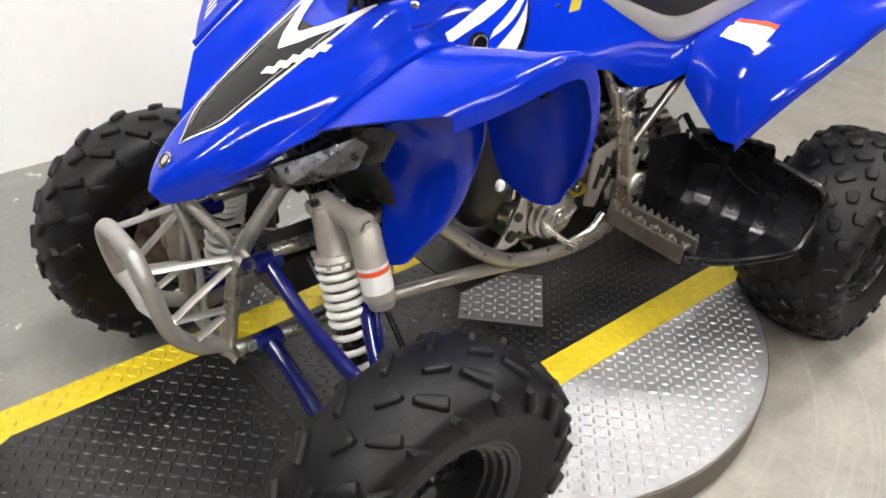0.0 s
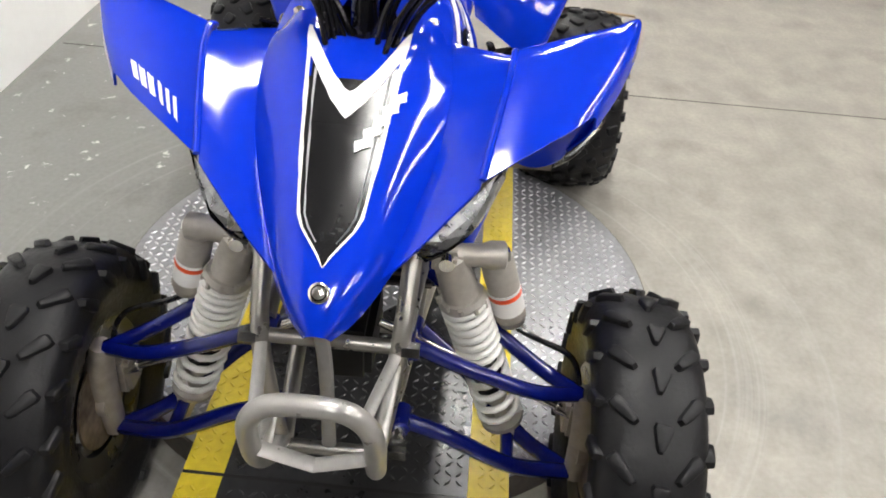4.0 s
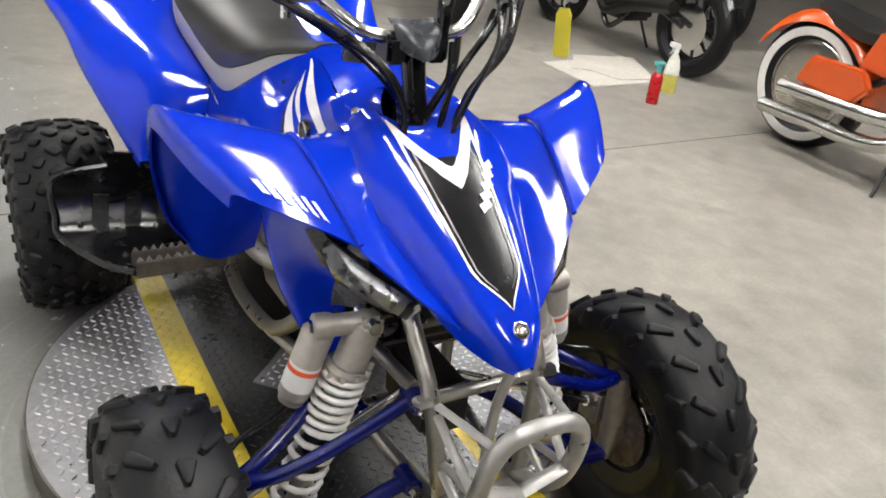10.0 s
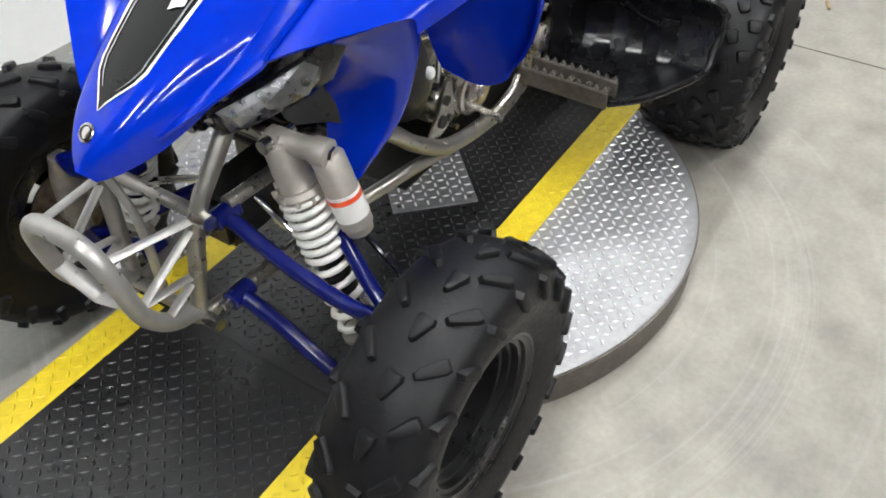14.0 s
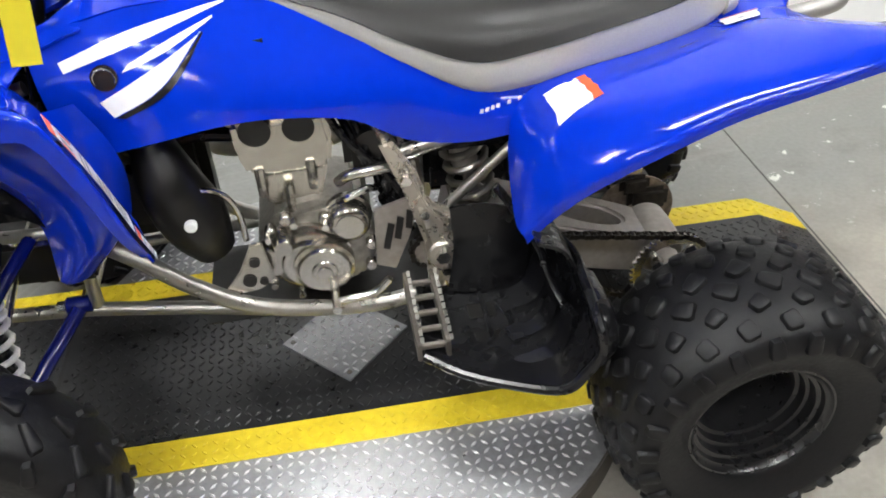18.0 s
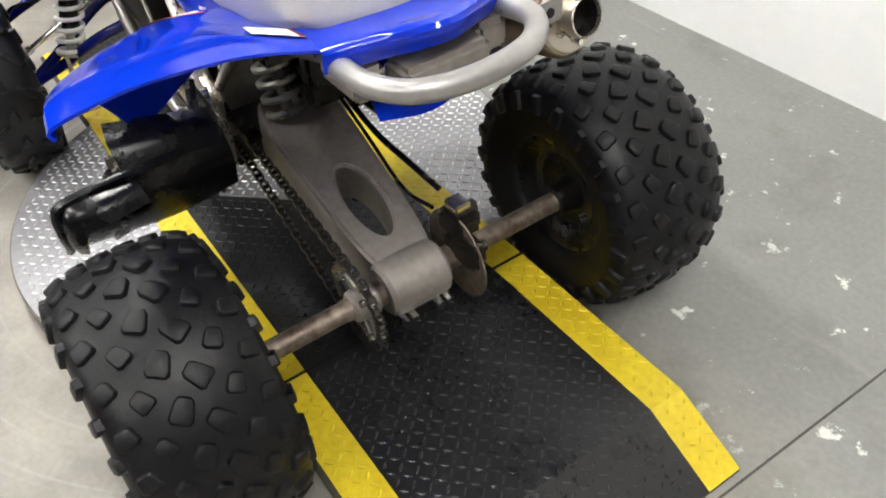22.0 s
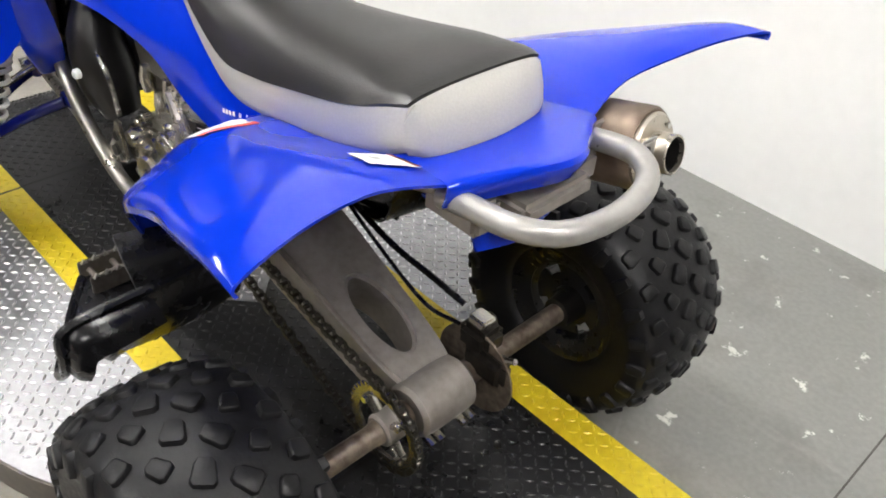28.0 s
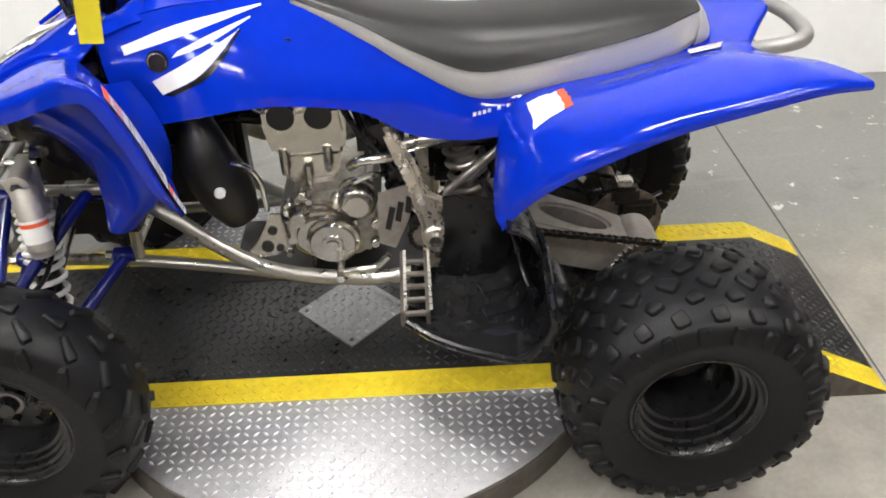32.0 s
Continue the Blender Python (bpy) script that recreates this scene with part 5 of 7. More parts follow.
        part("guard_slot", box(0.235, 0.285, min(s * (y - 0.008), s * (y + 0.03)), max(s * (y - 0.008), s * (y + 0.03)), 0.317, 0.3205, 0.001), DARK, hg, "open slot in the pan")
    part("guard_wing", sheet(mir([[(0.398, 0.36, 0.478), (0.402, 0.43, 0.478), (0.398, 0.478, 0.468), (0.402, 0.49, 0.425), (0.385, 0.488, 0.385)], [(0.425, 0.35, 0.468), (0.43, 0.43, 0.466), (0.424, 0.472, 0.455), (0.426, 0.485, 0.42), (0.408, 0.482, 0.38)], [(0.44, 0.345, 0.44), (0.446, 0.42, 0.436), (0.44, 0.455, 0.428), (0.438, 0.465, 0.405), (0.42, 0.468, 0.376)]], s), 0.006, 4, 4, s < 0), BLACK, hg, "glossy black outer wing of the guard")
    for i in range(4):
        x = 0.185 + 0.04 * i
        part("rib", box(x - 0.004, x + 0.004, min(s * 0.2, s * 0.33), max(s * 0.2, s * 0.33), 0.314, 0.328, 0.003), BLACK, hg)
    for p in ((0.17, 0.33, 0.33), (0.26, 0.36, 0.322), (0.3, 0.24, 0.32), (0.36, 0.44, 0.358)):
        part("bolt", rod(S(p[0], p[1], p[2] - 0.004), S(p[0], p[1], p[2] + 0.008), 0.006, 8), CHROME, hg)
    part("guard_side", sheet(mir([[(0.222, 0.165, 0.50), (0.27, 0.17, 0.505), (0.35, 0.172, 0.49)], [(0.225, 0.175, 0.42), (0.285, 0.185, 0.425), (0.362, 0.185, 0.42)], [(0.21, 0.18, 0.325), (0.28, 0.195, 0.322), (0.35, 0.2, 0.33)]], s), 0.006, 4, 4, s < 0), BLACK, hg, "glossy black upright side of the guard")
    part("guard_arm", tube([S(0.30, 0.19, 0.55), S(0.335, 0.21, 0.5), S(0.36, 0.26, 0.46), S(0.372, 0.32, 0.42), S(0.385, 0.38, 0.4)], [0.010, 0.011, 0.011, 0.010, 0.009], 10, flat=0.7), BLACK, hg, "glossy black stay of the guard")
    part("guard_stay", tube([S(0.2, 0.16, 0.30), S(0.22, 0.3, 0.305), S(0.3, 0.4, 0.312)], 0.008, 8), BLACK, hg)

bump = part("front_bumper", tube([(-0.735, -0.072, 0.35), (-0.79, -0.078, 0.375), (-0.832, -0.082, 0.43), (-0.852, -0.08, 0.515), (-0.857, -0.052, 0.558), (-0.858, 0, 0.566), (-0.857, 0.052, 0.558), (-0.852, 0.08, 0.515), (-0.832, 0.082, 0.43), (-0.79, 0.078, 0.375), (-0.735, 0.072, 0.35)], 0.0145, 16), SILVER_PAINT, quad, "silver tubular front bumper")
part("brace", join(tube([(-0.838, -0.082, 0.455), (-0.836, 0, 0.425)], 0.013, 8, flat=0.5), tube([(-0.836, 0, 0.425), (-0.838, 0.082, 0.455)], 0.013, 8, flat=0.5)), SILVER_PAINT, bump)
part("nose_stay", tube([(-0.765, 0, 0.60), (-0.742, 0, 0.5), (-0.738, 0, 0.34)], 0.0105, 8, flat=0.6), SILVER_PAINT, quad)
for z, x, w in ((0.53, -0.705, 0.095), (0.338, -0.738, 0.075), (0.52, -0.5, 0.11), (0.335, -0.46, 0.1), (0.665, -0.60, 0.105)):
    part("cross_tube", rod((x, -w, z), (x, w, z), 0.011), STEEL, quad)
part("skid_plate", prism([(-0.25, -0.12), (0.2, -0.12), (0.2, 0.12), (-0.25, 0.12)], 0.004, Matrix.Translation((0, 0, 0.268)), 0.001), DARK, quad)
part("radiator", box(-0.45, -0.41, -0.13, 0.13, 0.42, 0.68, 0.006), DARK, quad, "dark radiator behind the nose")
for i in range(12):
    part("radiator_fin", box(-0.456, -0.449, -0.125, 0.125, 0.432 + 0.02 * i, 0.436 + 0.02 * i, 0), ALU_DIRTY, quad)
part("steering_box", box(-0.62, -0.46, -0.045, 0.045, 0.36, 0.46, 0.012), DARK, quad)
for bm in [*[tube([(-0.56 + 0.02 * k, -0.09 + 0.05 * k, 0.66), (-0.52, -0.07 + 0.04 * k, 0.58 - 0.02 * k), (-0.46, -0.1 + 0.06 * k, 0.54), (-0.40, -0.08 + 0.05 * k, 0.62)], 0.007, 8) for k in range(5)]]:
    part("wire", bm, BLACK, quad, "black wiring behind the nose")

# engine
crank = part("crankcase", join(
    side_plate([(-0.125, 0.36), (-0.09, 0.312), (0.05, 0.305), (0.085, 0.34), (0.092, 0.42), (0.07, 0.475), (0.0, 0.50), (-0.08, 0.488), (-0.13, 0.43)], -0.095, 0.19, 0.014)), CASE, quad, "cast aluminium engine case")
part("cylinder", side_plate([(-0.095, 0.48), (0.0, 0.48), (0.022, 0.56), (-0.115, 0.555)], -0.062, 0.124, 0.008), ALU, crank, "cast aluminium cylinder")
part("cylinder_head", side_plate([(-0.12, 0.556), (0.026, 0.56), (0.035, 0.61), (0.028, 0.668), (-0.135, 0.66), (-0.135, 0.60)], -0.075, 0.15, 0.010), ALU, crank, "cast aluminium cylinder head")
for k in range(2):
    part("head_plug", rod((-0.095 + 0.075 * k, -0.077, 0.647), (-0.095 + 0.075 * k, -0.079, 0.647), 0.028, 22), DARK, crank)
for x, z in ((-0.10, 0.545), (-0.01, 0.55), (-0.055, 0.505)):
    part("stud", tube([(x, -0.075, z - 0.028), (x, -0.079, z), (x, -0.075, z + 0.028)], 0.009, 8), ALU, crank)
part("clutch_cover", turned([(0, 0.074), (0.3, 0.074), (0.36, 0.068), (0.62, 0.066), (0.7, 0.06), (0.72, 0.052), (1, 0.048)], (-0.04, -0.092, 0.386), (-0.04, -0.128, 0.385), 40), ALU, crank, "round aluminium clutch cover")
part("cover_boss", turned([(0, 0.058), (0.55, 0.057), (0.62, 0.05), (0.8, 0.047), (0.82, 0.024), (0.88, 0.022), (0.9, 0.014), (1, 0.013)], (-0.013, -0.112, 0.379), (-0.013, -0.15, 0.377), 36), ALU, crank, "domed cover with a ringed cap")
part("cover_boss", turned([(0, 0.036), (0.7, 0.036), (1, 0.028)], (-0.105, -0.09, 0.395), (-0.105, -0.122, 0.395), 24), ALU, crank)
part("magneto_cover", turned([(0, 0.044), (0.25, 0.044), (0.28, 0.039), (0.8, 0.038), (0.9, 0.034), (0.94, 0.026), (1, 0.025)], (0.044, -0.08, 0.463), (0.044, -0.132, 0.461), 32), ALU, crank, "round polished cover")
part("oil_pipe", tube([(0.03, -0.1, 0.5), (0.05, -0.12, 0.52), (0.08, -0.118, 0.53), (0.1, -0.1, 0.52)], 0.007, 8), CHROME, crank)
part("drain_housing", turned([(0, 0.022), (0.7, 0.022), (1, 0.016)], (-0.08, -0.1, 0.44), (-0.08, -0.14, 0.438), 18), ALU, crank)
for x, z in ((-0.1, 0.455), (-0.07, 0.478), (0.0, 0.47), (0.08, 0.4), (0.075, 0.35), (-0.115, 0.35)):
    part("cover_lug", rod((x, -0.09, z), (x, -0.112, z), 0.011, 12, 0.002), ALU, crank)
for k in range(9):
    a = 2 * math.pi * k / 9 + 0.3
    part("case_bolt", rod((-0.045 + 0.083 * math.cos(a), -0.10, 0.39 + 0.083 * math.sin(a)), (-0.045 + 0.083 * math.cos(a), -0.122, 0.39 + 0.083 * math.sin(a)), 0.007, 6), CHROME, crank)
part("sprocket_guard", side_plate([(0.085, 0.365), (0.12, 0.35), (0.15, 0.42), (0.175, 0.50), (0.16, 0.51), (0.09, 0.49)], -0.13, 0.008, 0.002), ALU_DIRTY, crank, "slotted chain guard plate")
for k in range(3):
    part("guard_slot", side_plate([(0.10 + 0.022 * k, 0.405 + 0.02 * k), (0.112 + 0.022 * k, 0.40 + 0.02 * k), (0.125 + 0.018 * k, 0.455 + 0.012 * k), (0.113 + 0.018 * k, 0.46 + 0.012 * k)], -0.133, 0.003, 0), DARK, crank)
part("shift_lever", join(tube([(0.0, -0.165, 0.318), (0.03, -0.168, 0.325), (0.075, -0.168, 0.332), (0.105, -0.168, 0.36)], 0.008, 10), rod((0.0, -0.12, 0.32), (0.0, -0.19, 0.318), 0.009)), CHROME, quad, "polished shift lever")
part("mount_plate", side_plate([(-0.21, 0.345), (-0.135, 0.355), (-0.105, 0.375), (-0.115, 0.46), (-0.135, 0.46), (-0.165, 0.40)], -0.142, 0.008, 0.002), ALU, quad, "triangular aluminium engine mount")
for x, z, r in ((-0.135, 0.42, 0.010), (-0.15, 0.38, 0.013), (-0.125, 0.375, 0.008)):
    part("mount_hole", rod((x, -0.1435, z), (x, -0.1455, z), r, 16), DARK, quad)
part("coolant_bottle", tube([(-0.265, -0.085, 0.66), (-0.25, -0.1, 0.58), (-0.225, -0.1, 0.50), (-0.205, -0.09, 0.43)], [0.036, 0.056, 0.06, 0.04], 14), DARK, quad, "black plastic coolant bottle")
part("bottle_cap", rod((-0.222, -0.152, 0.53), (-0.221, -0.17, 0.531), 0.011, 14, 0.003), WHITE, quad)
part("coolant_pipe", tube([(-0.22, -0.12, 0.575), (-0.17, -0.13, 0.57), (-0.145, -0.13, 0.53), (-0.142, -0.125, 0.46)], 0.006, 8), CHROME, quad)
part("intake_pipe", tube([(0.035, -0.09, 0.535), (0.06, -0.11, 0.56), (0.12, -0.11, 0.565), (0.16, -0.09, 0.56)], 0.011, 10), CHROME, quad)
part("carburettor", join(box(0.05, 0.15, -0.06, 0.06, 0.53, 0.66, 0.015), rod((0.1, -0.09, 0.6), (0.1, -0.05, 0.6), 0.03)), DARK, quad, "dark carburettor")
# two dark blocks added behind the engine to keep the bay in shade
part("bay_filler_rear", box(0.20, 0.37, 0.0, 0.1, 0.43, 0.565, 0.012), BLACK, quad, "black filler block that darkens the rear engine bay")
part("bay_filler_front", box(-0.405, -0.20, 0.02, 0.1, 0.41, 0.69, 0.02), DARK, quad, "dark filler block that darkens the front engine bay")
part("airbox", box(0.16, 0.40, -0.09, 0.09, 0.56, 0.69, 0.02), BLACK, quad, "black airbox under the seat")
for bm in [*[tube([(0.02 + 0.02 * k, -0.08 + 0.02 * k, 0.69), (0.06 + 0.02 * k, -0.1, 0.62 - 0.03 * k), (0.11, -0.1 + 0.01 * k, 0.56 - 0.03 * k), (0.16, -0.11, 0.48 - 0.02 * k)], 0.007, 8) for k in range(4)], *[tube([(-0.36, -0.1 + 0.06 * k, 0.66), (-0.3, -0.08 + 0.06 * k, 0.6), (-0.22, -0.04 + 0.03 * k, 0.63), (-0.13, -0.03, 0.62)], 0.011, 8) for k in range(3)]]:
    part("hose", bm, BLACK, quad, "black rubber hose by the engine")
part("fuel_tank", box(-0.33, -0.02, -0.10, 0.10, 0.72, 0.85, 0.03), BLACK, quad, "black tank under the cover")
part("front_cover", box(-0.42, -0.30, -0.08, 0.08, 0.64, 0.82, 0.02), BLACK, quad)
part("exhaust_pipe", tube([(-0.12, 0.04, 0.60), (-0.20, 0.09, 0.57), (-0.18, 0.15, 0.5), (0.0, 0.165, 0.48), (0.2, 0.165, 0.55), (0.40, 0.17, 0.63), (0.52, 0.18, 0.667)], 0.02, 14), STEEL, quad, "heat-tinted exhaust pipe")
ma, mb = np.array((0.50, 0.18, 0.664)), np.array((0.862, 0.2, 0.748))
BRONZE = mat("heat_browned_steel", (0.17, 0.13, 0.1), 0.4, metal=0.7, var=0.25, scale=9)
muf = part("muffler", turned([(0, 0.03), (0.06, 0.052), (0.1, 0.058), (0.93, 0.061), (0.985, 0.061), (1, 0.057), (1, 0.0)], ma, mb, 40), BRONZE, quad, "browned round muffler")
ax = (mb - ma) / np.linalg.norm(mb - ma)
NICKEL = mat("satin_nickel_cap", (0.5, 0.46, 0.39), 0.3, metal=0.9, var=0.12, scale=14)
part("end_cap", turned([(0, 0.053), (0.6, 0.054), (1, 0.05), (1, 0.03), (0.9, 0.0)], mb - ax * 0.002, mb + ax * 0.007, 40), NICKEL, muf, "bright round end cap")
part("outlet", turned([(0, 0.0285), (0.97, 0.0285), (1, 0.0275), (1, 0.0255), (0.05, 0.0255), (0.05, 0.0)], mb, mb + ax * 0.038, 32), NICKEL, muf, "open exhaust outlet")
part("outlet_bore", turned([(0, 0.0252), (0.1, 0.0252), (0.9, 0.0252), (0.2, 0.024), (0.2, 0)], mb + ax * 0.003, mb + ax * 0.034, 28), DARK, muf, "sooty bore")
for a in (40, 160, 280):
    u = Vector(ax).to_track_quat("Z", "Y") @ Vector((math.cos(radians(a)) * 0.042, math.sin(radians(a)) * 0.042, 0))
    p = mb + np.array(u) + ax * 0.005
    part("screw", turned([(0, 0.0055), (1, 0.0045)], p, p + ax * 0.006, 8), CHROME, muf)
part("muffler_stay", box(0.80, 0.806, 0.115, 0.16, 0.745, 0.785, 0.002), ALU_DIRTY, muf)
for y in (-0.095, 0.095):
    part("tail_bracket", box(0.74, 0.835, y - 0.025, y + 0.025, 0.72, 0.765, 0.008), ALU_DIRTY, quad, "grey metal tail bracket")
part("tail_light", box(0.80, 0.862, -0.06, 0.075, 0.728, 0.758, 0.008), ALU_DIRTY, quad, "flat grey tail light cover")
part("mud_guard", sheet([[(0.70, -0.08, 0.70), (0.70, 0, 0.705), (0.70, 0.08, 0.70)], [(0.78, -0.08, 0.70), (0.79, 0, 0.70), (0.78, 0.08, 0.70)], [(0.80, -0.075, 0.665), (0.81, 0, 0.655), (0.80, 0.075, 0.665)]], 0.004, 4, 4, True), BLUE, quad, "blue inner mudguard")
grab = part("grab_bar", tube([(0.765, -0.118, 0.75), (0.80, -0.122, 0.762), (0.875, -0.122, 0.772), (0.922, -0.085, 0.771), (0.938, -0.005, 0.77), (0.922, 0.078, 0.772), (0.876, 0.119, 0.776), (0.80, 0.123, 0.764), (0.77, 0.12, 0.75)], 0.0155, 14), SILVER_PAINT, quad, "silver rear grab bar")
part("tab", box(0.868, 0.872, 0.118, 0.172, 0.752, 0.784, 0.003), SILVER_PAINT, grab)
grab.location = (0.012, 0, 0.007)
part("tab_hole", rod((0.8715, 0.15, 0.768), (0.8735, 0.15, 0.768), 0.007, 12), DARK, grab)

# swingarm, chain, rear axle
def ring_plate(cx, cy, half, n=48):
    """The swingarm: a tapered slab with an oval opening, from the pivot to the axle."""
    P0, P1 = np.array((0.215, 0.405)), np.array((0.655, 0.255))
    vs, fs = [], []
    for lay in (0.03, -0.062):
        for k in range(n):
            a = 2 * math.pi * k / n
            c, s_ = math.cos(a), math.sin(a)
            t = np.clip(0.5 + 0.52 * np.sign(c) * abs(c) ** 0.4, 0, 1)
            w = (0.088 - 0.024 * t) * np.sign(s_) * abs(s_) ** 0.5
            p = P0 + (P1 - P0) * t
            vs.append((p[0] + lay * 0.3, w, p[1] + lay * (1.15 - 0.2 * t)))
        for k in range(n):
            a = 2 * math.pi * k / n
            t = 0.655 + 0.185 * math.cos(a)
            p = P0 + (P1 - P0) * t
            vs.append((p[0] + lay * 0.3, 0.034 * math.sin(a), p[1] + lay * (1.15 - 0.2 * t)))
    for k in range(n):
        j = (k + 1) % n
        fs += [(k, j, n + j, n + k), (2 * n + k, 3 * n + k, 3 * n + j, 2 * n + j), (k, 2 * n + k, 2 * n + j, j), (n + k, n + j, 3 * n + j, 3 * n + k)]
    bm = quads(vs, fs)
    bmesh.ops.recalc_face_normals(bm, faces=bm.faces[:])
    bmesh.ops.bevel(bm, geom=[e for e in bm.edges if e.calc_face_angle(0) > 0.6], offset=0.007, segments=3, affect="EDGES")
    return bm


CHAINM = mat("greasy_chain_steel", (0.03, 0.026, 0.022), 0.4, metal=0.6, var=0.5, scale=90)
arm = part("swingarm", ring_plate(0, 0, 0), ALU_DIRTY, quad, "dull cast aluminium swingarm with an oval opening")
part("axle_carrier", turned([(0, 0.044), (0.06, 0.052), (0.3, 0.054), (0.7, 0.054), (0.94, 0.052), (1, 0.044)], (0.662, -0.066, 0.25), (0.662, 0.058, 0.25), 32), ALU_DIRTY, arm, "round axle carrier")
for y in (-0.055, -0.035, 0.02, 0.04):
    part("pinch_bolt", rod((0.70, y, 0.215), (0.722, y, 0.21), 0.008, 8), CHROME, arm)
part("rear_axle", turned([(0, 0.02), (0.05, 0.02), (0.3, 0.019), (0.36, 0.024), (0.64, 0.024), (0.7, 0.019), (1, 0.02)], (0.662, -0.38, 0.25), (0.662, 0.38, 0.25), 20), RUST, quad, "brown surface-rusted rear axle")
for s in (-1, 1):
    part("axle_hub", turned([(0, 0.045), (0.4, 0.035), (1, 0.03)], (0.662, s * 0.40, 0.25), (0.662, s * 0.33, 0.25), 20), DARK, quad)


def sprocket(r, teeth, thick):
    out = []
    for k in range(teeth * 4):
        a = 2 * math.pi * k / (teeth * 4)
        rr = r + (0.005 if k % 4 in (0, 1) else -0.003)
        out.append((rr * math.cos(a), rr * math.sin(a)))
    n = len(out)
    inner = [(0.064 * math.cos(2 * math.pi * k / n), 0.064 * math.sin(2 * math.pi * k / n)) for k in range(n)]
    vs = [(x, 0, z) for x, z in out] + [(x, 0, z) for x, z in inner] + [(x, thick, z) for x, z in out] + [(x, thick, z) for x, z in inner]
    fs = []
    for k in range(n):
        j = (k + 1) % n
        fs += [(k, j, n + j, n + k), (2 * n + k, 3 * n + k, 3 * n + j, 2 * n + j), (k, 2 * n + k, 2 * n + j, j), (n + k, n + j, 3 * n + j, 3 * n + k)]
    bm = quads(vs, fs)
    bmesh.ops.recalc_face_normals(bm, faces=bm.faces[:])
    return bm


bm = sprocket(0.083, 38, 0.006)
bm.transform(Matrix.Translation((0.662, -0.118, 0.25)))
sp = part("sprocket", bm, ALU, quad, "toothed rear sprocket")
for k in range(4):
    a = radians(45 + 90 * k)
    part("spoke", tube([(0.662 + 0.03 * math.cos(a), -0.112, 0.25 + 0.03 * math.sin(a)), (0.662 + 0.068 * math.cos(a), -0.115, 0.25 + 0.068 * math.sin(a))], 0.011, 8, flat=0.6), ALU, sp)
    part("sprocket_bolt", rod((0.662 + 0.058 * math.cos(a), -0.128, 0.25 + 0.058 * math.sin(a)), (0.662 + 0.058 * math.cos(a), -0.104, 0.25 + 0.058 * math.sin(a)), 0.007, 6), CHROME, sp)
part("sprocket_hub", rod((0.662, -0.13, 0.25), (0.662, -0.08, 0.25), 0.03, 24, 0.004), ALU_DIRTY, sp)
c0, c1, r0, r1 = np.array((0.662, 0.25)), np.array((0.165, 0.385)), 0.083, 0.034
d = (c1 - c0) / np.linalg.norm(c1 - c0)
nrm = np.array((-d[1], d[0]))
loop = []
a0 = math.atan2(nrm[1], nrm[0])
loop = [c0 + r0 * np.array((math.cos(a0 + math.pi * k / 24), math.sin(a0 + math.pi * k / 24))) for k in range(25)][::-1]
loop = loop + [c0 + nrm * r0 + (c1 + nrm * r1 - c0 - nrm * r0) * k / 30 for k in range(1, 30)]
loop = loop + [c1 + r1 * np.array((math.cos(a0 - math.pi * k / 10), math.sin(a0 - math.pi * k / 10))) for k in range(11)]
loop = loop + [c1 - nrm * r1 + (c0 - nrm * r0 - c1 + nrm * r1) * k / 30 for k in range(1, 30)]
loop = np.array(loop)
seg = np.linalg.norm(np.diff(np.vstack([loop, loop[:1]]), axis=0), axis=1)
cum = np.concatenate([[0], np.cumsum(seg)])
full = np.vstack([loop, loop[:1]])
links = []
nl = int(cum[-1] / 0.0159)
for k in range(nl):
    t = cum[-1] * k / nl
    p = np.array([np.interp(t, cum, full[:, 0]), np.interp(t, cum, full[:, 1])])
    q = np.array([np.interp((t + 0.012) % cum[-1], cum, full[:, 0]), np.interp((t + 0.012) % cum[-1], cum, full[:, 1])])
    w = 0.0085 if k % 2 else 0.006
    ang = math.atan2(q[1] - p[1], q[0] - p[0])
    m = Matrix.Translation((p[0], -0.115, p[1])) @ Matrix.Rotation(-ang, 4, "Y")
    for y in (-w, w - 0.002):
        b = prism([(-0.0095, -0.004), (-0.005, -0.006), (0, -0.0042), (0.005, -0.006), (0.0095, -0.004), (0.0095, 0.004), (0.005, 0.006), (0, 0.0042), (-0.005, 0.006), (-0.0095, 0.004)], 0.002, Matrix.Translation((0, y + 0.002, 0)) @ Matrix.Rotation(radians(90), 4, "X"))
        b.transform(m)
        links.append(b)
    b = rod((0, -0.006, 0), (0, 0.006, 0), 0.0045, 8)
    b.transform(m)
    links.append(b)
tagged(part("chain", join(*links), CHAINM, quad, "greasy dark drive chain"), kind="stuff")
part("front_sprocket", rod((0.165, -0.121, 0.385), (0.165, -0.109, 0.385), 0.033, 24), ALU_DIRTY, quad)
part("chain_slider", box(0.24, 0.34, -0.125, -0.098, 0.40, 0.415, 0.003), BLACK, quad)
part("rear_brake_disc", lathe([(0.098, 0.05), (0.098, 0.09), (0.102, 0.09), (0.102, 0.05)], 44, "y", (0.662, 0, 0.25)), RUST, quad, "rear brake disc")
cal = part("rear_caliper", join(box(0.62, 0.69, 0.085, 0.145, 0.295, 0.345, 0.012), box(0.64, 0.735, 0.082, 0.122, 0.25, 0.31, 0.012), rod((0.64, 0.14, 0.32), (0.64, 0.158, 0.32), 0.015), rod((0.70, 0.115, 0.275), (0.70, 0.135, 0.275), 0.012)), CHAINM, quad, "greasy dark rear brake caliper")
part("pad_cover", box(0.632, 0.672, 0.098, 0.132, 0.343, 0.362, 0.004), ALU, cal)
part("bleed_screw", rod((0.72, 0.105, 0.31), (0.745, 0.105, 0.325), 0.006, 8), CHROME, cal)
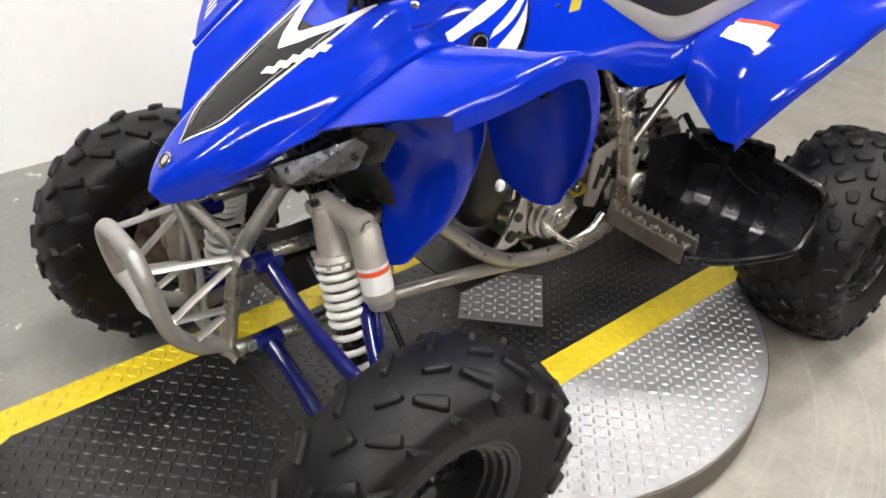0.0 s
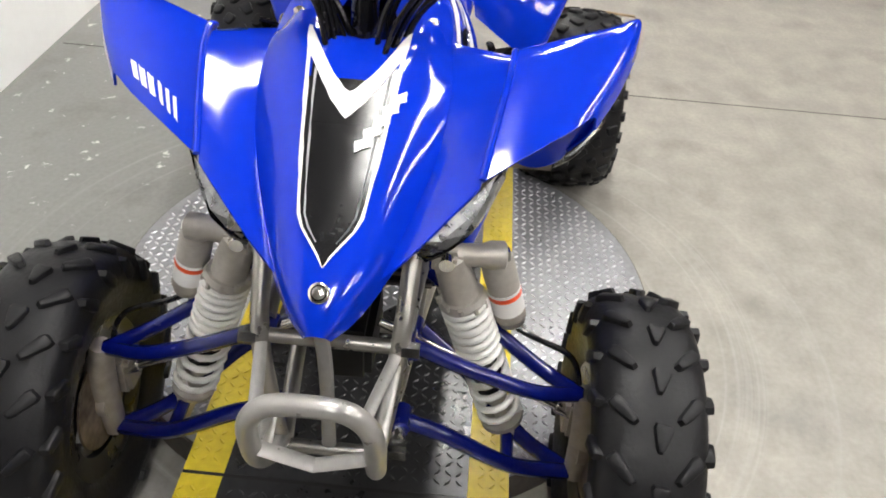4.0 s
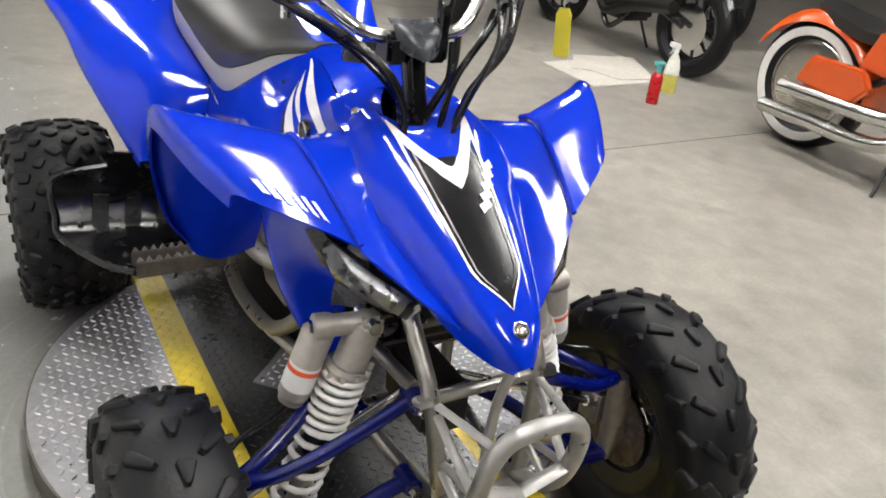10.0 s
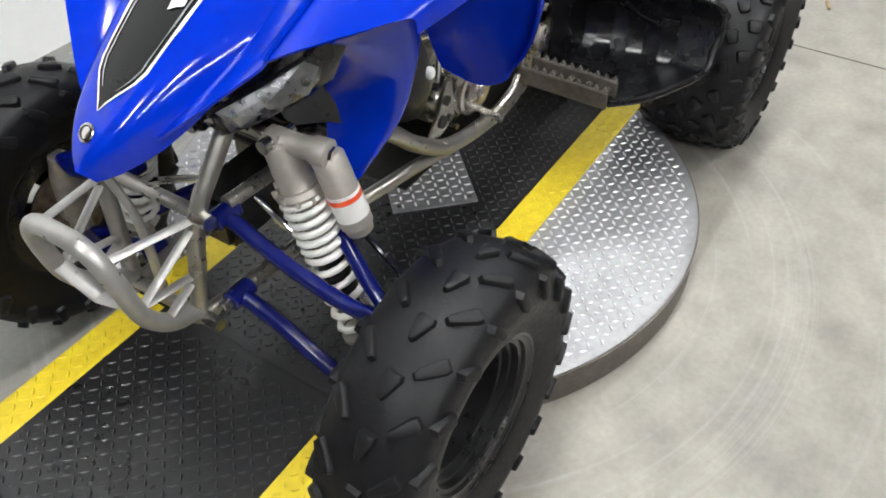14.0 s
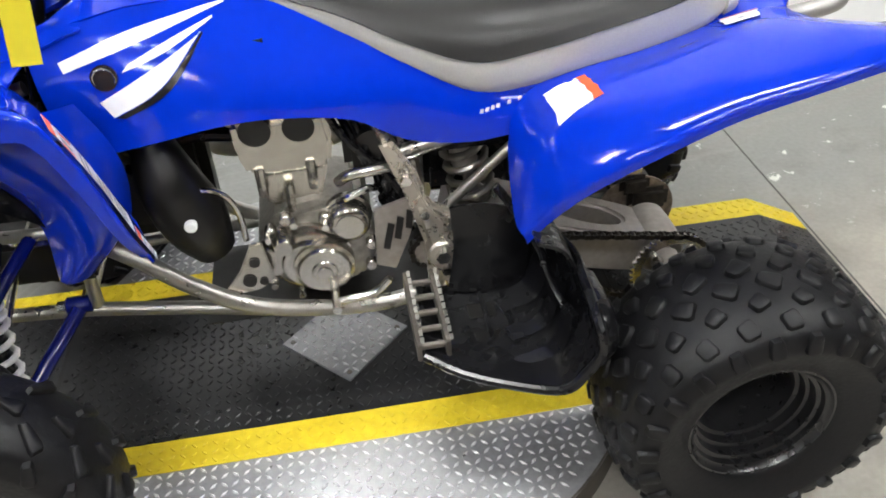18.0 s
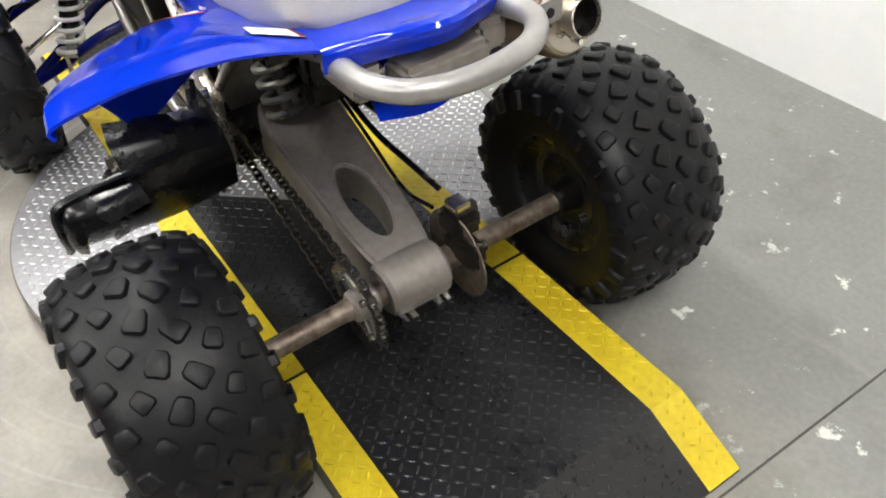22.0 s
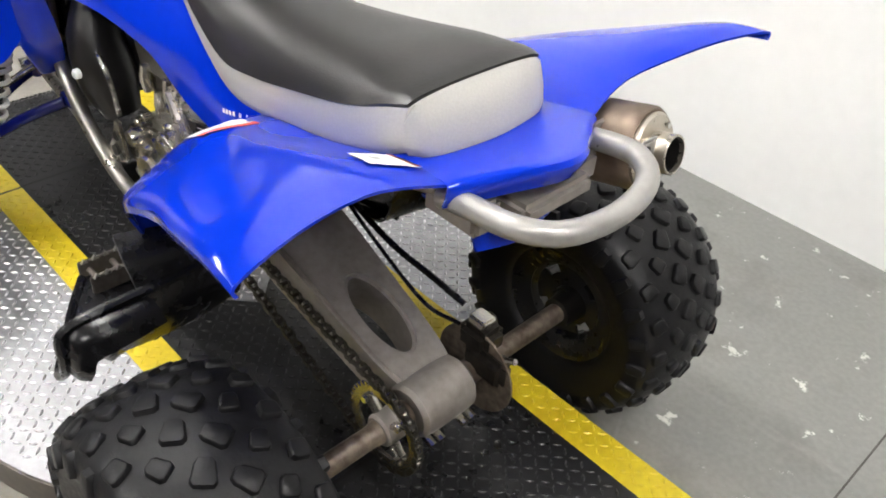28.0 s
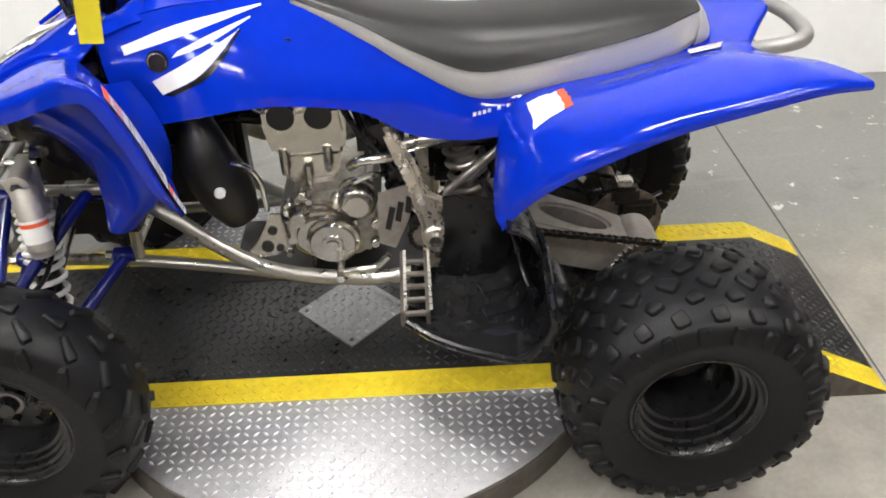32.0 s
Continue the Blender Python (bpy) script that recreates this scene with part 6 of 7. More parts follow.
part("rear_brake_hose", tube([(0.62, 0.10, 0.375), (0.55, 0.085, 0.40), (0.45, 0.075, 0.42), (0.33, 0.08, 0.45), (0.26, 0.09, 0.5)], 0.006, 8), BLACK, quad)
part("parking_cable", tube([(0.64, 0.07, 0.36), (0.56, 0.06, 0.36), (0.42, 0.07, 0.40), (0.3, 0.06, 0.48)], 0.004, 8), BLACK, quad)
sk = part("rear_shock", turned([(0, 0.02), (0.2, 0.024), (0.5, 0.026), (0.52, 0.012), (1, 0.012)], (0.255, -0.02, 0.63), (0.30, -0.02, 0.37), 20), ALU_DIRTY, quad, "rear shock absorber")
part("spring", coil((0.262, -0.02, 0.60), (0.298, -0.02, 0.40), 0.04, 0.0075, 6.5), STEEL, sk, "bronze coil spring")
part("linkage", join(rod((0.25, -0.05, 0.34), (0.25, 0.05, 0.34), 0.016), box(0.24, 0.36, -0.03, 0.03, 0.31, 0.35, 0.008)), ALU_DIRTY, quad)
for x, z in ((0.235, 0.455), (0.26, 0.44), (0.245, 0.485)):
    part("frame_bolt", rod((x, -0.15, z), (x, -0.165, z), 0.009, 6), CHROME, quad)

# the axle and the swingarm sit a little back and down from the engine
AXLE_GROUP = ("swingarm", "rear_axle", "axle_hub", "sprocket", "chain", "front_sprocket", "rear_brake_disc", "rear_caliper", "rear_brake_hose", "parking_cable")
for o in quad.children:
    if o.name.split(".")[0] in AXLE_GROUP:
        o.location = (0.022, 0, -0.012)

# ---- steering and controls ----
half_bar = [(0.0, 0.985), (0.055, 0.985), (0.10, 1.0), (0.165, 1.05), (0.24, 1.072), (0.388, 1.068)]
bx = lambda y: float(np.interp(y, [0, 0.1, 0.2, 0.41], [-0.372, -0.36, -0.285, -0.165]))
bar = part("handlebar", tube([(bx(y), -y, z) for y, z in half_bar[::-1]] + [(bx(y), y, z) for y, z in half_bar[1:]], 0.0112, 12), CHROME, quad, "silver handlebar")
GRIP = mat("grip_rubber", (0.02, 0.022, 0.03), 0.7, var=0.2, bump=0.6, fine=260)
for s in (-1, 1):
    P = lambda y, dx=0, dz=0: (bx(y) + dx, s * y, float(np.interp(y, [q[0] for q in half_bar], [q[1] for q in half_bar])) + dz)
    g = part("grip", tube([P(0.262), P(0.27), P(0.376), P(0.388)], [0.021, 0.0165, 0.0165, 0.0185], 16), GRIP, bar, "ribbed blue-black rubber grip" if s < 0 else "ribbed black rubber grip")
    part("lever", tube([P(0.18, -0.03, 0.0), P(0.22, -0.075, -0.012), P(0.29, -0.105, -0.024), P(0.34 + 0.016 * (s + 1), -0.118, -0.034), P(0.352 + 0.017 * (s + 1), -0.12, -0.036)], [0.012, 0.0095, 0.008, 0.0075, 0.011], 10, flat=0.7), SILVER_PAINT, bar, "bright metal lever")
    part("lever_clamp", join(rod(P(0.16), P(0.205), 0.02), box(bx(0.18) - 0.062, bx(0.18) - 0.003, s * 0.185 - 0.026, s * 0.185 + 0.026, 1.034, 1.066, 0.008)), SILVER_PAINT, bar)
    part("switch_box", box(bx(0.235) - 0.022, bx(0.235) + 0.022, s * 0.235 - 0.018, s * 0.235 + 0.018, 1.045, 1.1, 0.008), BLACK if s < 0 else SILVER_PAINT, bar, "black switch box" if s < 0 else "grey throttle housing")
part("brake_reservoir", join(box(-0.35, -0.297, 0.15, 0.203, 1.045, 1.095, 0.006), box(-0.353, -0.294, 0.147, 0.206, 1.094, 1.103, 0.003)), SILVER_PAINT, bar, "square grey brake fluid reservoir")
part("throttle_cap", rod((-0.275, 0.24, 1.045), (-0.275, 0.24, 1.098), 0.029, 24, 0.006), SILVER_PAINT, bar)
part("clutch_perch", tube([(-0.33, -0.19, 1.03), (-0.30, -0.21, 1.075), (-0.28, -0.2, 1.095)], 0.008, 8), CHROME, bar)
part("brake_lever_pin", rod((-0.345, 0.205, 1.01), (-0.345, 0.205, 1.05), 0.008, 8), CHROME, bar)
part("thumb_throttle", tube([(-0.24, 0.25, 1.045), (-0.19, 0.262, 1.02), (-0.15, 0.285, 1.005), (-0.115, 0.3, 1.0)], [0.016, 0.012, 0.012, 0.015], 10, flat=0.6), BLACK, bar, "black thumb throttle")
part("steering_stem", tube([(-0.435, 0, 0.72), (-0.415, 0, 0.82), (-0.372, 0, 0.985)], 0.02, 14), BLACK, quad, "black steering stem")
for y in (-0.0375, 0.0375):
    part("bar_clamp", box(-0.395, -0.345, y - 0.0175, y + 0.0175, 0.945, 0.99, 0.006), BLACK, bar)
cover = [[(-0.418, 0, 0.945), (-0.408, 0.02, 0.952), (-0.392, 0.034, 0.962)], [(-0.402, 0, 0.978), (-0.394, 0.027, 0.984), (-0.38, 0.04, 0.988)], [(-0.372, 0, 0.998), (-0.366, 0.028, 0.999), (-0.356, 0.04, 0.997)]]
cover = [[(x, -y, z) for x, y, z in r[:0:-1]] + r for r in cover]
COVERM = mat("slate_bar_plastic", (0.03, 0.033, 0.04), 0.3, var=0.1)
bc = part("bar_cover", sheet(cover, 0.004, 4, 4, True), COVERM, quad, "glossy slate-grey plastic bar cover")
bc.location = (-0.004, 0, 0.013)
part("key_post", tube([(-0.38, -0.045, 0.97), (-0.375, -0.05, 1.01), (-0.37, -0.05, 1.03)], 0.011, 10), BLACK, bar)
CAB = [((-0.33, 0.2, 1.03), (-0.40, 0.12, 0.99), (-0.425, 0.05, 0.92), (-0.43, 0.025, 0.80)),
       ((-0.30, 0.25, 1.05), (-0.42, 0.14, 1.0), (-0.44, 0.06, 0.92), (-0.445, 0.04, 0.80)),
       ((-0.32, 0.19, 1.02), (-0.38, 0.1, 0.965), (-0.41, 0.04, 0.9), (-0.42, -0.01, 0.79)),
       ((-0.33, -0.2, 1.03), (-0.40, -0.12, 0.995), (-0.425, -0.05, 0.92), (-0.43, -0.025, 0.80)),
       ((-0.30, -0.25, 1.03), (-0.40, -0.16, 0.965), (-0.425, -0.08, 0.9), (-0.435, -0.045, 0.80)),
       ((-0.33, -0.2, 1.06), (-0.42, -0.15, 1.0), (-0.45, -0.07, 0.91), (-0.44, -0.03, 0.79)),
       ((-0.36, -0.09, 0.985), (-0.40, -0.06, 0.93), (-0.40, -0.02, 0.86), (-0.41, 0.0, 0.78))]
for c in CAB:
    part("cable", tube(c, 0.0062, 8), BLACK, bar)
    part("cable", tube([(x - 0.012, y * 0.86 + 0.006, z - 0.012) for x, y, z in c], 0.0045, 8), BLACK, bar)
TAGM = mat("yellow_paper", (0.8, 0.68, 0.03), 0.6, var=0.05)
tag = thing("paper_tag", "yellow paper tag hanging from the clutch lever", "tag", (-0.3, -0.352, 1.02))
bm = prism([(-0.0175, -0.09), (0.0175, -0.09), (0.0175, -0.012), (0.01, 0), (-0.01, 0), (-0.0175, -0.012)], 0.0012)
bm.transform(Matrix.Rotation(radians(8), 4, "Y") @ Matrix.Rotation(radians(18), 4, "Z") @ Matrix.Rotation(radians(90), 4, "X"))
part("card", bm, TAGM, tag, "", 0)
part("string", tube([(0, 0, -0.004), (0.002, 0, 0.012), (-0.002, 0.002, 0.026)], 0.001, 6), WHITE, tag)

bar.location = (-0.004, 0, 0.002)

# ---- prints on the bodywork ----
fo_at = bilinear(fender_outer)
fR = [o for o in quad.children if o.name.startswith("front_fender")]
def nearest(surf, p, nu, nv):
    """The surface's own axes at the place nearest to p."""
    grid = [(u, v) for u in np.linspace(0, nu, 4 * nu + 1) for v in np.linspace(0, nv, 4 * nv + 1)]
    return np.array(min(grid, key=lambda q: np.linalg.norm(surf(*q) - np.array(p))))


LA, LB = nearest(fo_at, (-0.535, 0.295, 0.815), 4, 7), nearest(fo_at, (-0.588, 0.21, 0.785), 4, 7)
tilt = np.array([0.0, 0.42])
# the maker's name on the fender stands as plain white bars
for k in range(6):
    a0, b0 = LA + (LB - LA) * (k / 6), LA + (LB - LA) * ((k + 0.6) / 6)
    patch([a0, b0, b0 + tilt, a0 + tilt], WHITE, "lettering", fR[1], fo_at, 0.003, 3, "white letter-sized bar")
lab = lambda u, v: fo_at(u, v) * np.array([1, -1, 1]) + np.array([0.006, 0, 0.002])
def flap_patch(u0, u1, v0, v1, material, lift, label=""):
    vs, fs = [], []
    for i in range(7):
        for j in range(5):
            vs.append(lab(u0 + (u1 - u0) * j / 4, v0 + (v1 - v0) * i / 6) + np.array([lift, 0, 0]))
    for i in range(6):
        for j in range(4):
            k = i * 5 + j
            fs.append((k, k + 1, k + 6, k + 5))
    part("label", quads(vs, fs), material, fR[0], label, 180)
flap_patch(0.85, 2.4, 4.33, 6.08, WHITE, 0.0, "white warning label with a red head")
flap_patch(0.85, 2.4, 4.33, 4.5, ORANGE, 0.0008)
for k in range(4):
    flap_patch(1.0 + 0.35 * k, 1.22 + 0.35 * k, 4.6, 4.82, GREYINK if k % 2 else ORANGE, 0.0008)
for k in range(9):
    flap_patch(1.0, 2.2 - 0.2 * (k % 3), 4.95 + 0.115 * k, 4.985 + 0.115 * k, GREYINK, 0.0008)
flap_patch(1.25, 2.4, 6.15, 6.95, WHITE, 0.0, "small white warning label")
flap_patch(1.25, 2.4, 6.15, 6.28, ORANGE, 0.0008)
for k in range(4):
    flap_patch(1.4, 2.2, 6.42 + 0.11 * k, 6.455 + 0.11 * k, GREYINK, 0.0008)

# small white print under the seat, beyond reading, on both cowls
cowls = [o for o in quad.children if o.name.startswith("side_cowl")]
for s, c in zip((-1, 1), cowls):
    for k in range(11):
        if k in (4, 6):
            continue
        x = 0.29 + 0.0095 * k
        z = 0.664 + (x - 0.29) * 0.24
        y = cowl_y(x, z) + 0.0075
        vs = [(x - 0.0032, s * y, z - 0.004), (x + 0.0032, s * y, z - 0.004), (x + 0.0044, s * (y - 0.0005), z + 0.004), (x - 0.002, s * (y - 0.0005), z + 0.004)]
        part("lettering", quads(vs, [(0, 1, 2, 3)]), WHITE, c, "small white letter-sized bar", 0)

# ---- the hall round the turntable ----
POST = mat("red_brown_steel_paint", (0.22, 0.05, 0.025), 0.5, var=0.3, scale=9, dark=(0.12, 0.03, 0.018), blotch=(0.27, 0.07, 0.03))
for x, y in ((-2.31, 1.372), (2.5, 1.375)):
    t = thing("steel_column", "red-brown painted steel column at the end of the wall", "column", (x, y, 0), "steel columns")
    part("flange", box(-0.05, 0.05, -0.05, -0.04, 0, 4.2, 0.001), POST, t)
    part("flange", box(-0.05, 0.05, 0.04, 0.05, 0, 4.2, 0.001), POST, t)
    part("web", box(-0.005, 0.005, -0.04, 0.04, 0, 4.2, 0.0), POST, t)
    part("base_plate", box(-0.08, 0.08, -0.07, 0.07, 0, 0.012, 0.003), POST, t)

PALE = mat("pale_cardboard", (0.55, 0.52, 0.47), 0.8, var=0.12, scale=6)
c1 = prism([(2.12, -2.6), (2.62, -2.58), (2.68, -3.3), (2.12, -3.06)], 0.006)
tagged(obj("cardboard_sheet", c1, PALE, 0), "pale flattened cardboard lying on the concrete", "cardboard", "cardboard on the floor")
c2 = prism([(2.2, -2.86), (2.4, -2.8), (2.46, -2.7), (2.74, -2.92), (2.62, -3.34), (2.16, -3.12)], 0.005, Matrix.Translation((0, 0, 0.0062)))
tagged(obj("cardboard_sheet", c2, PALE, 0), "white torn cardboard lying on another sheet", "cardboard", "cardboard on the floor")

REDP = mat("red_plastic", (0.45, 0.01, 0.015), 0.3, var=0.1)
CLEARP = mat("cloudy_plastic", (0.65, 0.66, 0.6), 0.3, var=0.06)
YELLIQ = mat("yellow_liquid", (0.55, 0.5, 0.1), 0.2, var=0.06)
TEAL = mat("teal_plastic", (0.1, 0.4, 0.4), 0.4, var=0.1)
b = thing("spray_can", "red bottle with a teal cap standing on the concrete", "bottle", (1.79, -2.76, 0))
part("body", lathe([(0, 0), (0, 0.032), (0.005, 0.034), (0.15, 0.034), (0.175, 0.02), (0.18, 0.012), (0.18, 0)], 24, "z"), REDP, b)
part("cap", lathe([(0.18, 0), (0.18, 0.016), (0.215, 0.014), (0.22, 0.03), (0.235, 0.03), (0.24, 0)], 16, "z"), TEAL, b)
b = thing("spray_bottle", "cloudy spray bottle half full of yellow liquid", "bottle", (1.95, -3.03, 0))
part("body", lathe([(0.11, 0), (0.11, 0.044), (0.15, 0.043), (0.2, 0.03), (0.235, 0.014), (0.24, 0.014), (0.24, 0)], 24, "z"), CLEARP, b)
part("liquid", lathe([(0, 0), (0, 0.043), (0.004, 0.045), (0.109, 0.045), (0.109, 0)], 24, "z"), YELLIQ, b)
part("spray_head", join(box(-0.02, 0.055, -0.014, 0.014, 0.262, 0.29, 0.005), rod((0, 0, 0.24), (0, 0, 0.265), 0.016)), WHITE, b)
part("trigger", tube([(0.035, 0, 0.265), (0.03, 0, 0.245), (0.042, 0, 0.22)], 0.006, 8), WHITE, b)

ORANGEP = mat("orange_metallic_paint", (0.62, 0.09, 0.012), 0.2, var=0.06, coat=0.6)
WHITEWALL = mat("whitewall_rubber", (0.7, 0.69, 0.66), 0.5, var=0.06)
GLOSSB = mat("gloss_black_paint", (0.012, 0.012, 0.013), 0.2, var=0.1, coat=0.5)


def bike_wheel(parent, x, r, w, style):
    """A motorcycle wheel in the parent's own space, rolling along x."""
    prof = [(-w * 0.6, r * 0.68), (-w, r * 0.78), (-w * 0.95, r * 0.9), (-w * 0.55, r * 0.985), (0, r), (w * 0.55, r * 0.985), (w * 0.95, r * 0.9), (w, r * 0.78), (w * 0.6, r * 0.68), (-w * 0.6, r * 0.68)]
    wh = part("wheel", lathe(prof, 48, "y", (x, 0, r)), RUBBER, parent, "black road tyre")
    rimm = CHROME if style != "alloy" else GLOSSB
    part("rim", lathe([(-w * 0.62, r * 0.70), (-w * 0.7, r * 0.66), (-w * 0.4, r * 0.61), (w * 0.4, r * 0.61), (w * 0.7, r * 0.66), (w * 0.62, r * 0.70), (-w * 0.62, r * 0.70)], 48, "y", (x, 0, r)), rimm, wh)
    part("hub", rod((x, -w * 0.8, r), (x, w * 0.8, r), r * 0.16, 20, 0.006), rimm, wh)
    if style == "disc":
        part("cover_disc", lathe([(-w * 0.55, 0.02), (-w * 0.75, r * 0.3), (-w * 0.6, r * 0.62), (-w * 0.5, r * 0.62), (-w * 0.5, 0.02)], 40, "y", (x, 0, r)), ALU, wh, "bright solid wheel disc")
        part("whitewall", lathe([(-w * 0.99, r * 0.75), (-w * 1.02, r * 0.8), (-w * 0.99, r * 0.88), (-w * 0.9, r * 0.88), (-w * 0.9, r * 0.75), (-w * 0.99, r * 0.75)], 48, "y", (x, 0, r)), WHITEWALL, wh, "white sidewall band")
    else:
        n = 10
        for k in range(n):
            a = 2 * math.pi * k / n
            part("spoke", tube([(x + r * 0.14 * math.cos(a), 0, r + r * 0.14 * math.sin(a)), (x + r * 0.63 * math.cos(a + 0.12), 0, r + r * 0.63 * math.sin(a + 0.12))], [0.014, 0.009], 8), rimm, wh)
        part("brake_disc", lathe([(w * 0.75, r * 0.3), (w * 0.75, r * 0.47), (w * 0.85, r * 0.47), (w * 0.85, r * 0.3)], 40, "y", (x, 0, r)), CHROME, wh)
    return wh


def motorcycle(label, at, turn, paint, style, r, w, base):
    """A parked motorcycle whose near wheel stands at its origin; the other is base metres along its x."""
    t = thing("motorcycle", label, "motorcycle", (at[0], at[1], 0), "parked motorcycles")
    t.rotation_euler = (0, 0, radians(turn))
    bike_wheel(t, 0, r, w, style)
    bike_wheel(t, base, r * 1.02, w * 0.85, style if style == "alloy" else "spoke")
    arc = [(math.cos(a) * (r + 0.035), r + math.sin(a) * (r + 0.035)) for a in np.linspace(radians(-5 if style == "disc" else 50), radians(150), 8)]
    part("fender", sheet([[(x, -w * 1.25, z - 0.05), (x, -w * 0.9, z), (x, 0, z + 0.012), (x, w * 0.9, z), (x, w * 1.25, z - 0.05)] for x, z in arc], 0.004, 3, 3), paint, t)
    part("frame", join(tube([(0.02, 0.09, r), (0.35, 0.1, 0.42), (0.6, 0.1, 0.62), (base - 0.45, 0.06, 0.85)], 0.02, 10), tube([(0.02, -0.09, r), (0.35, -0.1, 0.42), (0.6, -0.1, 0.62), (base - 0.45, -0.06, 0.85)], 0.02, 10), tube([(0.45, 0.09, 0.4), (0.6, 0.1, 0.2), (base - 0.65, 0.1, 0.2), (base - 0.42, 0.05, 0.7)], 0.02, 10)), GLOSSB, t)
    part("engine", join(box(0.5, base - 0.6, -0.13, 0.13, 0.22, 0.48, 0.03), turned([(0, 0.09), (1, 0.08)], (0.62, 0, 0.45), (0.55, 0, 0.72), 18), turned([(0, 0.09), (1, 0.08)], (0.78, 0, 0.45), (0.86, 0, 0.72), 18)), ALU if style == "disc" else DARK, t)
    part("engine_cover", rod((0.68, -0.12, 0.34), (0.68, -0.17, 0.34), 0.1, 24, 0.01), CHROME if style == "disc" else DARK, t)
    tk = [[(0.5, -0.06, 0.72), (0.5, 0, 0.76), (0.5, 0.06, 0.72)], [(0.62, -0.13, 0.76), (0.62, 0, 0.88), (0.62, 0.13, 0.76)], [(0.8, -0.15, 0.78), (0.8, 0, 0.93), (0.8, 0.15, 0.78)], [(0.98, -0.08, 0.84), (0.98, 0, 0.92), (0.98, 0.08, 0.84)]]
    part("tank", sheet(tk, 0.02, 4, 4), paint, t)
    st = [[(-0.05, -0.08, 0.72), (-0.05, 0, 0.75), (-0.05, 0.08, 0.72)], [(0.15, -0.13, 0.68), (0.15, 0, 0.71), (0.15, 0.13, 0.68)], [(0.35, -0.14, 0.66), (0.35, 0, 0.70), (0.35, 0.14, 0.66)], [(0.52, -0.08, 0.73), (0.52, 0, 0.76), (0.52, 0.08, 0.73)]]
    part("saddle", sheet(st, 0.06, 4, 4), VINYL, t)
    for y in (-0.1, 0.1):
        part("fork", rod((base, y, r), (base - 0.32, y, 0.95), 0.022), CHROME if style == "disc" else GLOSSB, t)
    part("handlebar", tube([(base - 0.62, -0.38, 1.0), (base - 0.42, -0.25, 1.04), (base - 0.34, 0, 0.98), (base - 0.42, 0.25, 1.04), (base - 0.62, 0.38, 1.0)], 0.013, 10), CHROME, t)
    part("headlamp", turned([(0, 0.03), (0.4, 0.085), (1, 0.09), (1.02, 0)], (base - 0.36, 0, 0.84), (base - 0.2, 0, 0.83), 24), CHROME, t)
    if style == "disc":
        for k, z in enumerate((0.19, 0.31)):
            part("exhaust_pipe", tube([(-0.12 + 0.08 * k, -0.2, z), (0.15, -0.2, z + 0.005), (0.55, -0.2, z + 0.02), (0.75, -0.19, 0.36 + 0.05 * k), (0.85, -0.12, 0.5)], [0.036, 0.038, 0.036, 0.026, 0.024], 14), CHROME, t, "chrome exhaust pipe")
        part("side_box", prism([(0.02, 0.36), (0.34, 0.33), (0.42, 0.42), (0.36, 0.5), (0.08, 0.5)], 0.05, Matrix.Translation((0, -0.15, 0)) @ Matrix.Rotation(radians(90), 4, "X"), 0.012), paint, t, "orange swingarm cover")
        part("side_cover", prism([(0.3, 0.5), (0.55, 0.48), (0.6, 0.7), (0.36, 0.68)], 0.04, Matrix.Translation((0, -0.12, 0)) @ Matrix.Rotation(radians(90), 4, "X"), 0.012), paint, t)
    else:
        part("exhaust_pipe", tube([(0.05, 0.17, 0.42), (0.4, 0.17, 0.36), (0.7, 0.15, 0.26), (0.9, 0.1, 0.4)], [0.045, 0.045, 0.025, 0.022], 14), DARK, t)
        part("side_cover", prism([(0.2, 0.45), (0.5, 0.4), (0.58, 0.68), (0.2, 0.66)], 0.2, Matrix.Translation((0, 0.1, 0)) @ Matrix.Rotation(radians(90), 4, "X"), 0.02), paint, t)
    part("side_stand", rod((0.6, -0.1, 0.22), (0.64, -0.26, 0.0), 0.01), DARK, t)
    return t


motorcycle("orange cruiser motorcycle with whitewall tyre and chrome pipes", (1.07, -3.12), 180, ORANGEP, "disc", 0.32, 0.085, 1.62)
motorcycle("black motorcycle with alloy wheels parked on the concrete", (2.24, -3.44), 0, GLOSSB, "alloy", 0.31, 0.062, 1.4)
motorcycle("black motorcycle with alloy wheels in the dim hall", (3.5, -2.42), -15, GLOSSB, "alloy", 0.3, 0.07, 1.35)
motorcycle("dark motorcycle standing far back in the hall", (2.95, -4.5), -20, GLOSSB, "alloy", 0.31, 0.07, 1.4)
motorcycle("dark motorcycle standing beyond the end of the wall", (3.95, 1.2), 30, GLOSSB, "alloy", 0.31, 0.07, 1.35)

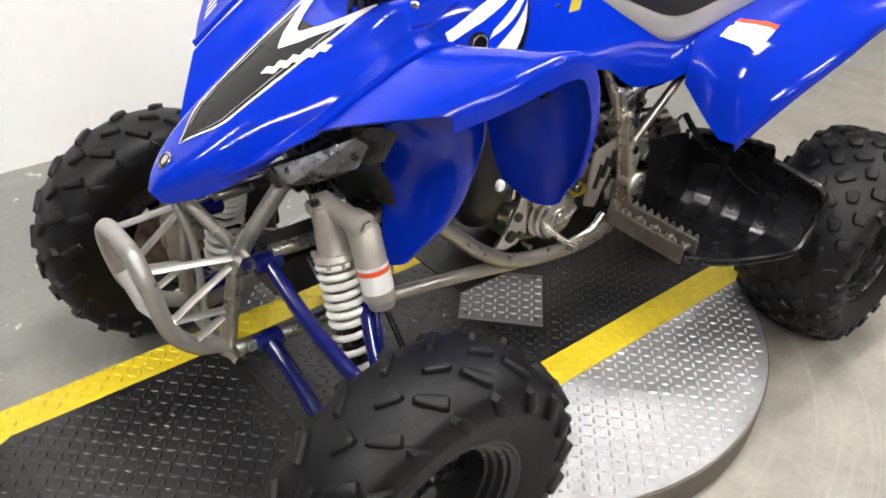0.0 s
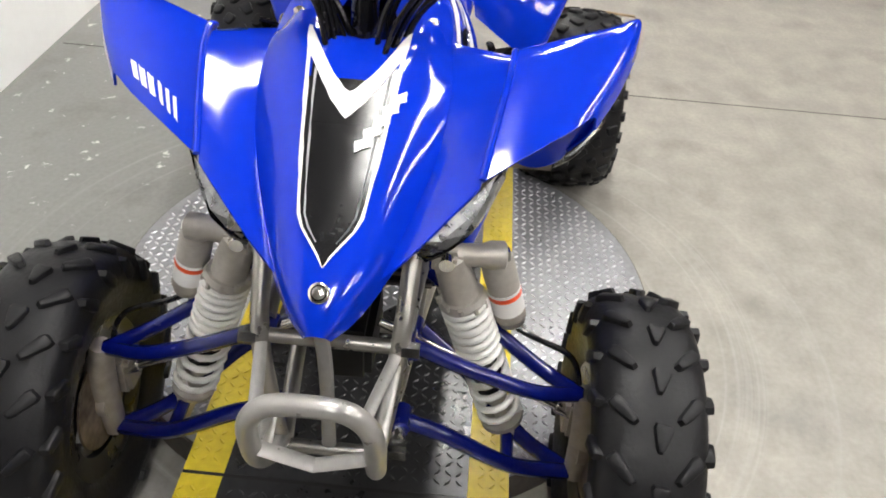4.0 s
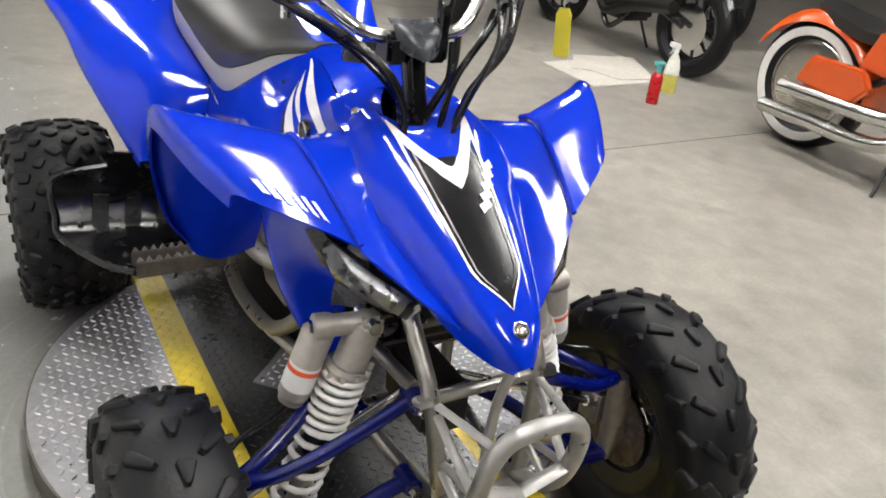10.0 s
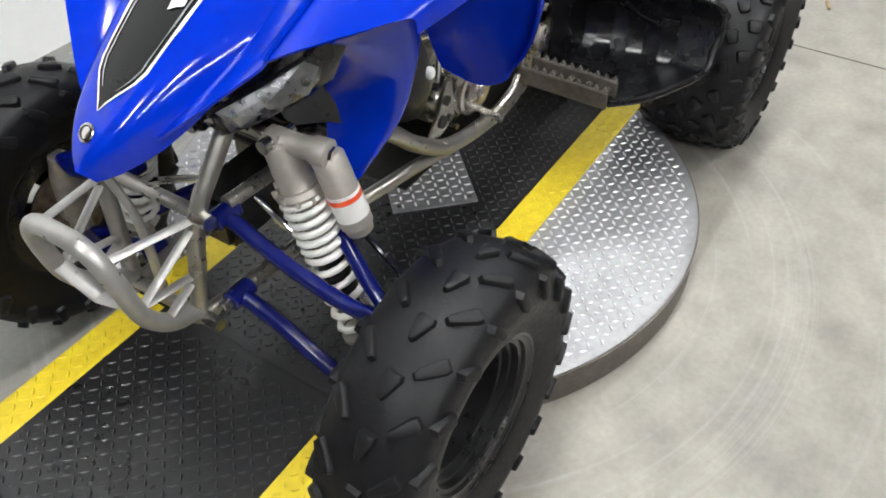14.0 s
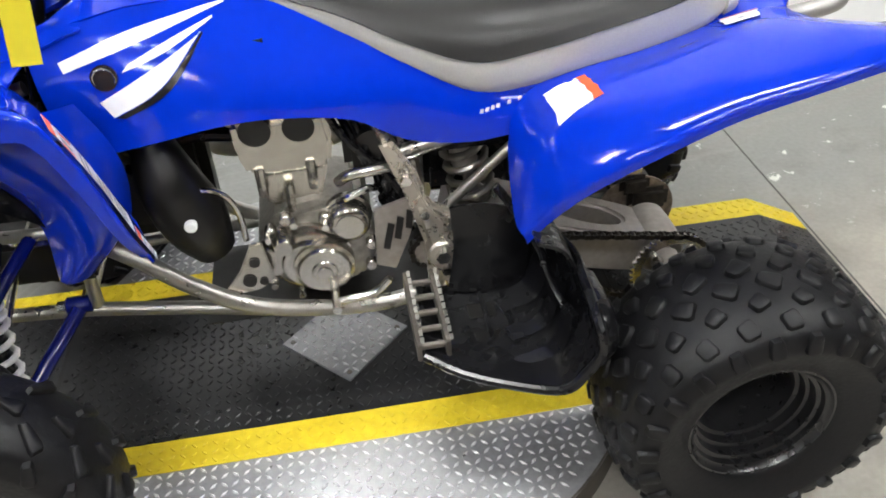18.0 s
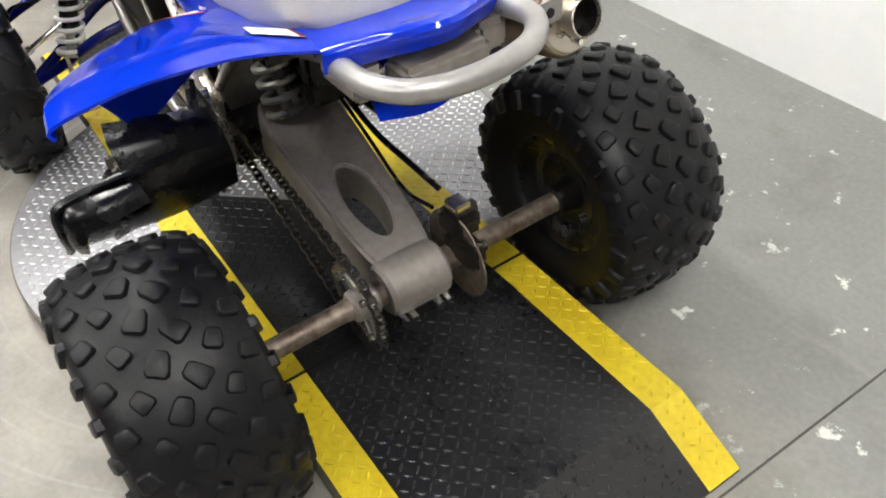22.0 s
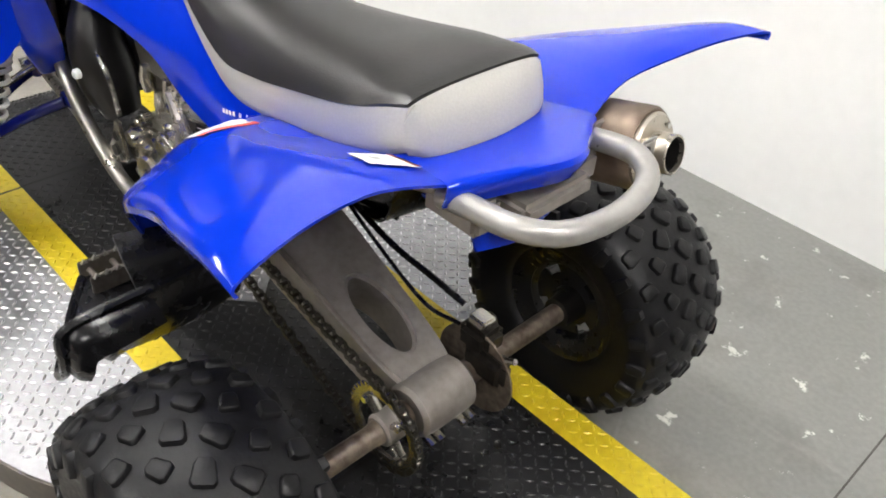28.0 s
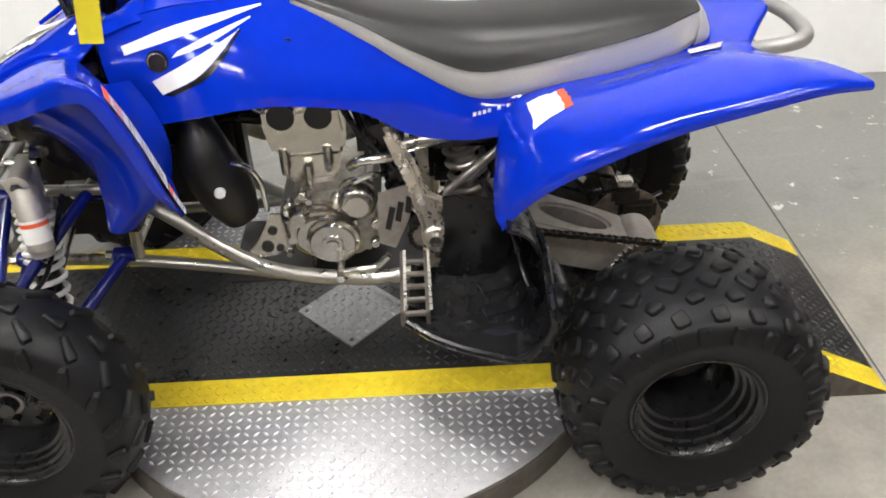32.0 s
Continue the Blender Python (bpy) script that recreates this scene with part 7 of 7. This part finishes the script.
# ---- work cart and clutter ahead of the nose ----
cart = thing("work_cart", "black steel work cart loaded with tools and bottles", "cart", (-2.42, -1.3, 0))
part("lower_shelf", join(box(-0.34, 0.34, -0.52, 0.62, 0.185, 0.2, 0.003), box(0.325, 0.34, -0.52, 0.62, 0.14, 0.225, 0.003), box(-0.34, -0.325, -0.52, 0.62, 0.14, 0.225, 0.003), box(-0.34, 0.34, -0.52, -0.505, 0.14, 0.225, 0.003)), GLOSSB, cart, "black steel tray")
part("upper_shelf", box(-0.34, 0.34, -0.52, 0.62, 0.86, 0.93, 0.006), GLOSSB, cart)
for x in (-0.32, 0.32):
    for y in (-0.5, 0.6):
        part("upright", box(x - 0.018, x + 0.018, y - 0.018, y + 0.018, 0.16, 0.88, 0.003), GLOSSB, cart)
        cs = part("caster", join(box(x - 0.03, x + 0.03, y - 0.032, y - 0.026, 0.05, 0.14, 0.003), box(x - 0.03, x + 0.03, y + 0.026, y + 0.032, 0.05, 0.14, 0.003), box(x - 0.035, x + 0.035, y - 0.035, y + 0.035, 0.134, 0.142, 0.002)), CHROME, cart, "zinc caster fork")
        part("roller", rod((x, y - 0.02, 0.055), (x, y + 0.02, 0.055), 0.055, 24, 0.006), PALE, cs, "pale caster wheel")
CRATE = mat("blue_crate_plastic", (0.02, 0.09, 0.3), 0.4, var=0.1)
cr_t = thing("crate", "blue plastic crate on the lower cart shelf", "crate", (-2.48, -1.28, 0.2))
part("bottom", box(-0.15, 0.15, -0.19, 0.19, 0.001, 0.012, 0.002), CRATE, cr_t)
for a, b2 in (((-0.15, -0.138, -0.19, 0.19), 0), ((0.138, 0.15, -0.19, 0.19), 0), ((-0.15, 0.15, -0.19, -0.178), 0), ((-0.15, 0.15, 0.178, 0.19), 0)):
    part("side", box(*a, 0.012, 0.27, 0.002), CRATE, cr_t)
for k in range(5):
    part("slot", box(0.1495, 0.1515, -0.15 + 0.062 * k, -0.11 + 0.062 * k, 0.15, 0.2, 0), DARK, cr_t)
for k, (y, r, h, m) in enumerate(((-0.93, 0.07, 0.26, WHITE), (-0.83, 0.065, 0.24, WHITE))):
    q = thing("tub", "white plastic tub on the cart shelf", "tub", (-2.3, y, 0.2), "tubs on the cart")
    part("body", lathe([(0.001, 0), (0.001, r * 0.86), (h - 0.03, r), (h - 0.025, r), (h - 0.025, 0)], 28, "z"), m, q)
    part("lid", lathe([(h - 0.024, 0), (h - 0.024, r * 1.05), (h, r * 1.04), (h, 0)], 28, "z"), WHITE, q)
q = thing("jug", "cloudy plastic jug on the cart shelf", "jug", (-2.22, -0.73, 0.2))
part("body", lathe([(0.001, 0), (0.001, 0.065), (0.12, 0.07), (0.17, 0.045), (0.19, 0.022), (0.2, 0.022), (0.2, 0)], 24, "z"), CLEARP, q)
part("cap", lathe([(0.2, 0), (0.2, 0.024), (0.218, 0.023), (0.22, 0)], 16, "z"), WHITE, q)
YT = mat("yellow_tool_plastic", (0.7, 0.5, 0.02), 0.4, var=0.1)
q = thing("power_tool", "yellow and black hand tool lying on the cart", "tool", (-2.2, -1.28, 0.2))
part("body", tube([(0, -0.17, 0.05), (0, -0.05, 0.055), (0.01, 0.06, 0.055), (0, 0.2, 0.045)], [0.028, 0.042, 0.04, 0.03], 12), BLACK, q)
part("collar", rod((0, -0.05, 0.055), (0, -0.02, 0.055), 0.047, 16), YT, q)
part("handle", tube([(0.02, 0.0, 0.055), (0.06, 0.02, 0.035), (0.09, 0.03, 0.028)], 0.024, 10), YT, q)
q = thing("scoop", "red plastic scoop on the cart", "scoop", (-2.12, -0.93, 0.2))
part("bowl", prism([(-0.05, -0.05), (0.05, -0.06), (0.04, 0.05), (-0.04, 0.05)], 0.045, Matrix.Translation((0, 0, 0.001)), 0.008), REDP, q)
part("grip", rod((0, 0.045, 0.03), (-0.01, 0.13, 0.035), 0.01), REDP, q)
for k, (y, w, h, m) in enumerate(((-1.62, 0.05, 0.03, PALE), (-1.5, 0.06, 0.045, DARK), (-1.12, 0.06, 0.05, GREYINK), (-1.04, 0.035, 0.08, BLACK), (-0.8, 0.05, 0.03, PALE))):
    tagged(obj("small_box", box(-2.24, -2.12, y - w, y + w, 0.201, 0.2 + h, 0.003), m, 30), "small box of parts on the cart", "box", "boxes on the cart")
BAGM = mat("crumpled_clear_film", (0.6, 0.57, 0.55), 0.25, var=0.12, scale=18)
bm = bmesh.new()
bmesh.ops.create_icosphere(bm, subdivisions=4, radius=1)
for v in bm.verts:
    n = noise.fractal(v.co * 2.2, 1.0, 2.0, 4) * 0.22
    v.co = Vector((v.co.x * 0.26, v.co.y * 0.3, max(-0.16, v.co.z * 0.24))) * (1 + n)
for v in bm.verts:
    v.co += Vector((-2.42, -2.1, 0.17))
    v.co.z = max(0.0, v.co.z)
tagged(obj("plastic_bag", bm, BAGM, 25), "crumpled clear plastic bag heaped on the concrete", "bag")
GREEN = mat("dark_green_plastic", (0.01, 0.1, 0.06), 0.4, var=0.1)
q = thing("bucket", "dark green plastic bin on the concrete", "bin", (-3.35, -0.92, 0))
part("body", lathe([(0.001, 0), (0.001, 0.15), (0.42, 0.19), (0.42, 0.205), (0.445, 0.205), (0.445, 0.19), (0.42, 0.185), (0.02, 0.14), (0.02, 0)], 36, "z"), GREEN, q)
part("rim", lathe([(0.36, 0.186), (0.37, 0.197), (0.385, 0.198), (0.39, 0.189)], 36, "z"), GREEN, q)

# a second quad, nose towards the wall's end
q2 = thing("parked_quad", "second quad bike with blue frame parked beyond the column", "quad bike", (-3.05, 0.86, 0))
for y in (-0.42, 0.42):
    w2 = part("wheel", lathe([(-0.06, 0.12), (-0.085, 0.2), (-0.07, 0.26), (0, 0.268), (0.07, 0.26), (0.085, 0.2), (0.06, 0.12), (-0.06, 0.12)], 40, "y", (0, y, 0.266)), RUBBER, q2, "black knobbly tyre")
    part("rim", lathe([(-0.05, 0.02), (-0.06, 0.1), (-0.05, 0.13), (0.05, 0.13), (0.06, 0.1), (0.05, 0.02)], 32, "y", (0, y, 0.266)), RIM, w2)
    s = 1 if y > 0 else -1
    part("upper_arm", join(tube([(0.06, s * 0.1, 0.5), (0.03, s * 0.34, 0.38)], 0.013), tube([(-0.1, s * 0.1, 0.5), (0.03, s * 0.34, 0.38)], 0.013)), CHROME, q2, "bright steel upper wishbone")
    part("lower_arm", join(tube([(0.08, s * 0.1, 0.34), (0.03, s * 0.36, 0.2)], 0.014), tube([(-0.12, s * 0.1, 0.34), (0.03, s * 0.36, 0.2)], 0.014)), CHROME, q2, "bright steel lower wishbone")
    sh2 = part("shock", turned([(0, 0.02), (1, 0.018)], (0, s * 0.14, 0.62), (0.02, s * 0.26, 0.27), 14), ALU, q2)
    part("spring", coil((0, s * 0.15, 0.58), (0.02, s * 0.255, 0.3), 0.034, 0.006, 8), SPRING, sh2, "white coil spring")
part("frame", join(tube([(0.1, 0.1, 0.36), (0.09, 0.1, 0.5), (-0.05, 0.1, 0.68), (-0.5, 0.12, 0.7)], 0.016), tube([(0.1, -0.1, 0.36), (0.09, -0.1, 0.5), (-0.05, -0.1, 0.68), (-0.5, -0.12, 0.7)], 0.016), rod((0.09, -0.1, 0.5), (0.09, 0.1, 0.5), 0.013), rod((0.1, -0.1, 0.36), (0.1, 0.1, 0.36), 0.013)), BLUE_PAINT, q2, "dark blue frame tubes")
part("nose", sheet([[(0.22, -0.02, 0.62), (0.23, 0, 0.64), (0.22, 0.02, 0.62)], [(0.05, -0.1, 0.74), (0.05, 0, 0.78), (0.05, 0.1, 0.74)], [(-0.25, -0.16, 0.84), (-0.25, 0, 0.9), (-0.25, 0.16, 0.84)]], 0.01, 4, 4), BLUE, q2)
for s in (-1, 1):
    part("fender", sheet([[(0.12, s * 0.12, 0.7), (-0.05, s * 0.16, 0.8), (-0.3, s * 0.18, 0.84)], [(0.1, s * 0.3, 0.72), (-0.1, s * 0.38, 0.82), (-0.32, s * 0.44, 0.85)]], 0.006, 4, 4), BLUE, q2)
part("engine", box(-0.75, -0.3, -0.12, 0.12, 0.3, 0.62, 0.03), DARK, q2)
part("body", box(-1.3, -0.28, -0.15, 0.15, 0.6, 0.8, 0.05), BLACK, q2)
for y in (-0.42, 0.42):
    part("wheel", lathe([(-0.09, 0.11), (-0.115, 0.2), (-0.1, 0.245), (0, 0.252), (0.1, 0.245), (0.115, 0.2), (0.09, 0.11), (-0.09, 0.11)], 40, "y", (-1.26, y, 0.25)), RUBBER, q2)
part("rear_axle", rod((-1.26, -0.4, 0.25), (-1.26, 0.4, 0.25), 0.02), RUST, q2)
SCRAP = mat("splinter_wood", (0.3, 0.22, 0.13), 0.8, var=0.2)
for x, y, a, ln in ((2.02, -0.72, 80, 0.11), (1.55, -0.55, 20, 0.03), (2.2, 0.65, 60, 0.08)):
    bm = box(-ln, ln, -0.006, 0.006, 0.0005, 0.008, 0.002)
    bm.transform(Matrix.Translation((x, y, 0)) @ Matrix.Rotation(radians(a), 4, "Z"))
    tagged(obj("wood_splinter", bm, SCRAP, 30), "thin splinter of wood on the concrete", "debris", "debris on the floor")
